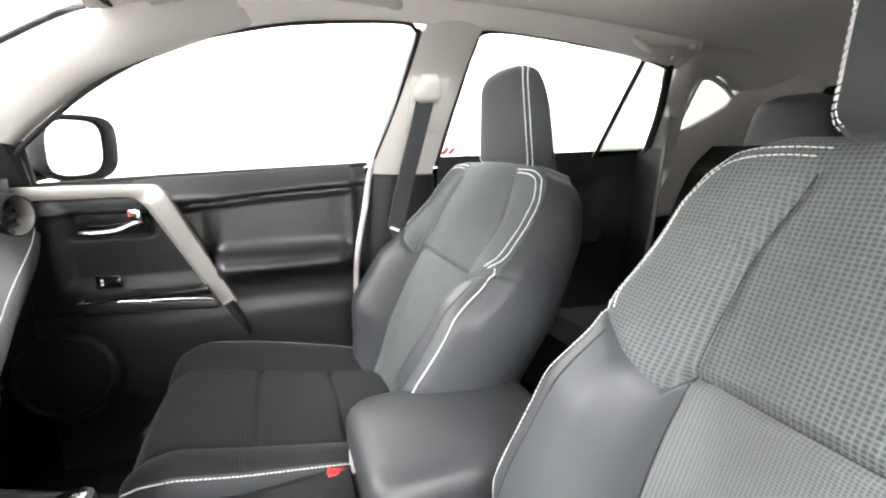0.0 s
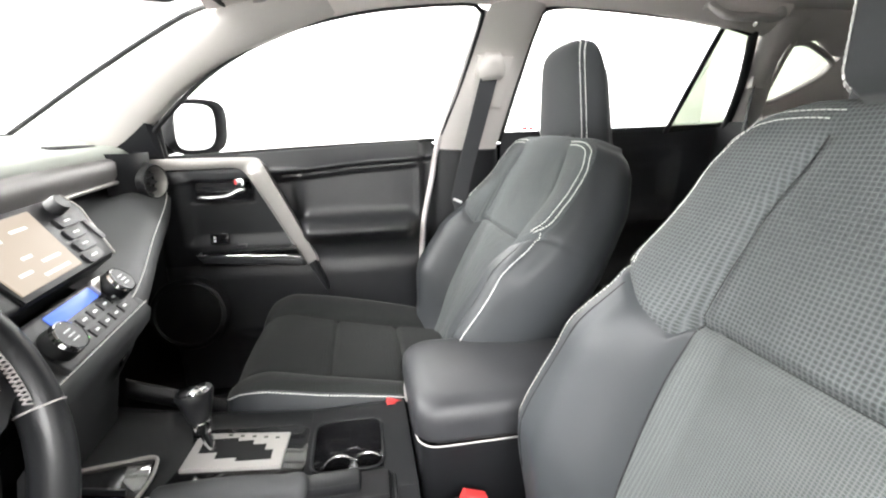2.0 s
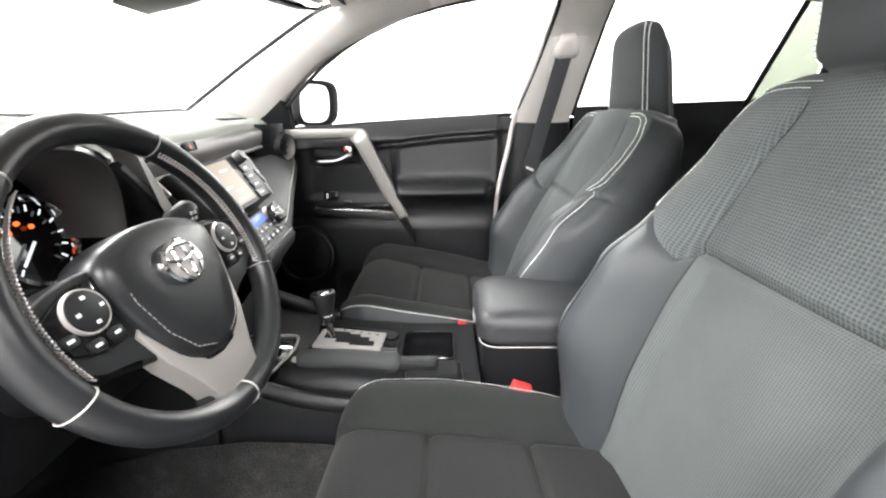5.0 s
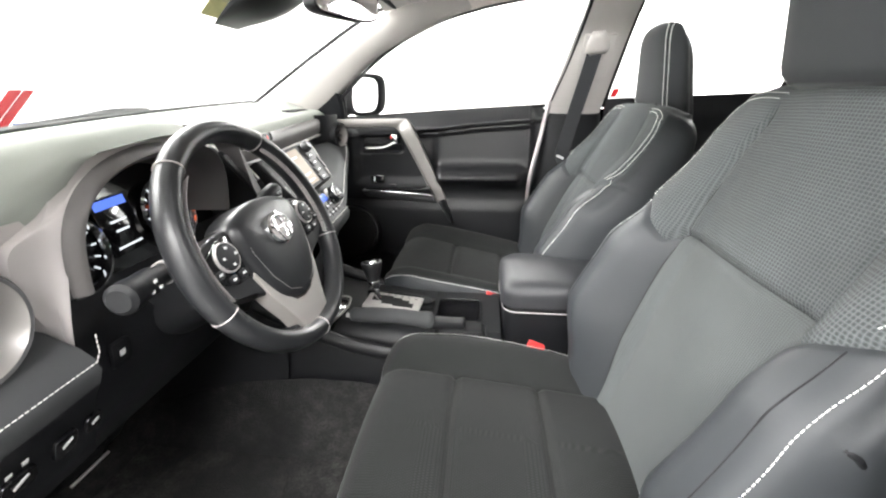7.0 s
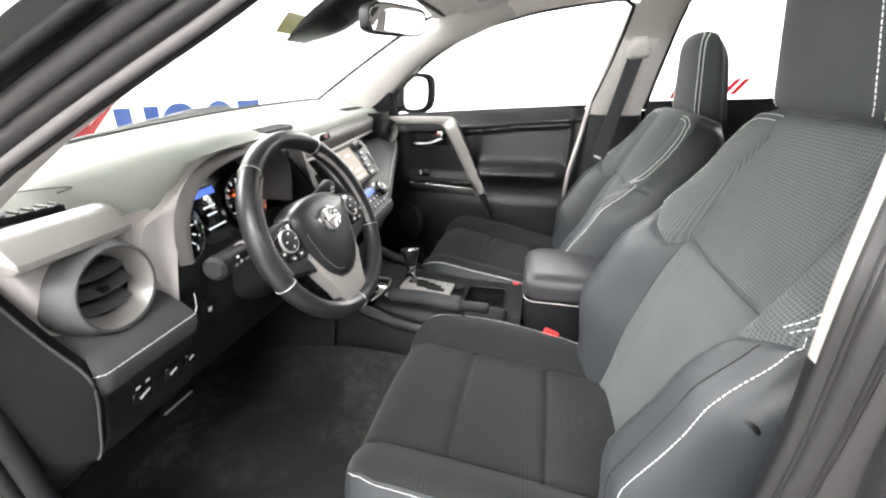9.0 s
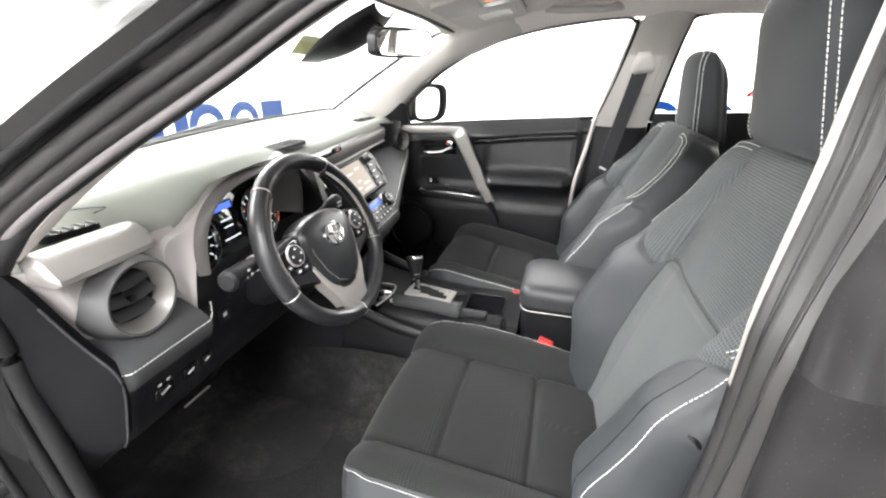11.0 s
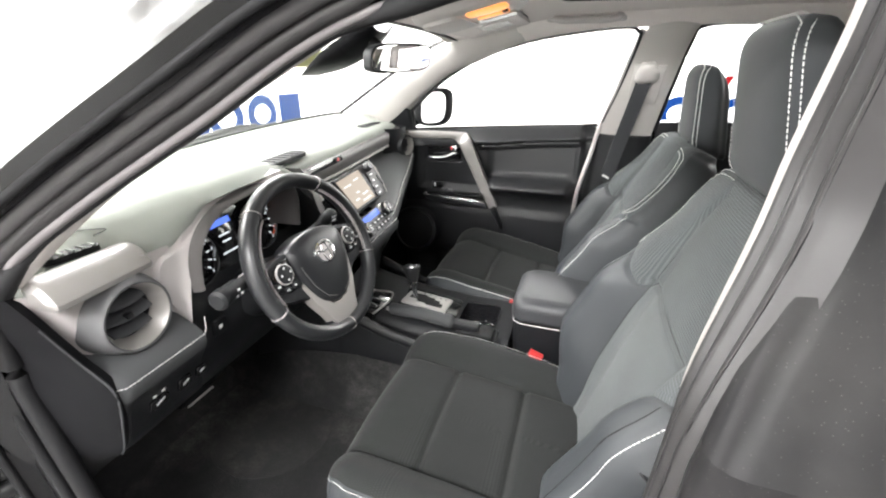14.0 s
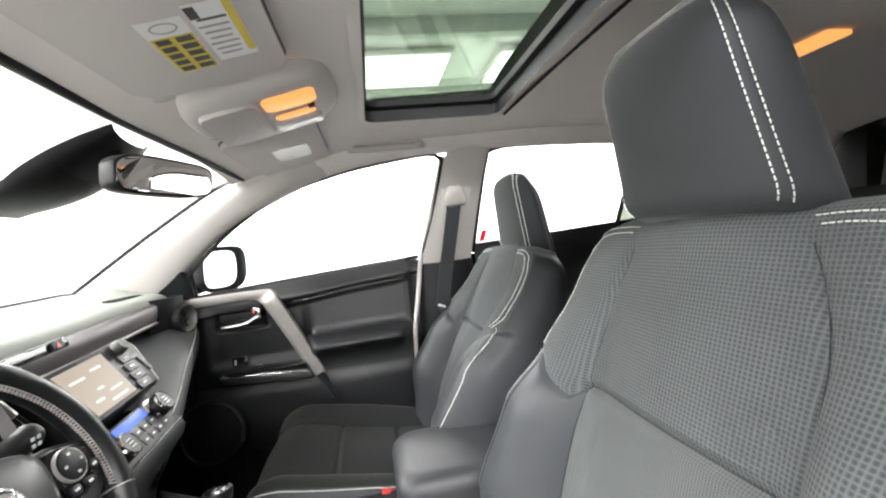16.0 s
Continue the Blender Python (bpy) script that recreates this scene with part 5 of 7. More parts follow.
def round_vent(o, n_dir, r, grow, label):
    """A deep round vent: housing, satin cone, dark barrel and three curved slats; grow is the housing's radius over the barrel's."""
    m = frame_of(o, Vector((0, 0, 1)).cross(Vector(n_dir)), (0, 0, 1))
    v = part("round_vent", disc_bm(r * 0.99, r * 0.99, -0.06, -0.055 if grow < 1.5 else -0.03, 36, 0, m=m), M_RUBBER, dash, label)
    g = grow
    lathe("housing", [(r * (g + 0.1), -0.05), (r * (g + 0.06), -0.03), (r * (g - 0.1), -0.002), (r * (g - 0.2), 0.011), (r * (g - 0.28), 0.0155), (r * (g - 0.36), 0.0145)], M_VENTRIM if grow > 1.6 else M_PLASTIC, v, "grey plastic vent housing", n=56, m=m)
    lathe("ring", [(r * (g - 0.36), 0.014), (r * (g - 0.39), 0.012), (r * (1 + (g - 1.4) * 0.5), -0.002), (r * 1.03, -0.012), (r * 1.0, -0.016)], M_ENDBAR, v, "satin silver vent ring", n=56, m=m)
    lathe("barrel", [(r * 1.0, -0.0155), (r * 1.0, -0.06)], M_RUBBER, v, n=56, m=m)
    for k, f in enumerate((-0.5, 0.0, 0.5)):
        w = r * math.sqrt(1 - (f * 1.15) ** 2) * 0.97
        rows = []
        for i in range(11):
            t = -1 + i / 5
            sag = 0.14 * r * (1 - t * t)
            rows.append([m @ Vector((t * w, f * r * 1.15 - sag - 0.4 * d - 0.004, d - 0.006)) + (m.to_3x3() @ Vector((0, th, 0))) for d, th in ((-0.035, 0.0), (-0.033, 0.0018), (-0.004, 0.003), (0.0, 0.0), (-0.004, -0.003), (-0.033, -0.0018))])
        loft("slat", rows, M_SLAT, v, closed=True, caps=True)
    tube("cross_fin", [m @ Vector((0.001, -r * 0.75, -0.03)), m @ Vector((0.001, r * 0.6, -0.03))], 0.0025, M_PLASTIC, v, sides=6)
    part("thumb_tab", box_bm(0.012, 0.01, 0.012, 0.003, m=m @ Matrix.Translation((0, -0.004, -0.011))), M_PLASTIC, v)
    return v


round_vent(Vector((-0.474, -0.628, 1.034)), (0.97, 0.02, 0.1), 0.040, 1.66, "round black air vent with satin ring")
round_vent(Vector((-0.540, 0.628, 1.094)), (0.95, -0.28, 0.1), 0.032, 1.56, "round black air vent with satin ring")
loft("vent_surround", [[Vector((-0.60, 0.55, z)), Vector((-0.565, 0.57, z)), Vector((-0.545, 0.60, z)), Vector((-0.552, 0.67, z)), Vector((-0.60, 0.70, z))] for z in (1.165, 1.14, 1.09, 1.05, 1.03)], M_PLASTIC, dash, "black plastic vent surround")

# bezel: one satin strip, broad beside the vent, that narrows into the lip over the gauges
bez_in = spline([(-0.468, -0.540, 0.967), (-0.467, -0.525, 1.028), (-0.466, -0.509, 1.098), (-0.463, -0.493, 1.126), (-0.460, -0.463, 1.146), (-0.456, -0.414, 1.156), (-0.453, -0.337, 1.162), (-0.450, -0.247, 1.169)], 44)
bez_out = spline([(-0.480, -0.538, 0.967), (-0.479, -0.562, 1.028), (-0.478, -0.564, 1.083), (-0.475, -0.524, 1.108), (-0.472, -0.498, 1.146), (-0.468, -0.436, 1.170), (-0.465, -0.361, 1.176), (-0.462, -0.257, 1.183)], 44)
rows = []
for p, q in zip(bez_in, bez_out):
    w = min(1.0, (q - p).length / 0.05)
    rows.append([p + Vector((-0.05, 0.004, 0)), p + Vector((-0.012, 0.001, 0)), p + Vector((-0.003, 0, 0)), p.lerp(q, 0.06 + 0.1 * (1 - w)) + Vector((0.003, 0, 0)), p.lerp(q, 0.16 + 0.2 * (1 - w)) + Vector((0.002, 0, 0)),
                 p.lerp(q, 0.24 + 0.24 * (1 - w)) + Vector((-0.002, 0, 0)), p.lerp(q, 0.6) + Vector((-0.002 * w, 0, 0)), q, q + Vector((-0.03, -0.004, 0.002))])
loft("bezel", rows, M_SATIN_DARK, dash, "satin warm grey gauge bezel", sharp=45)
hood = []
for k in range(36):
    a = radians(190 - 200 * k / 35)
    y = -0.355 + 0.158 * math.copysign(abs(math.cos(a)) ** 0.7, math.cos(a))
    z = 1.075 + 0.105 * math.copysign(abs(math.sin(a)) ** 0.75, math.sin(a))
    hood.append([sh(-0.47 - 0.05 + dx - 0.10 * (1.18 - z), y + dy * math.cos(a), z + dy * math.sin(a)) for dx, dy in ((0.03, 0.012), (0.045, 0.006), (0.048, 0.0), (0.04, -0.006), (-0.06, -0.02), (-0.10, -0.026))])
loft("hood_lip", hood, M_BAND, dash, "satin warm grey gauge hood lip", sharp=60)
# gauges
clu = part("gauge_panel", plate_bm([(0.158 * math.copysign(abs(math.cos(a)) ** 0.6, math.cos(a)), 0.085 * math.copysign(abs(math.sin(a)) ** 0.6, math.sin(a))) for a in [2 * math.pi * k / 40 for k in range(40)]], -0.01, 0.0, 0, m=frame_of(sh(-0.575, -0.355, 1.065), (0, 1, 0.05), (-0.25, 0, 1))), M_GLOSS, dash, "glossy black gauge panel")
CL = frame_of(sh(-0.573, -0.355, 1.065), (0, 1, 0.05), (-0.25, 0, 1))
for gy in (-0.095, 0.095):
    lathe("gauge_ring", [(0.058, 0.0), (0.058, 0.012), (0.054, 0.014), (0.051, 0.004)], M_CHROME, clu, "bright gauge ring", m=CL @ Matrix.Translation((gy, -0.005, 0)))
    for k in range(13):
        a = radians(225 - 270 * k / 12)
        part("tick", box_bm(0.008, 0.002, 0.001, 0, m=CL @ Matrix.Translation((gy + 0.043 * math.cos(a), -0.005 + 0.043 * math.sin(a), 0.003)) @ pose(0, 0, 0, 0, 0, math.degrees(a))), M_DASHGLOW, clu, smooth=False)
    part("needle", box_bm(0.036, 0.0025, 0.002, 0, m=CL @ Matrix.Translation((gy - 0.012, -0.018, 0.005)) @ pose(0, 0, 0, 0, 0, 40)), M_DASHGLOW, clu, smooth=False)
for k, (gx, gyy) in enumerate(((0.075, 0.012), (0.09, 0.02), (0.105, 0.012))):
    part("warning_light", disc_bm(0.004, 0.003, 0.003, 0.004, 10, 0, m=CL @ Matrix.Translation((gx, gyy, 0))), M_REDGLOW, clu, "lit orange warning light")
part("indicator", disc_bm(0.003, 0.003, 0.003, 0.004, 10, 0, m=CL @ Matrix.Translation((-0.135, 0.0, 0))), M_GREENGLOW, clu)
part("info_screen", plate_bm(rounded(0.066, 0.085, 0.004), 0.001, 0.005, 0.001, m=CL @ Matrix.Translation((0, 0.006, 0))), M_GLOSS, clu, "dark display")
part("screen_header", plate_bm(rounded(0.056, 0.013, 0.001), 0.005, 0.0055, 0, m=CL @ Matrix.Translation((0, 0.039, 0))), M_BLUE, clu, "lit blue display strip", smooth=False)
for ly, lw in ((0.012, 0.03), (-0.002, 0.024), (-0.026, 0.045)):
    part("screen_line", box_bm(lw, 0.003, 0.0006, 0, m=CL @ Matrix.Translation((0, ly, 0.0056))), M_DASHGLOW, clu, smooth=False)
# right flank of the gauge hood
fl = [[sh(x, y, z) for x, y, z in ((-0.44, -0.215, 1.175), (-0.455, -0.185, 1.15), (-0.45, -0.165, 1.08), (-0.42, -0.16, 1.0), (-0.40, -0.165, 0.955))],
      [sh(x, y, z) for x, y, z in ((-0.47, -0.19, 1.183), (-0.475, -0.15, 1.155), (-0.46, -0.13, 1.085), (-0.43, -0.128, 1.005), (-0.41, -0.13, 0.96))],
      [sh(x, y, z) for x, y, z in ((-0.53, -0.17, 1.175), (-0.53, -0.13, 1.15), (-0.52, -0.115, 1.085), (-0.50, -0.115, 1.0), (-0.48, -0.115, 0.955))]]
loft("hood_flank", fl, M_BAND, dash, "satin warm grey hood flank", sharp=80)

# driver's knee side: stitched pad, switch panel, lower covers
rows, edge = [], []
for k in range(20):
    y = -0.710 + 0.162 * k / 19
    e = smooth01((y + 0.710) / 0.02)
    prof = [(-0.51, 0.998), (-0.482, 0.984), (-0.452, 0.970), (-0.437, 0.958), (-0.432, 0.944), (-0.44, 0.925), (-0.452, 0.905), (-0.462, 0.88), (-0.468, 0.85), (-0.475, 0.825), (-0.51, 0.80)]
    rows.append([Vector((x - 0.02 * (1 - e), y, z + 0.02 * (y + 0.6))) for x, z in prof])
    edge.append(Vector((-0.4355 - 0.02 * (1 - e), y, 0.9535 + 0.02 * (y + 0.6))))
loft("knee_pad", rows, M_DASHPAD, dash, "grey padded leatherette roll", pick=lambda i, j: j < 5, sharp=80)
loft("switch_panel", rows, M_PLASTIC, dash, "black plastic switch panel", pick=lambda i, j: j >= 5, sharp=80)
edge += [edge[-1] + Vector((-0.002, 0.008, 0.008)), edge[-1] + Vector((-0.004, 0.011, 0.028))]
stitches("stitching", [edge], M_THREAD, dash, "white contrast stitching")
for y, w, h in ((-0.64, 0.034, 0.022), (-0.59, 0.026, 0.026), (-0.555, 0.02, 0.022)):
    sw = part("switch", plate_bm(rounded(w, h, 0.004), 0, 0.005, 0.0015, m=frame_of((-0.460, y, 0.878), (0, 1, 0), (0.35, 0, 1))), M_GLOSS, dash, "small black switch")
    part("switch_mark", box_bm(w * 0.5, 0.0035, 0.001, 0, m=frame_of((-0.4538, y, 0.8785), (0, 1, 0.3), (0.35, 0, 1))), M_PRINT, sw, "white switch print", smooth=False)
part("switch_mark", box_bm(0.006, 0.005, 0.001, 0, m=frame_of((-0.4525, -0.632, 0.8955), (0, 1, 0), (0.4, 0, 1))), M_PRINT, dash, smooth=False)
part("switch_mark", box_bm(0.006, 0.004, 0.001, 0, m=frame_of((-0.4525, -0.648, 0.894), (0, 1, 0), (0.4, 0, 1))), M_PRINT, dash, smooth=False)
rows = []
for k in range(14):
    y = -0.545 + 0.455 * k / 13
    b = bell(y + 0.355, 0.09)
    rows.append([Vector((x, y, z)) for x, z in ((-0.56, 1.0), (-0.52, 0.985), (-0.50 + 0.05 * b, 0.955), (-0.49 + 0.02 * b, 0.90), (-0.50, 0.84), (-0.53, 0.78), (-0.60, 0.72), (-0.75, 0.70))])
loft("knee_cover", rows, M_PLASTIC, dash, "black plastic knee cover", sharp=80)
part("fuel_switch", plate_bm(rounded(0.03, 0.036, 0.004), 0, 0.006, 0.002, m=frame_of((-0.487, -0.472, 0.915), (0, 1, 0), (0.12, 0, 1))), M_PLASTIC, dash, "small black square switch")
part("switch_mark", box_bm(0.008, 0.008, 0.001, 0, m=frame_of((-0.4805, -0.472, 0.915), (0, 1, 0), (0.12, 0, 1))), M_PRINT, dash, smooth=False)
rear_edge = spline([(-0.515, -0.748, 1.12), (-0.498, -0.738, 1.085), (-0.488, -0.724, 1.04), (-0.472, -0.713, 1.0), (-0.446, -0.7045, 0.962), (-0.442, -0.7035, 0.93), (-0.455, -0.7035, 0.88), (-0.472, -0.7035, 0.83), (-0.51, -0.702, 0.795), (-0.56, -0.70, 0.75), (-0.63, -0.70, 0.68)], 30)
rows = [[p + Vector((-0.006, 0.012, 0)), p, p + Vector((-0.012, -0.008, 0)), Vector((p.x - 0.06, min(p.y - 0.018, -0.728), p.z)), Vector((p.x - 0.14, -0.742, p.z)), Vector((-0.92, -0.745, p.z))] for p in rear_edge]
loft("end_panel", rows, M_OUTPLASTIC, dash, "black plastic dash end panel", sharp=60)
tube("end_panel_edge", [p + Vector((0.002, -0.002, 0)) for p in rear_edge[4:22]], 0.0018, M_ARMREST, dash)
kick = [[Vector((x, -0.725, z)) for x in (-1.05, -0.8, -0.66, -0.60)] for z in (0.42, 0.6, 0.72)]
loft("kick_panel", kick, M_PLASTIC, dash, "black plastic kick panel")
loft("kick_panel", [[Vector((x, 0.72, z)) for x in (-1.05, -0.8, -0.55)] for z in (0.42, 0.7, 1.05)], M_PLASTIC, dash, "black plastic kick panel")
# inner lower body of the dash, closing the gap to the bulkhead
loft("lower_body", [[Vector((-0.62 - 0.28 * f, y, 0.72 + 0.38 * f * 0.2)) for y in (-0.70, -0.3, 0.0, 0.3, 0.70)] for f in (0, 0.5, 1.0)], M_RUBBER, dash)

# ---- centre screen and climate controls ----
SF = frame_of((-0.4395, 0.032, 1.068), (-0.045, 1, 0.03), (-0.62, -0.05, 0.78))
head = thing("infotainment_unit", "black infotainment unit with lit beige touch screen", "car display")
part("housing", plate_bm([(-0.125, 0.055), (0.155, 0.058), (0.165, 0.03), (0.125, -0.056), (-0.115, -0.056)], -0.09, 0.004, 0.008, 3, m=SF), M_PLASTIC, head, "black plastic housing")
part("bezel", plate_bm([(-0.085, 0.052), (0.148, 0.055), (0.157, 0.03), (0.118, -0.053), (-0.082, -0.053)], 0.0, 0.009, 0.003, 2, m=SF), M_BEZEL, head, "glossy black bezel")
part("screen", plate_bm([(-0.078, 0.044), (0.058, 0.046), (0.042, -0.045), (-0.078, -0.045)], 0.004, 0.0105, 0.0008, 1, m=SF), M_SCREEN, head, "lit beige touch screen")
for bx, by, bw in ((-0.045, 0.02, 0.04), (0.012, 0.026, 0.03), (-0.02, -0.008, 0.018), (-0.045, -0.025, 0.022), (0.01, -0.02, 0.035), (0.0, -0.036, 0.05)):
    part("screen_line", box_bm(bw, 0.004, 0.0006, 0, m=SF @ Matrix.Translation((bx, by, 0.0108))), M_SCREENTXT, head, smooth=False)
for k in range(4):
    bx = 0.094 - 0.008 * k
    bt = part("button", plate_bm(rounded(0.04, 0.0165, 0.003), 0.006, 0.0125, 0.0015, m=SF @ Matrix.Translation((bx + 0.004, 0.016 - 0.0195 * k, 0))), M_PLASTIC, head, "black button")
    part("print", box_bm(0.014, 0.0028, 0.0006, 0, m=SF @ Matrix.Translation((bx + 0.004, 0.016 - 0.0195 * k, 0.0128))), M_PRINT, head, smooth=False)
lathe("volume_knob", [(0.0, 0.026), (0.011, 0.026), (0.013, 0.022), (0.0135, 0.006)], M_HOUSING, head, "ridged round knob", n=24, m=SF @ Matrix.Translation((0.105, 0.039, 0)))
part("card_slot", plate_bm(rounded(0.012, 0.035, 0.002), 0.006, 0.011, 0.001, m=SF @ Matrix.Translation((0.132, -0.01, 0))), M_BEZEL, head)
tube("bezel_edge", [SF @ Vector(p) for p in ((0.15, 0.056, 0.007), (0.16, 0.03, 0.007), (0.121, -0.054, 0.007))], 0.002, M_SATIN, head, "bright edge")
# tall air vent beside the screen
vf = frame_of((-0.478, -0.125, 1.085), (-0.045, 1, 0.03), (-0.62, -0.05, 0.78))
cv = thing("centre_vent", "tall black air vent beside the screen", "air vent")
part("frame", plate_bm(rounded(0.05, 0.115, 0.008), -0.05, 0.004, 0.003, m=vf), M_PLASTIC, cv)
part("opening", plate_bm(rounded(0.036, 0.098, 0.005), 0.0, 0.005, 0, m=vf), M_RUBBER, cv)
for k in range(4):
    part("slat", box_bm(0.003, 0.094, 0.012, 0.001, m=vf @ Matrix.Translation((-0.0135 + 0.009 * k, 0, 0.006)) @ pose(0, 0, 0, 0, 25, 0)), M_BEZEL, cv)
part("tab", box_bm(0.006, 0.028, 0.01, 0.002, m=vf @ Matrix.Translation((0.004, -0.008, 0.014))), M_SATIN, cv, "satin thumb tab")

CF = frame_of((-0.374, 0.014, 0.985), (-0.045, 1, 0.03), (-0.62, -0.05, 0.78))
clim = thing("climate_panel", "charcoal climate control panel with two round knobs", "car controls")
part("panel", plate_bm([(-0.105, 0.036), (0.095, 0.036), (0.098, 0.0), (0.082, -0.034), (-0.10, -0.034)], -0.06, 0.004, 0.006, 3, m=CF), M_HOUSING, clim, "charcoal control panel")
part("display", plate_bm(rounded(0.095, 0.017, 0.002), 0.003, 0.0055, 0.0005, m=CF @ Matrix.Translation((-0.01, 0.022, 0))), M_BLUE, clim, "lit blue display")
part("silver_corner", plate_bm([(0.04, 0.014), (0.07, 0.034), (0.05, 0.036), (0.04, 0.03)], 0.003, 0.009, 0.001, m=CF), M_SATIN, clim)
for kx, ky in ((0.074, 0.012), (-0.077, -0.002)):
    kn = lathe("dial", [(0.0, 0.024), (0.0175, 0.024), (0.0195, 0.021), (0.021, 0.004), (0.024, 0.003)], M_PLASTIC, clim, "round black dial", n=32, m=CF @ Matrix.Translation((kx, ky, 0)))
    lathe("dial_rim", [(0.0178, 0.0245), (0.0195, 0.0235), (0.0205, 0.019)], M_CHROME, kn, "bright rim", n=32, m=CF @ Matrix.Translation((kx, ky, 0)))
    for b in (-0.006, 0.0, 0.006):
        part("print", box_bm(0.012, 0.0018, 0.0005, 0, m=CF @ Matrix.Translation((kx, ky + b, 0.0243))), M_PRINT, kn, smooth=False)
for k in range(5):
    for j in range(2):
        part("button", plate_bm(rounded(0.021, 0.013, 0.002), 0.003, 0.0075, 0.001, m=CF @ Matrix.Translation((-0.045 + 0.0245 * k, 0.002 - 0.018 * j, 0))), M_PLASTIC, clim, "black button")
        part("print", box_bm(0.008, 0.003, 0.0005, 0, m=CF @ Matrix.Translation((-0.045 + 0.0245 * k, 0.002 - 0.018 * j, 0.0077))), M_GREENGLOW if (k == 0 and j == 1) else M_PRINT, clim, smooth=False)
rows = []
edge = []
for k in range(24):
    f = k / 23
    y = -0.115 + 0.225 * f
    rows.append([Vector((-0.35 - 0.006 * f + dx, y, 0.956 + 0.012 * f + dz)) for dx, dz in ((-0.02, 0.012), (0.0, 0.0), (0.008, -0.012), (0.004, -0.03), (-0.05, -0.10), (-0.07, -0.2))])
    edge.append(rows[-1][1] + Vector((0.003, 0, 0.0)))
loft("stack_nose", rows, M_DASHPAD, clim, "padded grey nose below the controls", sharp=80)
stitches("stitching", [edge], M_THREAD, clim, "white contrast stitching")

# ---- steering wheel ----
WF = frame_of((-0.318, -0.3585, 1.0455), (0.05, 1, 0.01), (-math.sin(radians(24)), 0, math.cos(radians(24))))
# z of this frame points from the wheel to the driver
wheel = thing("steering_wheel", "black leather steering wheel with satin spoke and chrome badge", "steering wheel")
rim = []
N = 96
for k in range(N + 1):
    a = 2 * math.pi * k / N
    rim.append([WF @ Vector(((0.1560 + 0.0145 * math.cos(b)) * math.cos(a), (0.1545 + 0.0145 * math.cos(b)) * math.sin(a), 0.0 + 0.0175 * math.sin(b))) for b in [2 * math.pi * j / 16 for j in range(16)]])
rim_ob = loft("rim", rim, M_WHEEL, wheel, "black stitched leather rim", closed=True)
for a0 in (58, 130, -20, 200, -92):
    a = radians(a0)
    pts = [WF @ Vector(((0.1560 + 0.0150 * math.cos(b)) * math.cos(a), (0.1545 + 0.0150 * math.cos(b)) * math.sin(a), 0.018 * math.sin(b))) for b in [2 * math.pi * j / 18 for j in range(18)]]
    tube("seam", pts, 0.0009, M_SATIN_DARK, rim_ob, "leather seam", sides=5, closed=True)
for a0, a1 in ((-18, 56), (132, 198)):
    verts, faces = [], []
    n = 46
    for k in range(n):
        a = radians(a0 + (a1 - a0) * (k + 0.5) / n)
        for q in (-1, 1):
            p0 = WF @ Vector((0.1412 * math.cos(a), 0.1397 * math.sin(a), 0.004))
            p1 = WF @ Vector((0.1422 * math.cos(a + q * 0.022), 0.1407 * math.sin(a + q * 0.022), 0.0115))
            d = (WF.to_3x3() @ Vector((math.sin(a), -math.cos(a), 0))) * 0.0009
            o = (WF.to_3x3() @ Vector((-math.cos(a), -math.sin(a), 0.4))) * 0.0012
            b = len(verts)
            verts += [p0 - d + o, p0 + d + o, p1 + d + o, p1 - d + o, p0 + o * 2, p1 + o * 2]
            faces += [(b, b + 1, b + 4), (b + 3, b + 5, b + 2), (b, b + 4, b + 5, b + 3), (b + 4, b + 1, b + 2, b + 5)]
    tagged(link("stitching", verts, faces, M_SATIN_DARK, rim_ob, "grey hand stitching", smooth=False), kind="stuff")
HF = WF @ Matrix.Translation((0, -0.011, 0.0))  # the hub sits a little low in the rim
pad = [(-0.075, 0.045), (-0.04, 0.06), (0.0, 0.064), (0.04, 0.06), (0.075, 0.045), (0.078, 0.01), (0.066, -0.035), (0.045, -0.07), (0.02, -0.085), (0.0, -0.088), (-0.02, -0.085), (-0.045, -0.07), (-0.066, -0.035), (-0.078, 0.01)]
pad_s = [(p.x, p.y) for p in spline([(x, y, 0) for x, y in pad], 56, True)]
rows = []
for sc, z in ((1.0, -0.03), (1.0, -0.004), (0.985, 0.006), (0.94, 0.012), (0.8, 0.0165), (0.5, 0.019), (0.15, 0.02)):
    rows.append([HF @ Vector((x * sc, -0.008 + (y + 0.008) * sc, z)) for x, y in pad_s])
rows_pad = rows
pad_ob = loft("airbag_cover", rows, M_WHEEL, wheel, "dark grey padded cover", closed=True, caps=True)
for s in (-1, 1):
    stitches("stitching", [[HF @ Vector((s * x, y, 0.0146)) for x, y in ((0.066, 0.03), (0.066, 0.0), (0.055, -0.038), (0.036, -0.066), (0.014, -0.076))]], M_SATIN, pad_ob, "pale stitching", r=0.0007)
badge = lathe("badge", [(0.0, 0.0225), (0.024, 0.0225), (0.027, 0.021), (0.0275, 0.018)], M_SATIN_DARK, wheel, "oval badge plate", n=36, m=HF @ Matrix.Translation((0, 0.014, 0)) @ Matrix.Diagonal((1.0, 0.82, 1, 1)))
lathe("badge_ring", [(0.0225, 0.0225), (0.0245, 0.0265), (0.028, 0.0245), (0.0285, 0.019)], M_CHROME, badge, "chrome ring", n=36, m=HF @ Matrix.Translation((0, 0.014, 0)) @ Matrix.Diagonal((1.0, 0.82, 1, 1)))
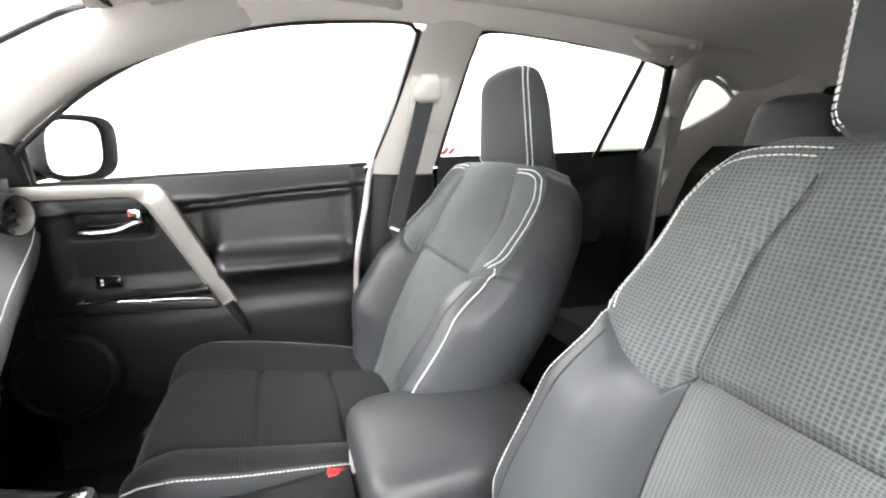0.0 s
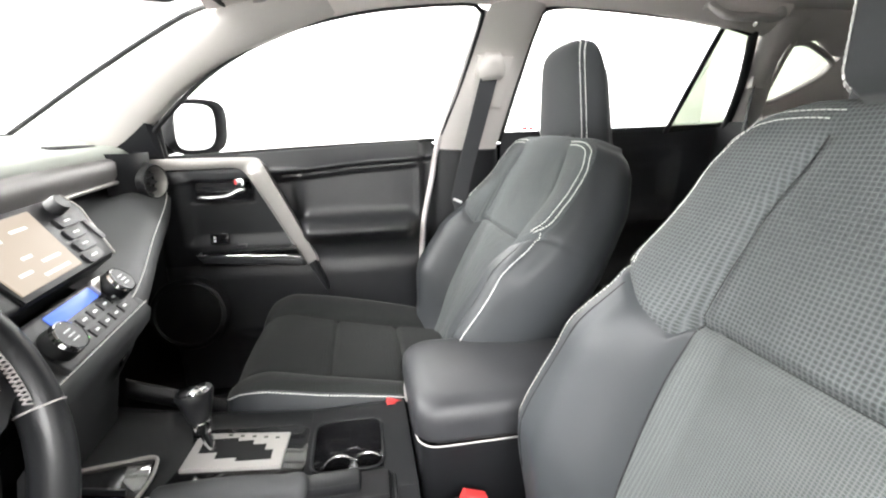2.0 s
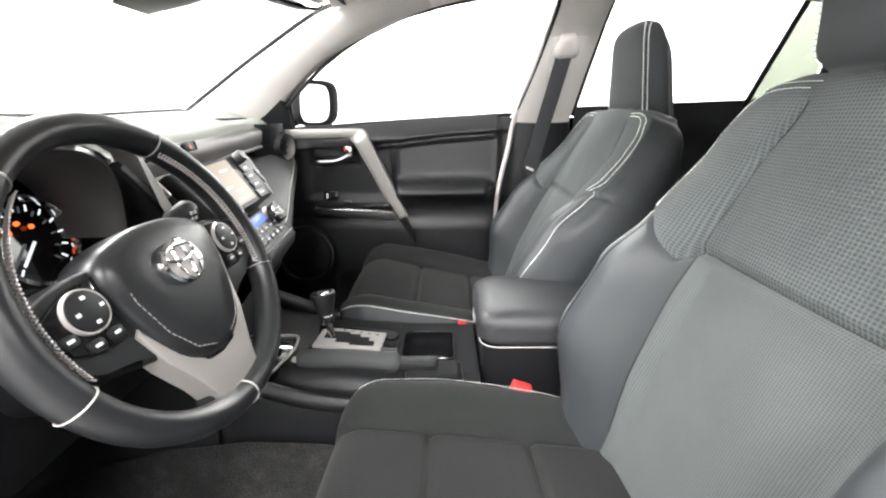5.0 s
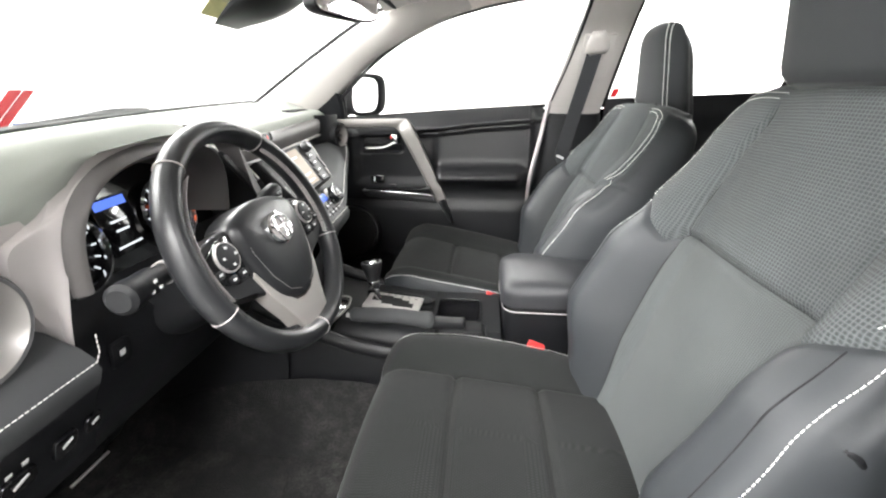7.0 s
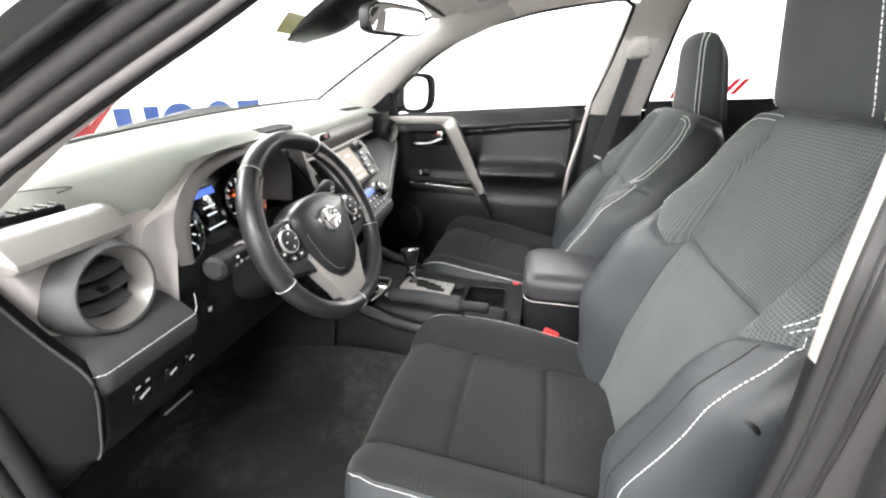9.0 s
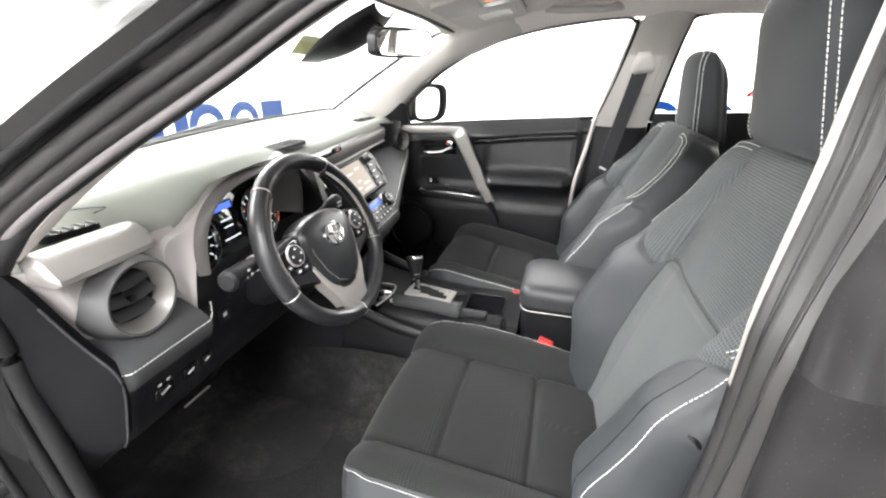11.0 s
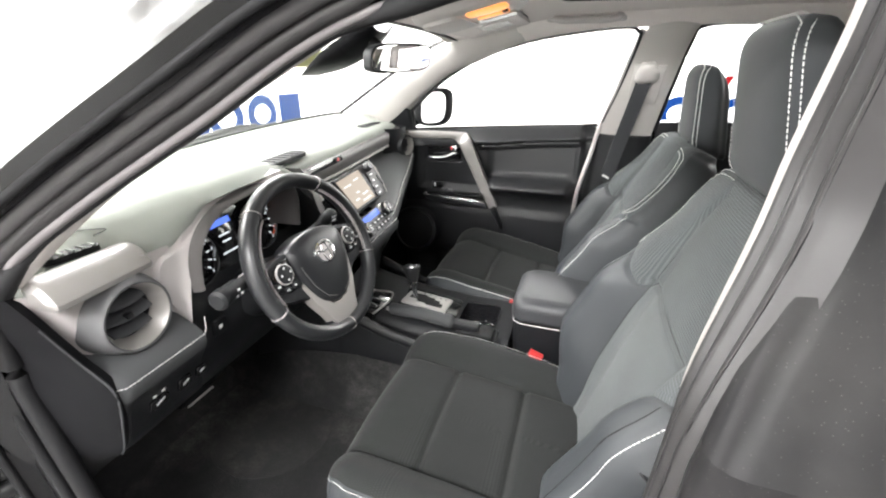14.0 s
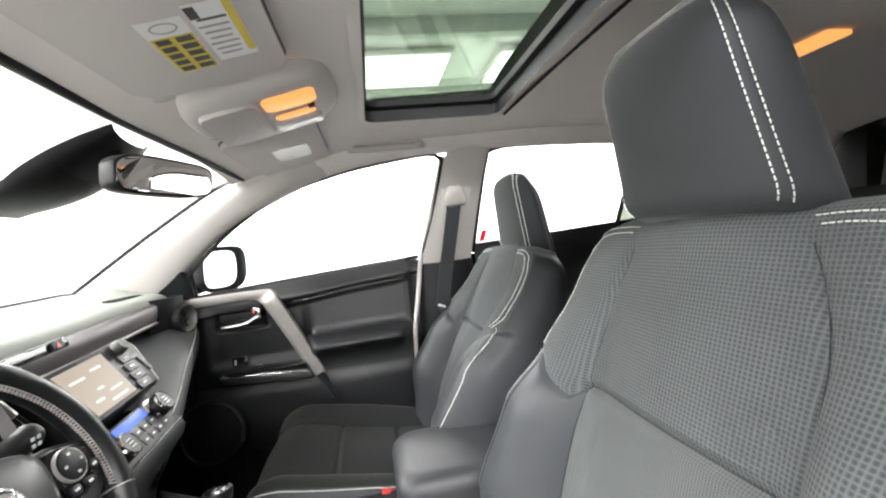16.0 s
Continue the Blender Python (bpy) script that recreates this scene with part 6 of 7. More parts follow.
for rx, ry, dy in ((0.0085, 0.020, -0.001), (0.021, 0.0085, 0.0095)):
    tube("badge_bar", [HF @ Vector((rx * math.cos(a), 0.014 + dy + ry * math.sin(a), 0.0245)) for a in [2 * math.pi * k / 28 for k in range(28)]], 0.0019, M_CHROME, badge, "chrome oval", sides=8, closed=True)
for s in (-1, 1):
    pod = part("spoke", plate_bm([(s * 0.055, 0.045), (s * 0.10, 0.043), (s * 0.152, 0.03), (s * 0.152, -0.02), (s * 0.115, -0.03), (s * 0.085, -0.05), (s * 0.05, -0.06)], -0.028, 0.002, 0.006, 3, m=HF), M_WHEEL, wheel, "black side spoke")
    part("control_pod", plate_bm([(s * 0.078, 0.038), (s * 0.105, 0.036), (s * 0.135, 0.022), (s * 0.13, -0.012), (s * 0.105, -0.022), (s * 0.082, -0.022)], 0.0, 0.006, 0.002, 2, m=HF), M_GLOSS, pod, "glossy black control pod")
    lathe("rocker", [(0.0, 0.0125), (0.010, 0.0125), (0.0165, 0.011), (0.018, 0.006)], M_PLASTIC, pod, "round rocker button", n=28, m=HF @ Matrix.Translation((s * 0.103, 0.014, 0)))
    lathe("rocker_rim", [(0.0175, 0.0095), (0.0188, 0.010), (0.0195, 0.006)], M_SATIN_DARK, pod, n=28, m=HF @ Matrix.Translation((s * 0.103, 0.014, 0)))
    for bx, by in ((0.092, -0.012), (0.112, -0.013), (0.128, 0.0)):
        part("button", plate_bm(rounded(0.014, 0.01, 0.003), 0.004, 0.009, 0.001, m=HF @ Matrix.Translation((s * bx, by, 0))), M_PLASTIC, pod, "small button")
        part("print", box_bm(0.006, 0.0025, 0.0005, 0, m=HF @ Matrix.Translation((s * bx, by, 0.0093))), M_PRINT, pod, smooth=False)
    for bx, by in ((0.103, 0.025), (0.103, 0.003), (0.092, 0.014), (0.114, 0.014)):
        part("print", box_bm(0.004, 0.003, 0.0005, 0, m=HF @ Matrix.Translation((s * bx, by, 0.0126))), M_PRINT, pod, smooth=False)
part("lower_spoke", plate_bm([(-0.070, -0.020), (-0.077, -0.026), (-0.064, -0.065), (-0.046, -0.10), (-0.034, -0.138), (0.034, -0.138), (0.046, -0.10), (0.064, -0.065), (0.077, -0.026), (0.070, -0.020), (0.053, -0.064), (0.024, -0.090), (0.0, -0.094), (-0.024, -0.090), (-0.053, -0.064)], -0.02, 0.005, 0.003, 2, m=HF), M_SATIN, wheel, "satin silver lower spoke")
part("lower_bridge", plate_bm([(-0.04, -0.115), (0.04, -0.115), (0.05, -0.148), (-0.05, -0.148)], -0.022, -0.002, 0.003, 2, m=HF), M_PLASTIC, wheel, "dark lower bridge")
tube("column", [HF @ Vector((0, -0.01, -0.02)), HF @ Vector((0, -0.015, -0.09)), HF @ Vector((0, -0.02, -0.20))], [0.055, 0.062, 0.07], M_PLASTIC, wheel, "black plastic column shroud", sides=24, flat=0.85)
stalk = thing("light_stalk", "black light and indicator stalk with white symbols", "control stalk")
tube("arm", spline([(-0.395, -0.42, 1.035), (-0.385, -0.48, 1.037), (-0.378, -0.515, 1.04)], 10), [0.012] * 4 + [0.0125] * 6, M_PLASTIC, stalk, sides=14)
tube("grip", spline([(-0.378, -0.512, 1.04), (-0.372, -0.54, 1.042), (-0.366, -0.57, 1.043)], 10), [0.0155] * 6 + [0.017] * 3 + [0.012], M_PLASTIC, stalk, "ridged end", sides=18)
tube("collar", [(-0.386, -0.478, 1.037), (-0.3845, -0.486, 1.0372)], 0.0145, M_SATIN_DARK, stalk, sides=16)
for k, (dy, dz) in enumerate(((-0.528, 0.006), (-0.534, -0.004), (-0.522, -0.003), (-0.541, 0.004))):
    part("symbol", box_bm(0.001, 0.0045, 0.0035, 0, m=pose(-0.3585, dy, 1.041 + dz)), M_PRINT, stalk, smooth=False)
stalk2 = thing("wiper_stalk", "black wiper stalk with white symbols", "control stalk")
tube("arm", spline([(-0.395, -0.30, 1.045), (-0.388, -0.24, 1.06), (-0.382, -0.19, 1.075)], 12), [0.011] * 7 + [0.015] * 4 + [0.011], M_PLASTIC, stalk2, sides=14)
for k in range(4):
    part("symbol", box_bm(0.001, 0.005, 0.004, 0, m=pose(-0.3655, -0.218 + 0.009 * (k % 2), 1.066 + 0.008 * (k // 2))), M_PRINT, stalk2, smooth=False)

# ---- centre console ----
YC = 0.035
cons = thing("centre_console", "black plastic centre console with satin shift gate", "centre console")
rows = []
for x, zt, hw in ((-0.52, 0.80, 0.12), (-0.44, 0.775, 0.125), (-0.38, 0.757, 0.13), (-0.30, 0.742, 0.13), (-0.20, 0.733, 0.13), (-0.128, 0.728, 0.13)):
    rows.append([Vector((x, YC + y, z)) for y, z in ((-hw - 0.02, 0.42), (-hw - 0.005, zt - 0.10), (-hw, zt - 0.03), (-hw + 0.012, zt - 0.006), (-hw + 0.03, zt), (0, zt + 0.003), (hw - 0.03, zt), (hw - 0.012, zt - 0.006), (hw, zt - 0.03), (hw + 0.005, zt - 0.10), (hw + 0.02, 0.42))])
loft("body", rows, M_PLASTIC, cons, "black grained console body", sharp=60)
# cup holder deck with its well
cup = (-0.118, -0.012, -0.022, 0.092)
xs2 = sorted({-0.128, cup[0], -0.07, cup[1], 0.035})
ys2 = sorted({YC - 0.13, YC - 0.10, cup[2], cup[3], YC + 0.10, YC + 0.13})
rows = [[Vector((x, y, 0.728 if abs(y - YC) < 0.12 else 0.715)) for y in ys2] for x in xs2]
loft("cup_deck", rows, M_PLASTIC, cons, "black console deck", pick=lambda i, j: not (cup[0] <= xs2[i] < cup[1] and cup[2] <= ys2[j] < cup[3]), smooth=False)
for s in (-1, 1):
    loft("deck_side", [[Vector((x, YC + s * 0.13, 0.715)), Vector((x, YC + s * 0.15, 0.42))] for x in (-0.128, 0.04)], M_PLASTIC, cons)
cm = Matrix.Translation(((cup[0] + cup[1]) / 2, (cup[2] + cup[3]) / 2, 0))
cw, ch = cup[1] - cup[0], cup[3] - cup[2]
well = loft("cup_well", [[cm @ Vector((x * g, y * g, z)) for x, y in rounded(cw, ch, 0.02)] for g, z in ((1.04, 0.729), (1.0, 0.731), (0.96, 0.725), (0.92, 0.66), (0.85, 0.645), (0.02, 0.645))], M_GLOSS, cons, "glossy black cup well", closed=True, sharp=60)
tube("well_rim", [cm @ Vector((x * 1.03, y * 1.03, 0.7305)) for x, y in rounded(cw, ch, 0.02)], 0.0022, M_PLASTIC, cons, "black cup rim", closed=True)
for dx in (-0.02, 0.028):
    tube("cup_ring", [cm @ Vector((dx + 0.03 * math.cos(a), 0.006 + 0.042 * math.sin(a), 0.668)) for a in [2 * math.pi * k / 28 for k in range(28)]], 0.003, M_CHROME, well, "bright cup ring", closed=True)
# shift gate
GF = frame_of((-0.228, 0.033, 0.7405), (1, 0, -0.07), (0, 1, 0))
gate = part("shift_gate", plate_bm([(-0.072, -0.034), (0.066, -0.04), (0.07, 0.034), (-0.055, 0.042), (-0.068, 0.03)], -0.006, 0.006, 0.002, 2, m=GF), M_GATE, cons, "satin silver shift gate plate")
part("gate_slot", plate_bm([(-0.056, -0.004), (-0.03, -0.004), (-0.03, -0.018), (0.0, -0.018), (0.0, -0.026), (0.05, -0.026), (0.05, -0.006), (0.038, -0.006), (0.038, 0.008), (0.018, 0.008), (0.018, 0.018), (-0.006, 0.018), (-0.006, 0.026), (-0.056, 0.026)], 0.004, 0.0066, 0, m=GF), M_RUBBER, gate, "black zigzag shift slot")
for k in range(5):
    part("gate_mark", box_bm(0.006, 0.004, 0.0006, 0, m=GF @ Matrix.Translation((-0.02 + 0.018 * k, 0.033 - 0.003 * k, 0.0064))), M_DARKPRINT, gate, smooth=False)
lever = thing("gear_lever", "black and chrome gear lever in the console gate", "gear lever")
tube("shaft", [(-0.266, 0.038, 0.735), (-0.272, 0.042, 0.762), (-0.279, 0.046, 0.786)], 0.0075, M_CHROME, lever, "chrome shaft")
KN = frame_of((-0.279, 0.047, 0.781), (1, 0, 0.1), (0, 1, -0.08)) @ Matrix.Diagonal((1.16, 1.16, 1.0, 1.0))
lathe("collar", [(0.009, -0.006), (0.0125, -0.004), (0.0125, 0.012), (0.011, 0.014)], M_CHROME, lever, "chrome collar", n=24, m=KN)
lathe("knob", [(0.0105, 0.012), (0.0135, 0.018), (0.0165, 0.03), (0.021, 0.05), (0.0225, 0.056), (0.0215, 0.062), (0.012, 0.0635), (0.0, 0.064)], M_WHEEL, lever, "black leather knob", n=28, m=KN)
lathe("cap", [(0.0175, 0.0625), (0.0165, 0.0655), (0.008, 0.0672), (0.0, 0.0675)], M_CHROME, lever, "chrome cap", n=28, m=KN)
part("gate_surround", plate_bm(rounded(0.2, 0.115, 0.02), -0.004, 0.003, 0.002, m=GF @ Matrix.Translation((0.0, 0.002, -0.004))), M_GLOSS, cons, "dark surround")
# parking brake
brake = thing("parking_brake", "black parking brake lever beside the shift gate", "parking brake")
tube("grip", spline([(-0.312, -0.052, 0.748), (-0.28, -0.054, 0.752), (-0.21, -0.061, 0.757), (-0.14, -0.070, 0.756), (-0.115, -0.070, 0.754)], 22), [0.010, 0.0145] + [0.0165] * 14 + [0.018, 0.0185, 0.018, 0.016, 0.013, 0.01], M_DASHPAD, brake, "black grained grip", sides=18, flat=1.1)
tube("release_button", [(-0.322, -0.051, 0.7475), (-0.310, -0.052, 0.748)], 0.0065, M_SATIN_DARK, brake, "release button")
part("arm", box_bm(0.09, 0.03, 0.022, 0.006, m=pose(-0.09, -0.066, 0.748)), M_PLASTIC, brake)
part("boot", box_bm(0.10, 0.05, 0.018, 0.007, m=pose(-0.055, -0.066, 0.735)), M_RUBBER, brake, "folded black boot")
tube("slot_rim", [Vector((-0.055 + x, -0.066 + y, 0.731)) for x, y in rounded(0.115, 0.062, 0.012)], 0.002, M_PLASTIC, cons, "black brake slot rim", closed=True)
# storage pocket in front, switches
TF = frame_of((-0.375, -0.03, 0.762), (1, 0, -0.22), (0, 1, 0))
part("front_tray", plate_bm([(-0.06, -0.075), (0.036, -0.075), (0.048, -0.005), (0.038, 0.052), (-0.04, 0.022)], -0.02, 0.003, 0.004, m=TF), M_GLOSS, cons, "dark glossy tray")
tube("tray_edge", spline([TF @ Vector(q) for q in ((-0.04, 0.024, 0.003), (0.0, 0.04, 0.004), (0.036, 0.053, 0.004), (0.046, 0.03, 0.004), (0.047, -0.006, 0.004), (0.036, -0.076, 0.004))], 30), 0.0026, M_SATIN, cons, "bright tray edge")
for q in (-0.045, -0.015):
    part("tray_rib", box_bm(0.07, 0.004, 0.012, 0.001, m=TF @ Matrix.Translation((-0.005, q, 0.006))), M_PLASTIC, cons)
for s, yy in ((-1, YC - 0.155), (1, YC + 0.155)):
    loft("side_panel", [[Vector((x, yy + s * 0.01 * (1 - f) - s * 0.035 * f, 0.45 + f * 0.5)) for x in (-0.75, -0.55, -0.47 + 0.05 * f)] for f in (0, 0.3, 0.6, 1.0)], M_PLASTIC, cons, "black console side")
    loft("tunnel_carpet", [[Vector((x, yy + s * (0.006 + 0.055 * (1 - smooth01(f)) ** 2), 0.42 + (zt - 0.42) * f)) for x, zt in ((-1.0, 0.44), (-0.86, 0.475), (-0.80, 0.515), (-0.68, 0.566), (-0.55, 0.603), (-0.40, 0.622), (-0.28, 0.620), (-0.1, 0.60))] for f in (0, 0.15, 0.3, 0.5, 0.7, 0.9, 1.0)], M_CARPET, cons, "charcoal carpet along the tunnel side", sharp=80)
    tube("side_rail", spline([(-0.50, yy, 0.80), (-0.40, yy + s * 0.005, 0.755), (-0.28, yy + s * 0.004, 0.712), (-0.15, yy, 0.69)], 20), 0.012, M_PLASTIC, cons, "raised side edge", flat=1.4)
loft("stack_face", [[Vector((-0.44 + dx, y, z)) for y in (-0.10, -0.03, 0.05, 0.14)] for dx, z in ((0.02, 0.9), (-0.02, 0.86), (-0.05, 0.82), (-0.03, 0.785))], M_PLASTIC, cons, "black lower stack face")
# armrest box
arm = thing("armrest_box", "black padded centre armrest storage box", "armrest")
rows = []
for k in range(15):
    v = k / 14
    z = 0.777 + 0.066 * v
    e = 0.0
    if v > 0.55:
        e = 0.028 * (1 - math.sqrt(max(0, 1 - ((v - 0.55) / 0.45) ** 2)))
    if v < 0.15:
        e = 0.008 * (1 - v / 0.15)
    rows.append([Vector((0.185 + x, 0.052 + y, z + 0.004 * math.cos(x * 9))) for x, y in rounded(0.305 - 2 * e, 0.225 - 2 * e, 0.038)])
lid = loft("lid", rows, M_ARMREST, arm, "black padded lid", closed=True, caps=True, sharp=80)
rows = []
for z, g, fx in ((0.774, 0.0, 0.0), (0.72, 0.004, 0.0), (0.60, 0.0, 0.01), (0.42, -0.01, 0.02)):
    rows.append([Vector((0.188 + x + (fx if x < 0 else 0), 0.052 + y, z)) for x, y in rounded(0.295, 0.205 - 2 * g, 0.02)])
loft("bin", rows, M_PLASTIC, arm, "black plastic bin", closed=True, sharp=60)
tube("lid_edge", [Vector((0.187 + x, 0.052 + y, 0.7765)) for x, y in rounded(0.299, 0.214, 0.03)], 0.0014, M_SATIN_DARK, arm, "pale lid seam", closed=True)
part("latch", box_bm(0.006, 0.03, 0.022, 0.002, m=pose(0.036, 0.10, 0.77)), M_SATIN_DARK, arm, "small grey latch")


# ---- passenger door ----
door = thing("door_1", "black padded front passenger car door, closed, with satin grip trim", "car door", kind="structure")


def inset(x, z, x0, x1, z0, z1, r):
    """1 inside a rounded field, 0 outside."""
    dx = max(x0 - x, x - x1, -9)
    dz = max(z0 - z, z - z1, -9)
    d = max(dx, dz) if max(dx, dz) < 0 or min(dx, dz) < 0 else math.hypot(dx, dz)
    return 1 - smooth01((d + r) / (2 * r))


def sill_z(x):
    return 1.136 + 0.053 * (x + 0.55) / 0.75


def door_y(x, z):
    """The door skin's distance from the car's middle line."""
    zs = sill_z(x)
    y = 0.708
    crease = zs - 0.050 - 0.012 * smooth01((0.0 - x) / 0.3)
    if z > crease:
        y = 0.700 + 0.034 * ((z - crease) / (zs - crease)) ** 1.3
    y += 0.009 * bell(z - crease, 0.006) * smooth01((x + 0.34) / 0.03)
    y += 0.016 * inset(x, z, -0.285 - 0.25 * (z - 1.12), 0.146, 0.968, crease - 0.014, 0.010)
    arm_z = 0.935 + 0.02 * (x + 0.2)
    y -= 0.045 * bell(z - arm_z, 0.032) * inset(x, z, -0.196, 0.125, 0.8, 1.0, 0.02)
    y += 0.03 * inset(x, z, -0.48, -0.33, 1.028, 1.078, 0.008)
    y += 0.014 * inset(x, z, -0.50, -0.2, 0.915, 1.10, 0.02)
    y -= 0.007 * smooth01((0.86 - z) / 0.06) * smooth01((z - 0.5) / 0.1) * inset(x, z, -0.56, 0.15, 0.45, 0.86, 0.04)
    y += 0.03 * inset(x, z, -0.40, 0.08, 0.52, 0.62, 0.03)
    if x > 0.145:
        y += 0.03 * smooth01((x - 0.145) / 0.02)
    y += 0.04 * smooth01((-0.56 - x) / 0.05)
    return y


nx, nz = 96, 140
rows = []
for k in range(nz):
    f = k / (nz - 1)
    row = []
    for j in range(nx):
        x = -0.62 + 0.815 * j / (nx - 1)
        z = 0.45 + (sill_z(x) - 0.45) * f
        row.append(Vector((x, door_y(x, z), z)))
    rows.append(row)
rows.append([Vector((p.x, p.y + 0.004, p.z + 0.006)) for p in rows[-1]])
rows.append([Vector((p.x, 0.765, p.z + 0.004)) for p in rows[-1]])


def door_zone(i, j):
    x = -0.62 + 0.815 * (j + 0.5) / (nx - 1)
    z = 0.45 + (sill_z(x) - 0.45) * (i + 0.5) / (nz - 1)
    if x < -0.19 and z > 0.845 and x < -0.33 + 0.55 * (1.11 - z):
        return "front"
    return "pad"


panel = loft("panel", rows, M_DOORPAD, door, "black padded door skin", sharp=80, pick=lambda i, j: door_zone(i, j) == "pad")
loft("front_panel", rows, M_PLASTIC, door, "black plastic front panel", sharp=80, pick=lambda i, j: door_zone(i, j) == "front")
DF = frame_of((0, 0.712, 0), (1, 0, 0), (0, 0, 1))  # its z points into the cabin
grip = spline([(-0.62, 1.142, 0), (-0.45, 1.146, 0), (-0.33, 1.147, 0), (-0.305, 1.145, 0), (-0.288, 1.132, 0), (-0.268, 1.095, 0), (-0.155, 0.85, 0)], 30)
grip_in = spline([(-0.62, 1.112, 0), (-0.45, 1.116, 0), (-0.365, 1.118, 0), (-0.338, 1.105, 0), (-0.315, 1.07, 0), (-0.195, 0.838, 0)], 30)
rows = []
for k, (a, b) in enumerate(zip(grip, grip_in)):
    lift = 0.009 + 0.016 * smooth01((k - 14) / 10)
    pa, pb = DF @ Vector((a.x, a.y, 0)), DF @ Vector((b.x, b.y, 0))
    inn = Vector((0, -1, 0))
    rows.append([pa + inn * -0.005, pa + inn * lift * 0.93, pa.lerp(pb, 0.06) + inn * lift, pa.lerp(pb, 0.5) + inn * (lift + 0.0015), pa.lerp(pb, 0.78) + inn * lift * 0.98, pa.lerp(pb, 0.97) + inn * lift * 0.6, pb + inn * -0.005])
loft("grip_trim", rows, M_ENDBAR, door, "satin silver grip trim", closed=True, caps=True, sharp=25)
tube("grip_foot", spline([(-0.175, 0.69, 0.85), (-0.15, 0.688, 0.80), (-0.135, 0.69, 0.76)], 10), [0.022, 0.021, 0.02, 0.019, 0.018, 0.017, 0.015, 0.013, 0.011, 0.008], M_DOORPAD, door, flat=0.6)
hd = part("handle_cup", plate_bm(rounded(0.15, 0.056, 0.012), -0.035, -0.028, 0, m=DF @ Matrix.Translation((-0.408, 1.053, 0))), M_GLOSS, door, "dark handle recess")
tube("door_handle", spline([(-0.468, 0.708, 1.040), (-0.43, 0.70, 1.040), (-0.39, 0.70, 1.044), (-0.362, 0.708, 1.056), (-0.345, 0.718, 1.062)], 20), [0.006, 0.009] + [0.0105] * 12 + [0.011, 0.0125, 0.014, 0.014, 0.013, 0.01], M_CHROME, door, "chrome inner door handle", flat=0.7)
part("lock_button", box_bm(0.024, 0.014, 0.026, 0.004, m=pose(-0.352, 0.708, 1.078)), M_CHROME, door, "chrome lock lever")
part("lock_mark", box_bm(0.006, 0.003, 0.014, 0.001, m=pose(-0.362, 0.7005, 1.082)), M_RED, door, "red lock mark")
led = part("switch_ledge", plate_bm([(-0.478, 0.885), (-0.205, 0.868), (-0.192, 0.842), (-0.46, 0.862)], -0.01, 0.045, 0.006, 3, m=DF), M_DOORPAD, door, "black switch ledge")
part("ledge_top", plate_bm([(-0.475, 0.005), (-0.215, 0.005), (-0.215, 0.055), (-0.46, 0.05)], 0, 0.004, 0.001, m=Matrix(((1, 0, 0, 0), (0, -1, 0, 0.712), (0.055, 0, 1, 0.909), (0, 0, 0, 1)))), M_GLOSS, led)
tube("ledge_edge", spline([(-0.475, 0.664, 0.888), (-0.33, 0.664, 0.881), (-0.215, 0.664, 0.872), (-0.197, 0.668, 0.845)], 20), 0.0022, M_CHROME, led, "bright ledge line")
part("window_switch", box_bm(0.022, 0.012, 0.008, 0.002, m=pose(-0.36, 0.685, 0.905)), M_PLASTIC, led, "window switch")
for dz in (0.0, 0.009):
    part("lock_symbol", box_bm(0.005, 0.001, 0.005, 0, m=pose(-0.432, 0.6945, 0.920 + dz)), M_PRINT, led, smooth=False)
part("lock_plate", box_bm(0.05, 0.006, 0.03, 0.002, m=pose(-0.42, 0.698, 0.925)), M_GLOSS, led)
sp_m = frame_of((-0.52, 0.675, 0.715), (1, 0, 0), (0, 0.18, 1))
spk = lathe("speaker_grille", [(0.0, 0.006), (0.07, 0.004), (0.085, 0.003), (0.09, 0.010), (0.1, 0.008), (0.108, -0.012)], M_PLASTIC, door, "round black speaker grille", n=48, m=sp_m)
tube("sill_strip", spline([(-0.60, 0.748, 1.141), (-0.2, 0.75, 1.169), (0.2, 0.748, 1.193)], 20), 0.006, M_RUBBER, door, "black window wiper strip")
# mirror corner and outside mirror
mc = [(-0.80, 1.15), (-0.538, 1.145), (-0.536, 1.215), (-0.545, 1.268), (-0.60, 1.255)]
loft("mirror_corner", [on_side(mc, 1, 0.02), on_side(mc, 1, -0.012), [p.lerp(sum(on_side(mc, 1, -0.018), Vector()) / 5, 0.12) for p in on_side(mc, 1, -0.018)]], M_PLASTIC, door, "black mirror corner cover", closed=True, caps=True, smooth=False)
tube("corner_post", on_side([(-0.541, 1.15), (-0.537, 1.20), (-0.528, 1.255)], 1, 0.0), 0.007, M_RUBBER, door, "black window post")
mir = thing("door_mirror", "black outside mirror with reflecting white wall", "door mirror")
MM = frame_of((-0.482, 0.842, 1.228), (0.53, 0.848, 0.0), (0, 0, 1)) @ Matrix.Scale(0.78, 4)


def egg(w, h, n=40, e=0.62):
    out = []
    for k in range(n):
        a = 2 * math.pi * k / n
        c, s = math.cos(a), math.sin(a)
        out.append((w * math.copysign(abs(c) ** e, c) + 0.012 * s * w / 0.1, h * math.copysign(abs(s) ** e, s)))
    return out


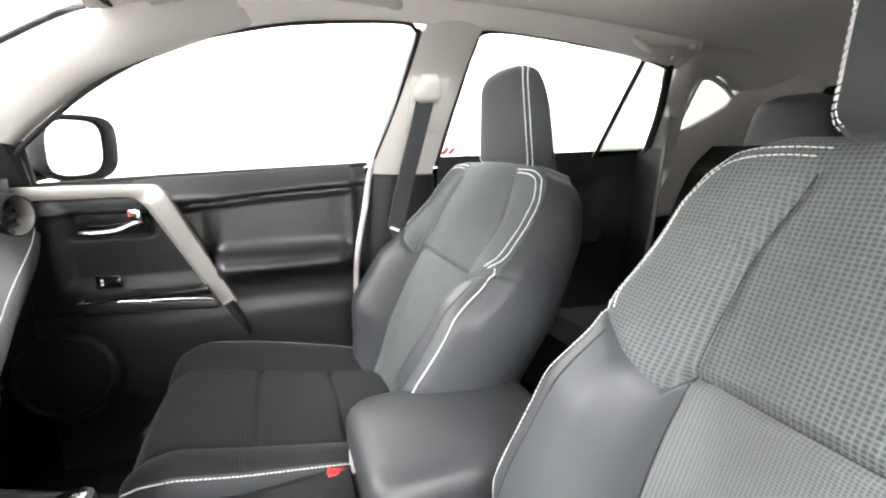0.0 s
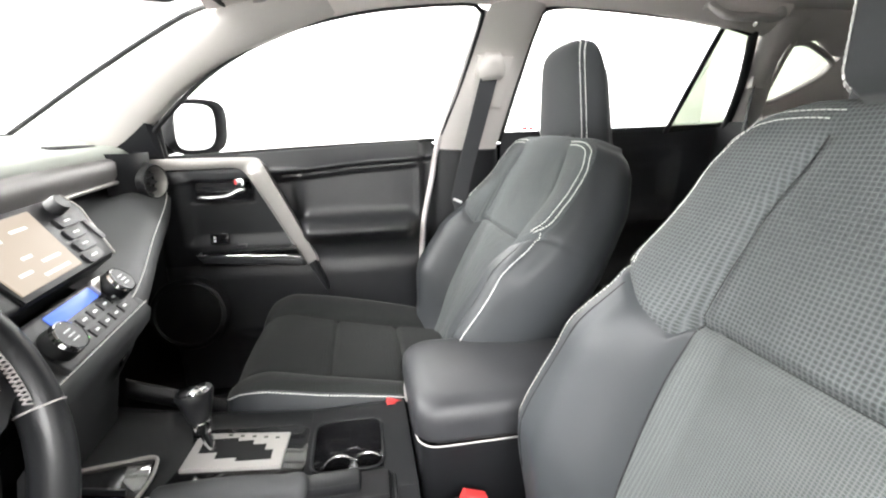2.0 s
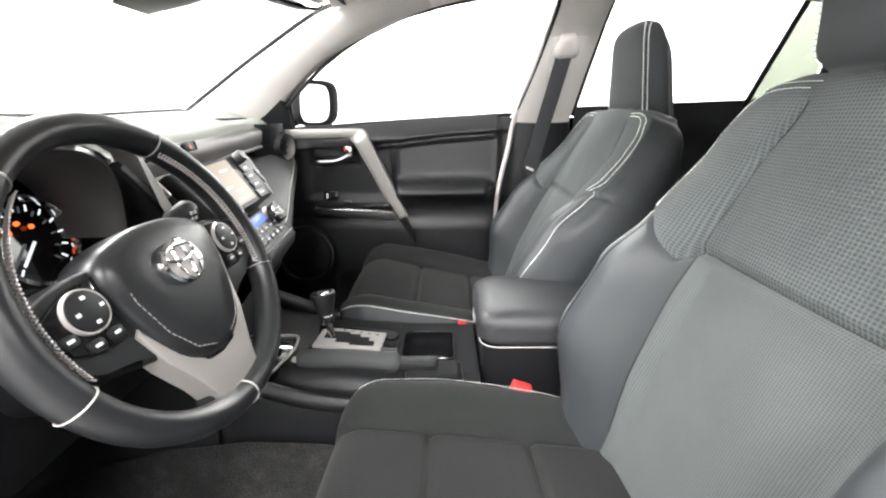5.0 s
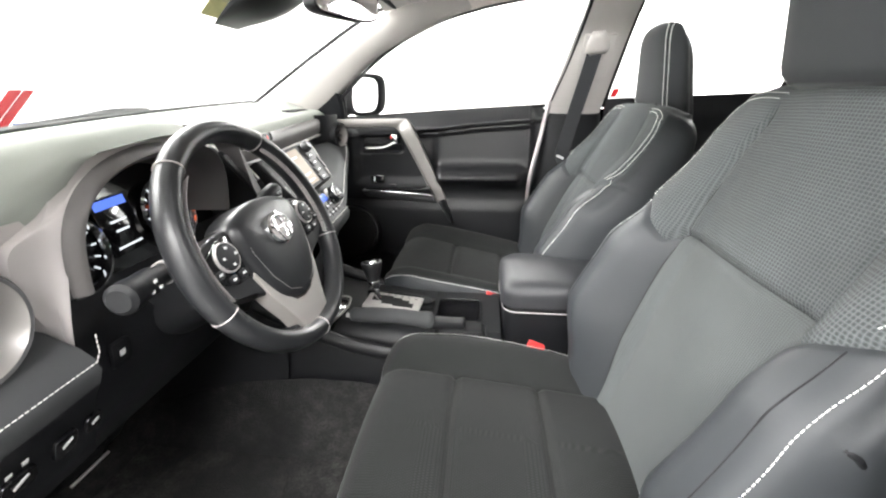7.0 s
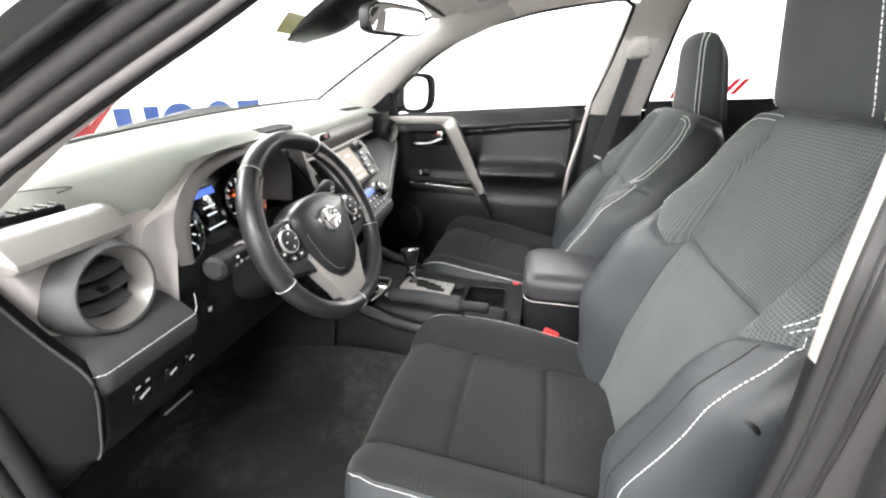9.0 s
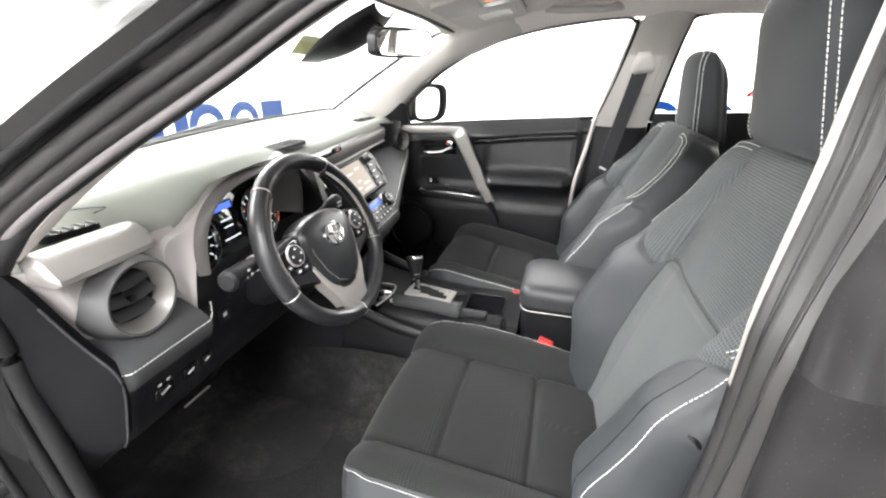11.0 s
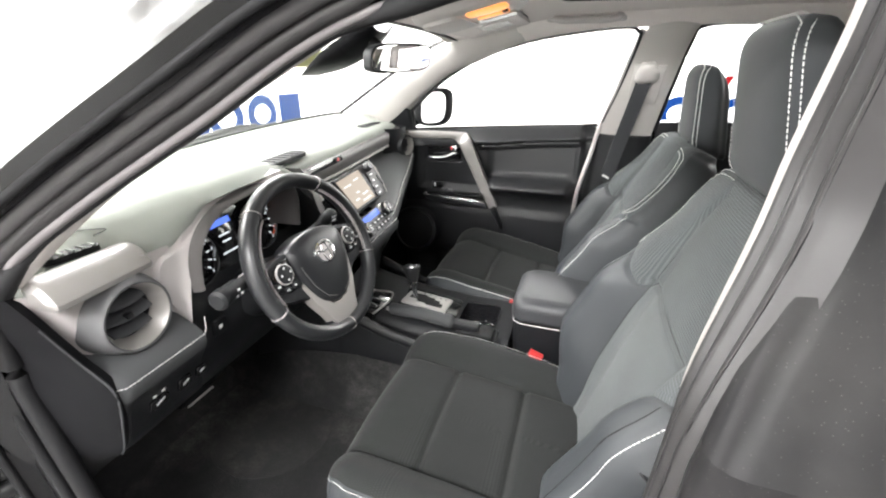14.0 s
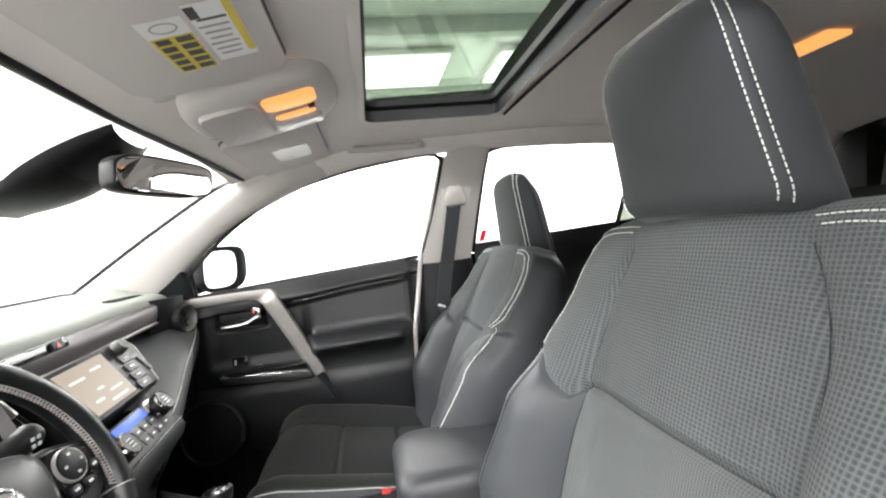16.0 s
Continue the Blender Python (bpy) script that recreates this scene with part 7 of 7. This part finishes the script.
hrings = [(0.086, 0.081, -0.016, 0.004), (0.090, 0.085, -0.015, 0.011), (0.100, 0.093, -0.009, 0.012), (0.118, 0.101, 0.010, 0.006), (0.126, 0.102, 0.018, -0.02), (0.106, 0.088, 0.012, -0.075), (0.08, 0.068, 0.008, -0.11), (0.04, 0.035, 0.0, -0.128), (0.002, 0.002, 0.0, -0.13)]
loft("housing", [[MM @ Vector((x + sx, y, z)) for x, y in egg(w, h)] for w, h, sx, z in hrings], M_OUTPLASTIC, mir, "glossy black housing", closed=True, sharp=50)
part("mirror_glass", plate_bm([(x - 0.016, y) for x, y in egg(0.087, 0.082)], 0.002, 0.0055, 0, m=MM), M_MIRROR, mir, "mirror glass", smooth=False)
tube("stem", [(-0.60, 0.765, 1.158), (-0.575, 0.80, 1.162), (-0.55, 0.84, 1.172)], [0.02, 0.022, 0.024], M_OUTPLASTIC, mir, "black mirror foot", flat=0.7)

# ---- rear passenger door panel ----
rdoor = thing("door_2", "black padded rear passenger car door, closed", "car door", kind="structure")
rows = []
for k in range(30):
    z = 0.45 + 0.765 * k / 29
    row = []
    for j in range(40):
        x = 0.40 + 0.78 * j / 39
        zz = z + 0.03 * (x - 0.4) / 0.75 * (z - 0.45) / 0.77
        y = 0.722 - 0.05 * bell(zz - 0.945, 0.028) * inset(x, zz, 0.5, 1.0, 0.8, 1.05, 0.03) + 0.02 * inset(x, zz, 0.5, 1.0, 0.98, 1.14, 0.015) - 0.03 * smooth01((0.8 - zz) / 0.1)
        row.append(Vector((x, y, zz)))
    rows.append(row)
rows.append([Vector((p.x, 0.765, p.z + 0.005)) for p in rows[-1]])
loft("panel", rows, M_DOORPAD, rdoor, sharp=80)
loft("wheel_arch_trim", [[Vector((1.10 + 0.05 * f, 0.60 + 0.12 * g, 0.5 + 0.75 * f)) for g in (0, 0.5, 1.0)] for f in (0, 0.3, 0.6, 1.0)], M_PLASTIC, rdoor, "black rear wheel arch trim")
rows = [[Vector((x, -0.722, z)) for x in (0.44, 0.7, 1.0, 1.2)] for z in (0.45, 0.7, 0.95, 1.2)]
loft("inner_panel", rows, M_DOORPAD, rdo, "black inner door panel")

# ---- belts and buckles ----
def strap(name, pts, width, across, mat, parent, label="", thick=0.0016):
    pts = spline(pts, 24)
    rows = []
    for i, p in enumerate(pts):
        t = ring_frame(pts, i, False)
        ac = Vector(across)
        ac = (ac - t * ac.dot(t)).normalized()
        nn = t.cross(ac) * thick
        rows.append([p - ac * width / 2 + nn, p + ac * width / 2 + nn, p + ac * width / 2 - nn, p - ac * width / 2 - nn])
    return loft(name, rows, mat, parent, label, closed=True, caps=True, smooth=False)


belt = thing("seat_belt", "black webbing front passenger seat belt on the pillar", "seat belt")
strap("webbing", [(0.322, 0.585, 1.375), (0.302, 0.608, 1.27), (0.274, 0.638, 1.13), (0.254, 0.652, 1.022)], 0.047, (1, 0.1, 0.1), M_WEB, belt)
strap("webbing", [(0.258, 0.665, 1.03), (0.30, 0.66, 0.9), (0.34, 0.66, 0.6)], 0.047, (1, 0.1, 0.1), M_WEB, belt)
part("guide_plate", plate_bm([(-0.045, -0.09), (0.045, -0.09), (0.05, 0.05), (-0.045, 0.05)], -0.01, 0.004, 0.003, m=frame_of((0.325, 0.596, 1.36), (1, 0.0, 0), (0.12, -0.53, 0.85))), M_PILLAR, belt, "pale height adjuster plate")
GU = frame_of((0.322, 0.583, 1.388), (1, 0, 0.1), (0.12, -0.53, 0.85))
loft("guide_loop", [[GU @ Vector((x * g, y * g - 0.004 + (0.004 if y > 0 else 0), z)) for x, y in ((-0.018, 0.028), (0.018, 0.028), (0.034, 0.0), (0.036, -0.024), (0.028, -0.036), (-0.028, -0.036), (-0.036, -0.024), (-0.034, 0.0))] for g, z in ((1.0, -0.004), (1.02, 0.010), (0.9, 0.018), (0.4, 0.021), (0.05, 0.021))], M_PILLAR, belt, "pale plastic belt guide", closed=True, sharp=60)
tube("stop_clip", [(0.238, 0.648, 1.028), (0.262, 0.644, 1.018)], 0.004, M_PRINT, belt, "white belt stop")
rbelt = thing("seat_belt", "black webbing rear seat belt on the rear pillar", "seat belt")
strap("webbing", [(1.145, 0.60, 1.35), (1.12, 0.585, 1.2), (1.06, 0.54, 1.0), (1.0, 0.50, 0.85)], 0.045, (0.5, 0.6, 0.3), M_WEB, rbelt)
part("guide_loop", box_bm(0.05, 0.02, 0.035, 0.006, m=pose(1.145, 0.592, 1.36)), M_PILLAR, rbelt, "pale belt guide")


def buckle(x, y, z, lean, label):
    b = tagged(new("belt_buckle"), label, "belt buckle", "belt buckles")
    m = frame_of((x, y, z), (0.25 * lean, 1, 0), (0.35, 0, 1))
    part("body", plate_bm(rounded(0.022, 0.085, 0.006), -0.022, 0.022, 0.005, m=m @ Matrix.Translation((0, -0.035, 0))), M_PLASTIC, b, "black buckle body")
    part("button", plate_bm(rounded(0.018, 0.024, 0.003), -0.017, 0.017, 0.003, m=m @ Matrix.Translation((0, 0.012, 0))), M_RED, b, "red release button")
    tube("stalk", [m @ Vector((0, -0.07, 0)), m @ Vector((0, -0.16, -0.02))], 0.012, M_PLASTIC, b)
    return b


buckle(0.105, -0.092, 0.700, 0, "red and black driver seat belt buckle")
buckle(0.012, 0.138, 0.705, 0, "red and black passenger seat belt buckle")

# ---- overhead ----
rv = thing("rear_view_mirror", "black-framed interior rear-view mirror under the windscreen", "rear-view mirror")
RM = frame_of((-0.305, 0.065, 1.412), (0.27, 0.96, 0.03), (0.02, 0, 1))
loft("housing", [[RM @ Vector((x * g, y * g, z)) for x, y in egg(0.122, 0.034, 48, 0.5)] for g, z in ((0.93, 0.005), (0.98, 0.006), (1.0, 0.0), (0.98, -0.018), (0.8, -0.034), (0.4, -0.042), (0.02, -0.044))], M_PLASTIC, rv, "black housing", closed=True)
part("mirror_glass", plate_bm(egg(0.114, 0.029, 48, 0.5), 0.0, 0.007, 0.001, m=RM), M_MIRROR, rv, "mirror glass")
tube("stem", spline([(-0.33, 0.045, 1.415), (-0.36, 0.04, 1.44), (-0.39, 0.035, 1.465)], 10), 0.014, M_PLASTIC, rv, "black stem")
rows = []
for k in range(13):
    f = k / 12
    x = -0.345 - 0.22 * f
    z = 1.482 - 0.125 * f
    w = 0.04 + 0.055 * math.sin(math.pi * min(1, f * 0.85 + 0.12))
    rows.append([Vector((x, 0.05 + w * math.cos(a), z - 0.038 * max(0, math.sin(a)) ** 0.8 * math.sin(math.pi * min(1, 0.2 + f * 0.8)) + 0.01)) for a in [math.pi * j / 12 for j in range(13)]])
cover = thing("sensor_cover", "black plastic camera cover behind the mirror", "sensor cover")
loft("foot_cover", rows[:5], M_PLASTIC, cover, "black plastic foot cover")
loft("shell", rows[4:], M_BEZEL, cover, "matt black camera shell")
stick = thing("windscreen_sticker", "pale yellow printed sticker on the windscreen", "sticker")
part("paper", plate_bm(rounded(0.125, 0.06, 0.004), 0, 0.001, 0, m=frame_of((-0.580, 0.083, 1.410), (0, 1, 0), (0.5, 0, 0.5))), material("faded_sticker", (0.55, 0.53, 0.25), 0.6, tone=0.25, tone_scale=60), stick, smooth=False)

oh = thing("overhead_console", "beige roof console with a lit orange map lamp", "roof console")
OF = frame_of((-0.115, 0.01, 1.522), (0, -1, 0), (-1, 0, -0.22))  # its z points down into the cabin
rows = []
for g, z in ((1.0, -0.005), (1.0, 0.012), (0.96, 0.022), (0.86, 0.03), (0.5, 0.033), (0.02, 0.034)):
    rows.append([OF @ Vector((x * g, y * g, z)) for x, y in [(0.125 * math.copysign(abs(math.cos(a)) ** 0.7, math.cos(a)), 0.125 * math.copysign(abs(math.sin(a)) ** 0.7, math.sin(a))) for a in [2 * math.pi * k / 40 for k in range(40)]]])
loft("body", rows, M_PILLAR, oh, "beige plastic body", closed=True)
for s in (-1, 1):
    part("map_lamp", plate_bm(rounded(0.055, 0.085, 0.012), 0.026, 0.036, 0.003, m=OF @ Matrix.Translation((s * 0.058, -0.045, 0))), M_LAMP if s > 0 else M_LENS, oh, "lit orange map lamp" if s > 0 else "unlit milky map lamp")
part("lamp_glow_edge", plate_bm(rounded(0.02, 0.07, 0.006), 0.03, 0.037, 0.002, m=OF @ Matrix.Translation((-0.005, -0.045, 0))), M_LAMP, oh, "lit orange lamp edge")
part("lamp_switch", box_bm(0.016, 0.012, 0.008, 0.002, m=OF @ Matrix.Translation((0.02, -0.075, 0.036))), M_PLASTIC, oh, "small black switch")
part("case_lid", plate_bm(rounded(0.17, 0.09, 0.02), 0.028, 0.038, 0.004, m=OF @ Matrix.Translation((0, 0.05, 0))), M_PILLAR, oh, "beige glasses case lid")


def sun_visor(label, y0, y1, tags):
    v = tagged(new("sun_visor"), label, "sun visor", "sun visors")
    yc, w = (y0 + y1) / 2, y1 - y0
    m = frame_of((-0.148, yc, 1.517), (0, -1, 0), (-1, 0, -0.2))
    part("pad", plate_bm(rounded(w, 0.20, 0.03), -0.004, 0.020, 0.006, 4, m=m), M_VISOR, v, "beige fabric pad")
    # grey line drawn for the shadow gap between pad and lining
    tube("pad_shadow_gap", [m @ Vector((x, y, 0.0075)) for x, y in rounded(w + 0.001, 0.201, 0.03, 6)], 0.0024, M_TRIMSHADE, v, "grey seam line painted as the shadow gap round the pad", closed=True, sides=6)
    tube("hinge_rod", [m @ Vector((-w / 2 + 0.02, 0.082, 0.012)), m @ Vector((w / 2 - 0.01, 0.082, 0.012))], 0.006, M_LINER, v)
    part("clip", box_bm(0.02, 0.03, 0.02, 0.005, m=m @ Matrix.Translation((-w / 2 - 0.0, 0.075, 0.012))), M_PILLAR, v, "beige clip")
    def flat(name, x, y, lx, ly, z, mat, label=""):
        part(name, box_bm(lx, ly, 0.0003, 0, m=m @ Matrix.Translation((x, y, z))), mat, v, label, smooth=False)

    if tags:
        flat("label", -0.066, 0.002, 0.118, 0.046, 0.0204, M_LABEL, "white and yellow printed warning label")
        flat("label", -0.054, -0.050, 0.122, 0.047, 0.0204, M_LABEL, "white printed warning label with yellow stripe")
        flat("yellow_block", -0.082, 0.002, 0.084, 0.044, 0.0208, M_YELLOW, "yellow printed block")
        for k in range(5):
            for j in range(2):
                flat("text_bar", -0.048 - 0.0165 * k, 0.013 - 0.022 * j, 0.011, 0.017 if j else 0.015, 0.0212, M_DARKPRINT)
        ring_shape("round_mark", m @ Matrix.Translation((-0.023, 0.002, 0.0206)) @ Matrix.Diagonal((1, 1, 0.03, 1)), 0, 0, 0.010, 0.014, 0.002, M_SATIN_DARK, v)
        flat("yellow_stripe", -0.05, -0.0685, 0.108, 0.009, 0.0208, M_YELLOW, "yellow printed stripe")
        flat("dark_head", -0.008, -0.032, 0.022, 0.010, 0.0208, M_DARKPRINT)
        flat("text_bar", -0.022, -0.047, 0.004, 0.03, 0.0208, M_DARKPRINT)
        for k in range(6):
            flat("text_bar", -0.036 - 0.0125 * k, -0.045, 0.0035, 0.032 - 0.004 * (k % 3), 0.0208, M_SATIN)
    else:
        flat("label", -0.02, -0.02, 0.13, 0.085, 0.0204, M_LENS, "pale printed label")
    return v


sun_visor("beige fabric sun visor with white and yellow labels, folded up", -0.50, -0.13, True)
sun_visor("beige fabric sun visor, folded up", 0.15, 0.50, False)


def grab_handle(label, x0, x1, z, drop):
    g = tagged(new("grab_handle"), label, "grab handle", "grab handles")
    y = yg(z) - 0.03
    tube("bar", spline([(x0, y + 0.012, z + 0.006), (x0 + 0.012, y - 0.012, z - drop * 0.6), (x0 + 0.04, y - 0.02, z - drop), ((x0 + x1) / 2, y - 0.022, z - drop), (x1 - 0.04, y - 0.02, z - drop), (x1 - 0.012, y - 0.012, z - drop * 0.6), (x1, y + 0.012, z + 0.006)], 36), 0.0135, M_PILLAR, g, "pale plastic bar", flat=0.75)
    for x in (x0, x1):
        part("mount", box_bm(0.035, 0.025, 0.03, 0.007, m=pose(x, y + 0.012, z)), M_PILLAR, g, "pale mount")
    return g


grab_handle("pale grey roof grab handle above the front window", 0.02, 0.215, 1.535, 0.012)
gh = grab_handle("pale grey roof grab handle above the rear window", 0.86, 1.07, 1.53, 0.032)
tube("coat_hook", spline([(1.0, 0.49, 1.515), (1.0, 0.475, 1.495), (1.0, 0.485, 1.485)], 8), 0.006, M_PILLAR, gh, "pale coat hook")
dome = thing("rear_dome_lamp", "lit orange dome lamp in the rear roof", "ceiling lamp")
part("lens", box_bm(0.06, 0.12, 0.012, 0.004, m=pose(0.98, -0.02, 1.562)), M_LAMP, dome, "lit orange lens")

# ---- floor: mats and pedals ----
mat1 = thing("floor_mat", "charcoal carpet driver floor mat", "floor mat", "floor mats")
ml = spline([(-0.82, -0.55, 0), (-0.86, -0.35, 0), (-0.84, -0.15, 0), (-0.55, -0.13, 0), (-0.30, -0.13, 0), (-0.27, -0.35, 0), (-0.28, -0.60, 0), (-0.5, -0.62, 0), (-0.7, -0.60, 0)], 60, True)
part("carpet_top", plate_bm([(p.x, p.y) for p in ml], 0.418, 0.436, 0.005, 2), M_MAT, mat1)
hp_ = spline([(-0.68, -0.42, 0), (-0.72, -0.30, 0), (-0.66, -0.18, 0), (-0.52, -0.16, 0), (-0.42, -0.24, 0), (-0.44, -0.38, 0), (-0.55, -0.45, 0)], 40, True)
part("heel_pad", plate_bm([(p.x, p.y) for p in hp_], 0.434, 0.4375, 0.002, 2), M_HEEL, mat1, "worn heel area")
mat2 = thing("floor_mat", "charcoal carpet passenger floor mat", "floor mat", "floor mats")
part("carpet_top", plate_bm([(p.x, -p.y) for p in ml][::-1], 0.418, 0.434, 0.005, 2), M_MAT, mat2)
pb = thing("brake_pedal", "black rubber brake pedal pad", "pedal")
part("pad", box_bm(0.03, 0.10, 0.055, 0.008, m=pose(-0.765, -0.355, 0.575, 0, 35, 0)), M_RUBBER, pb)
part("pad_edge", box_bm(0.006, 0.085, 0.006, 0.002, m=pose(-0.748, -0.352, 0.558, 0, 35, 0)), M_SATIN_DARK, pb, "bare metal pedal edge")
tube("lever", [(-0.78, -0.355, 0.59), (-0.86, -0.355, 0.70), (-0.9, -0.355, 0.82)], 0.009, M_PLASTIC, pb)
pa = thing("accelerator_pedal", "black plastic accelerator pedal", "pedal")
part("pad", box_bm(0.014, 0.055, 0.15, 0.006, m=pose(-0.83, -0.20, 0.53, 0, 35, 0)), M_RUBBER, pa)
fr_ = thing("foot_rest", "black plastic driver foot rest", "foot rest")
part("plate", box_bm(0.02, 0.09, 0.24, 0.008, m=pose(-0.83, -0.60, 0.53, 0, 48, 0)), M_HOUSING, fr_)
for k in range(6):
    part("rib", box_bm(0.006, 0.07, 0.006, 0.002, m=pose(-0.83, -0.60, 0.53, 0, 48, 0) @ Matrix.Translation((0.011, 0, -0.09 + 0.036 * k))), M_HOUSING, fr_)
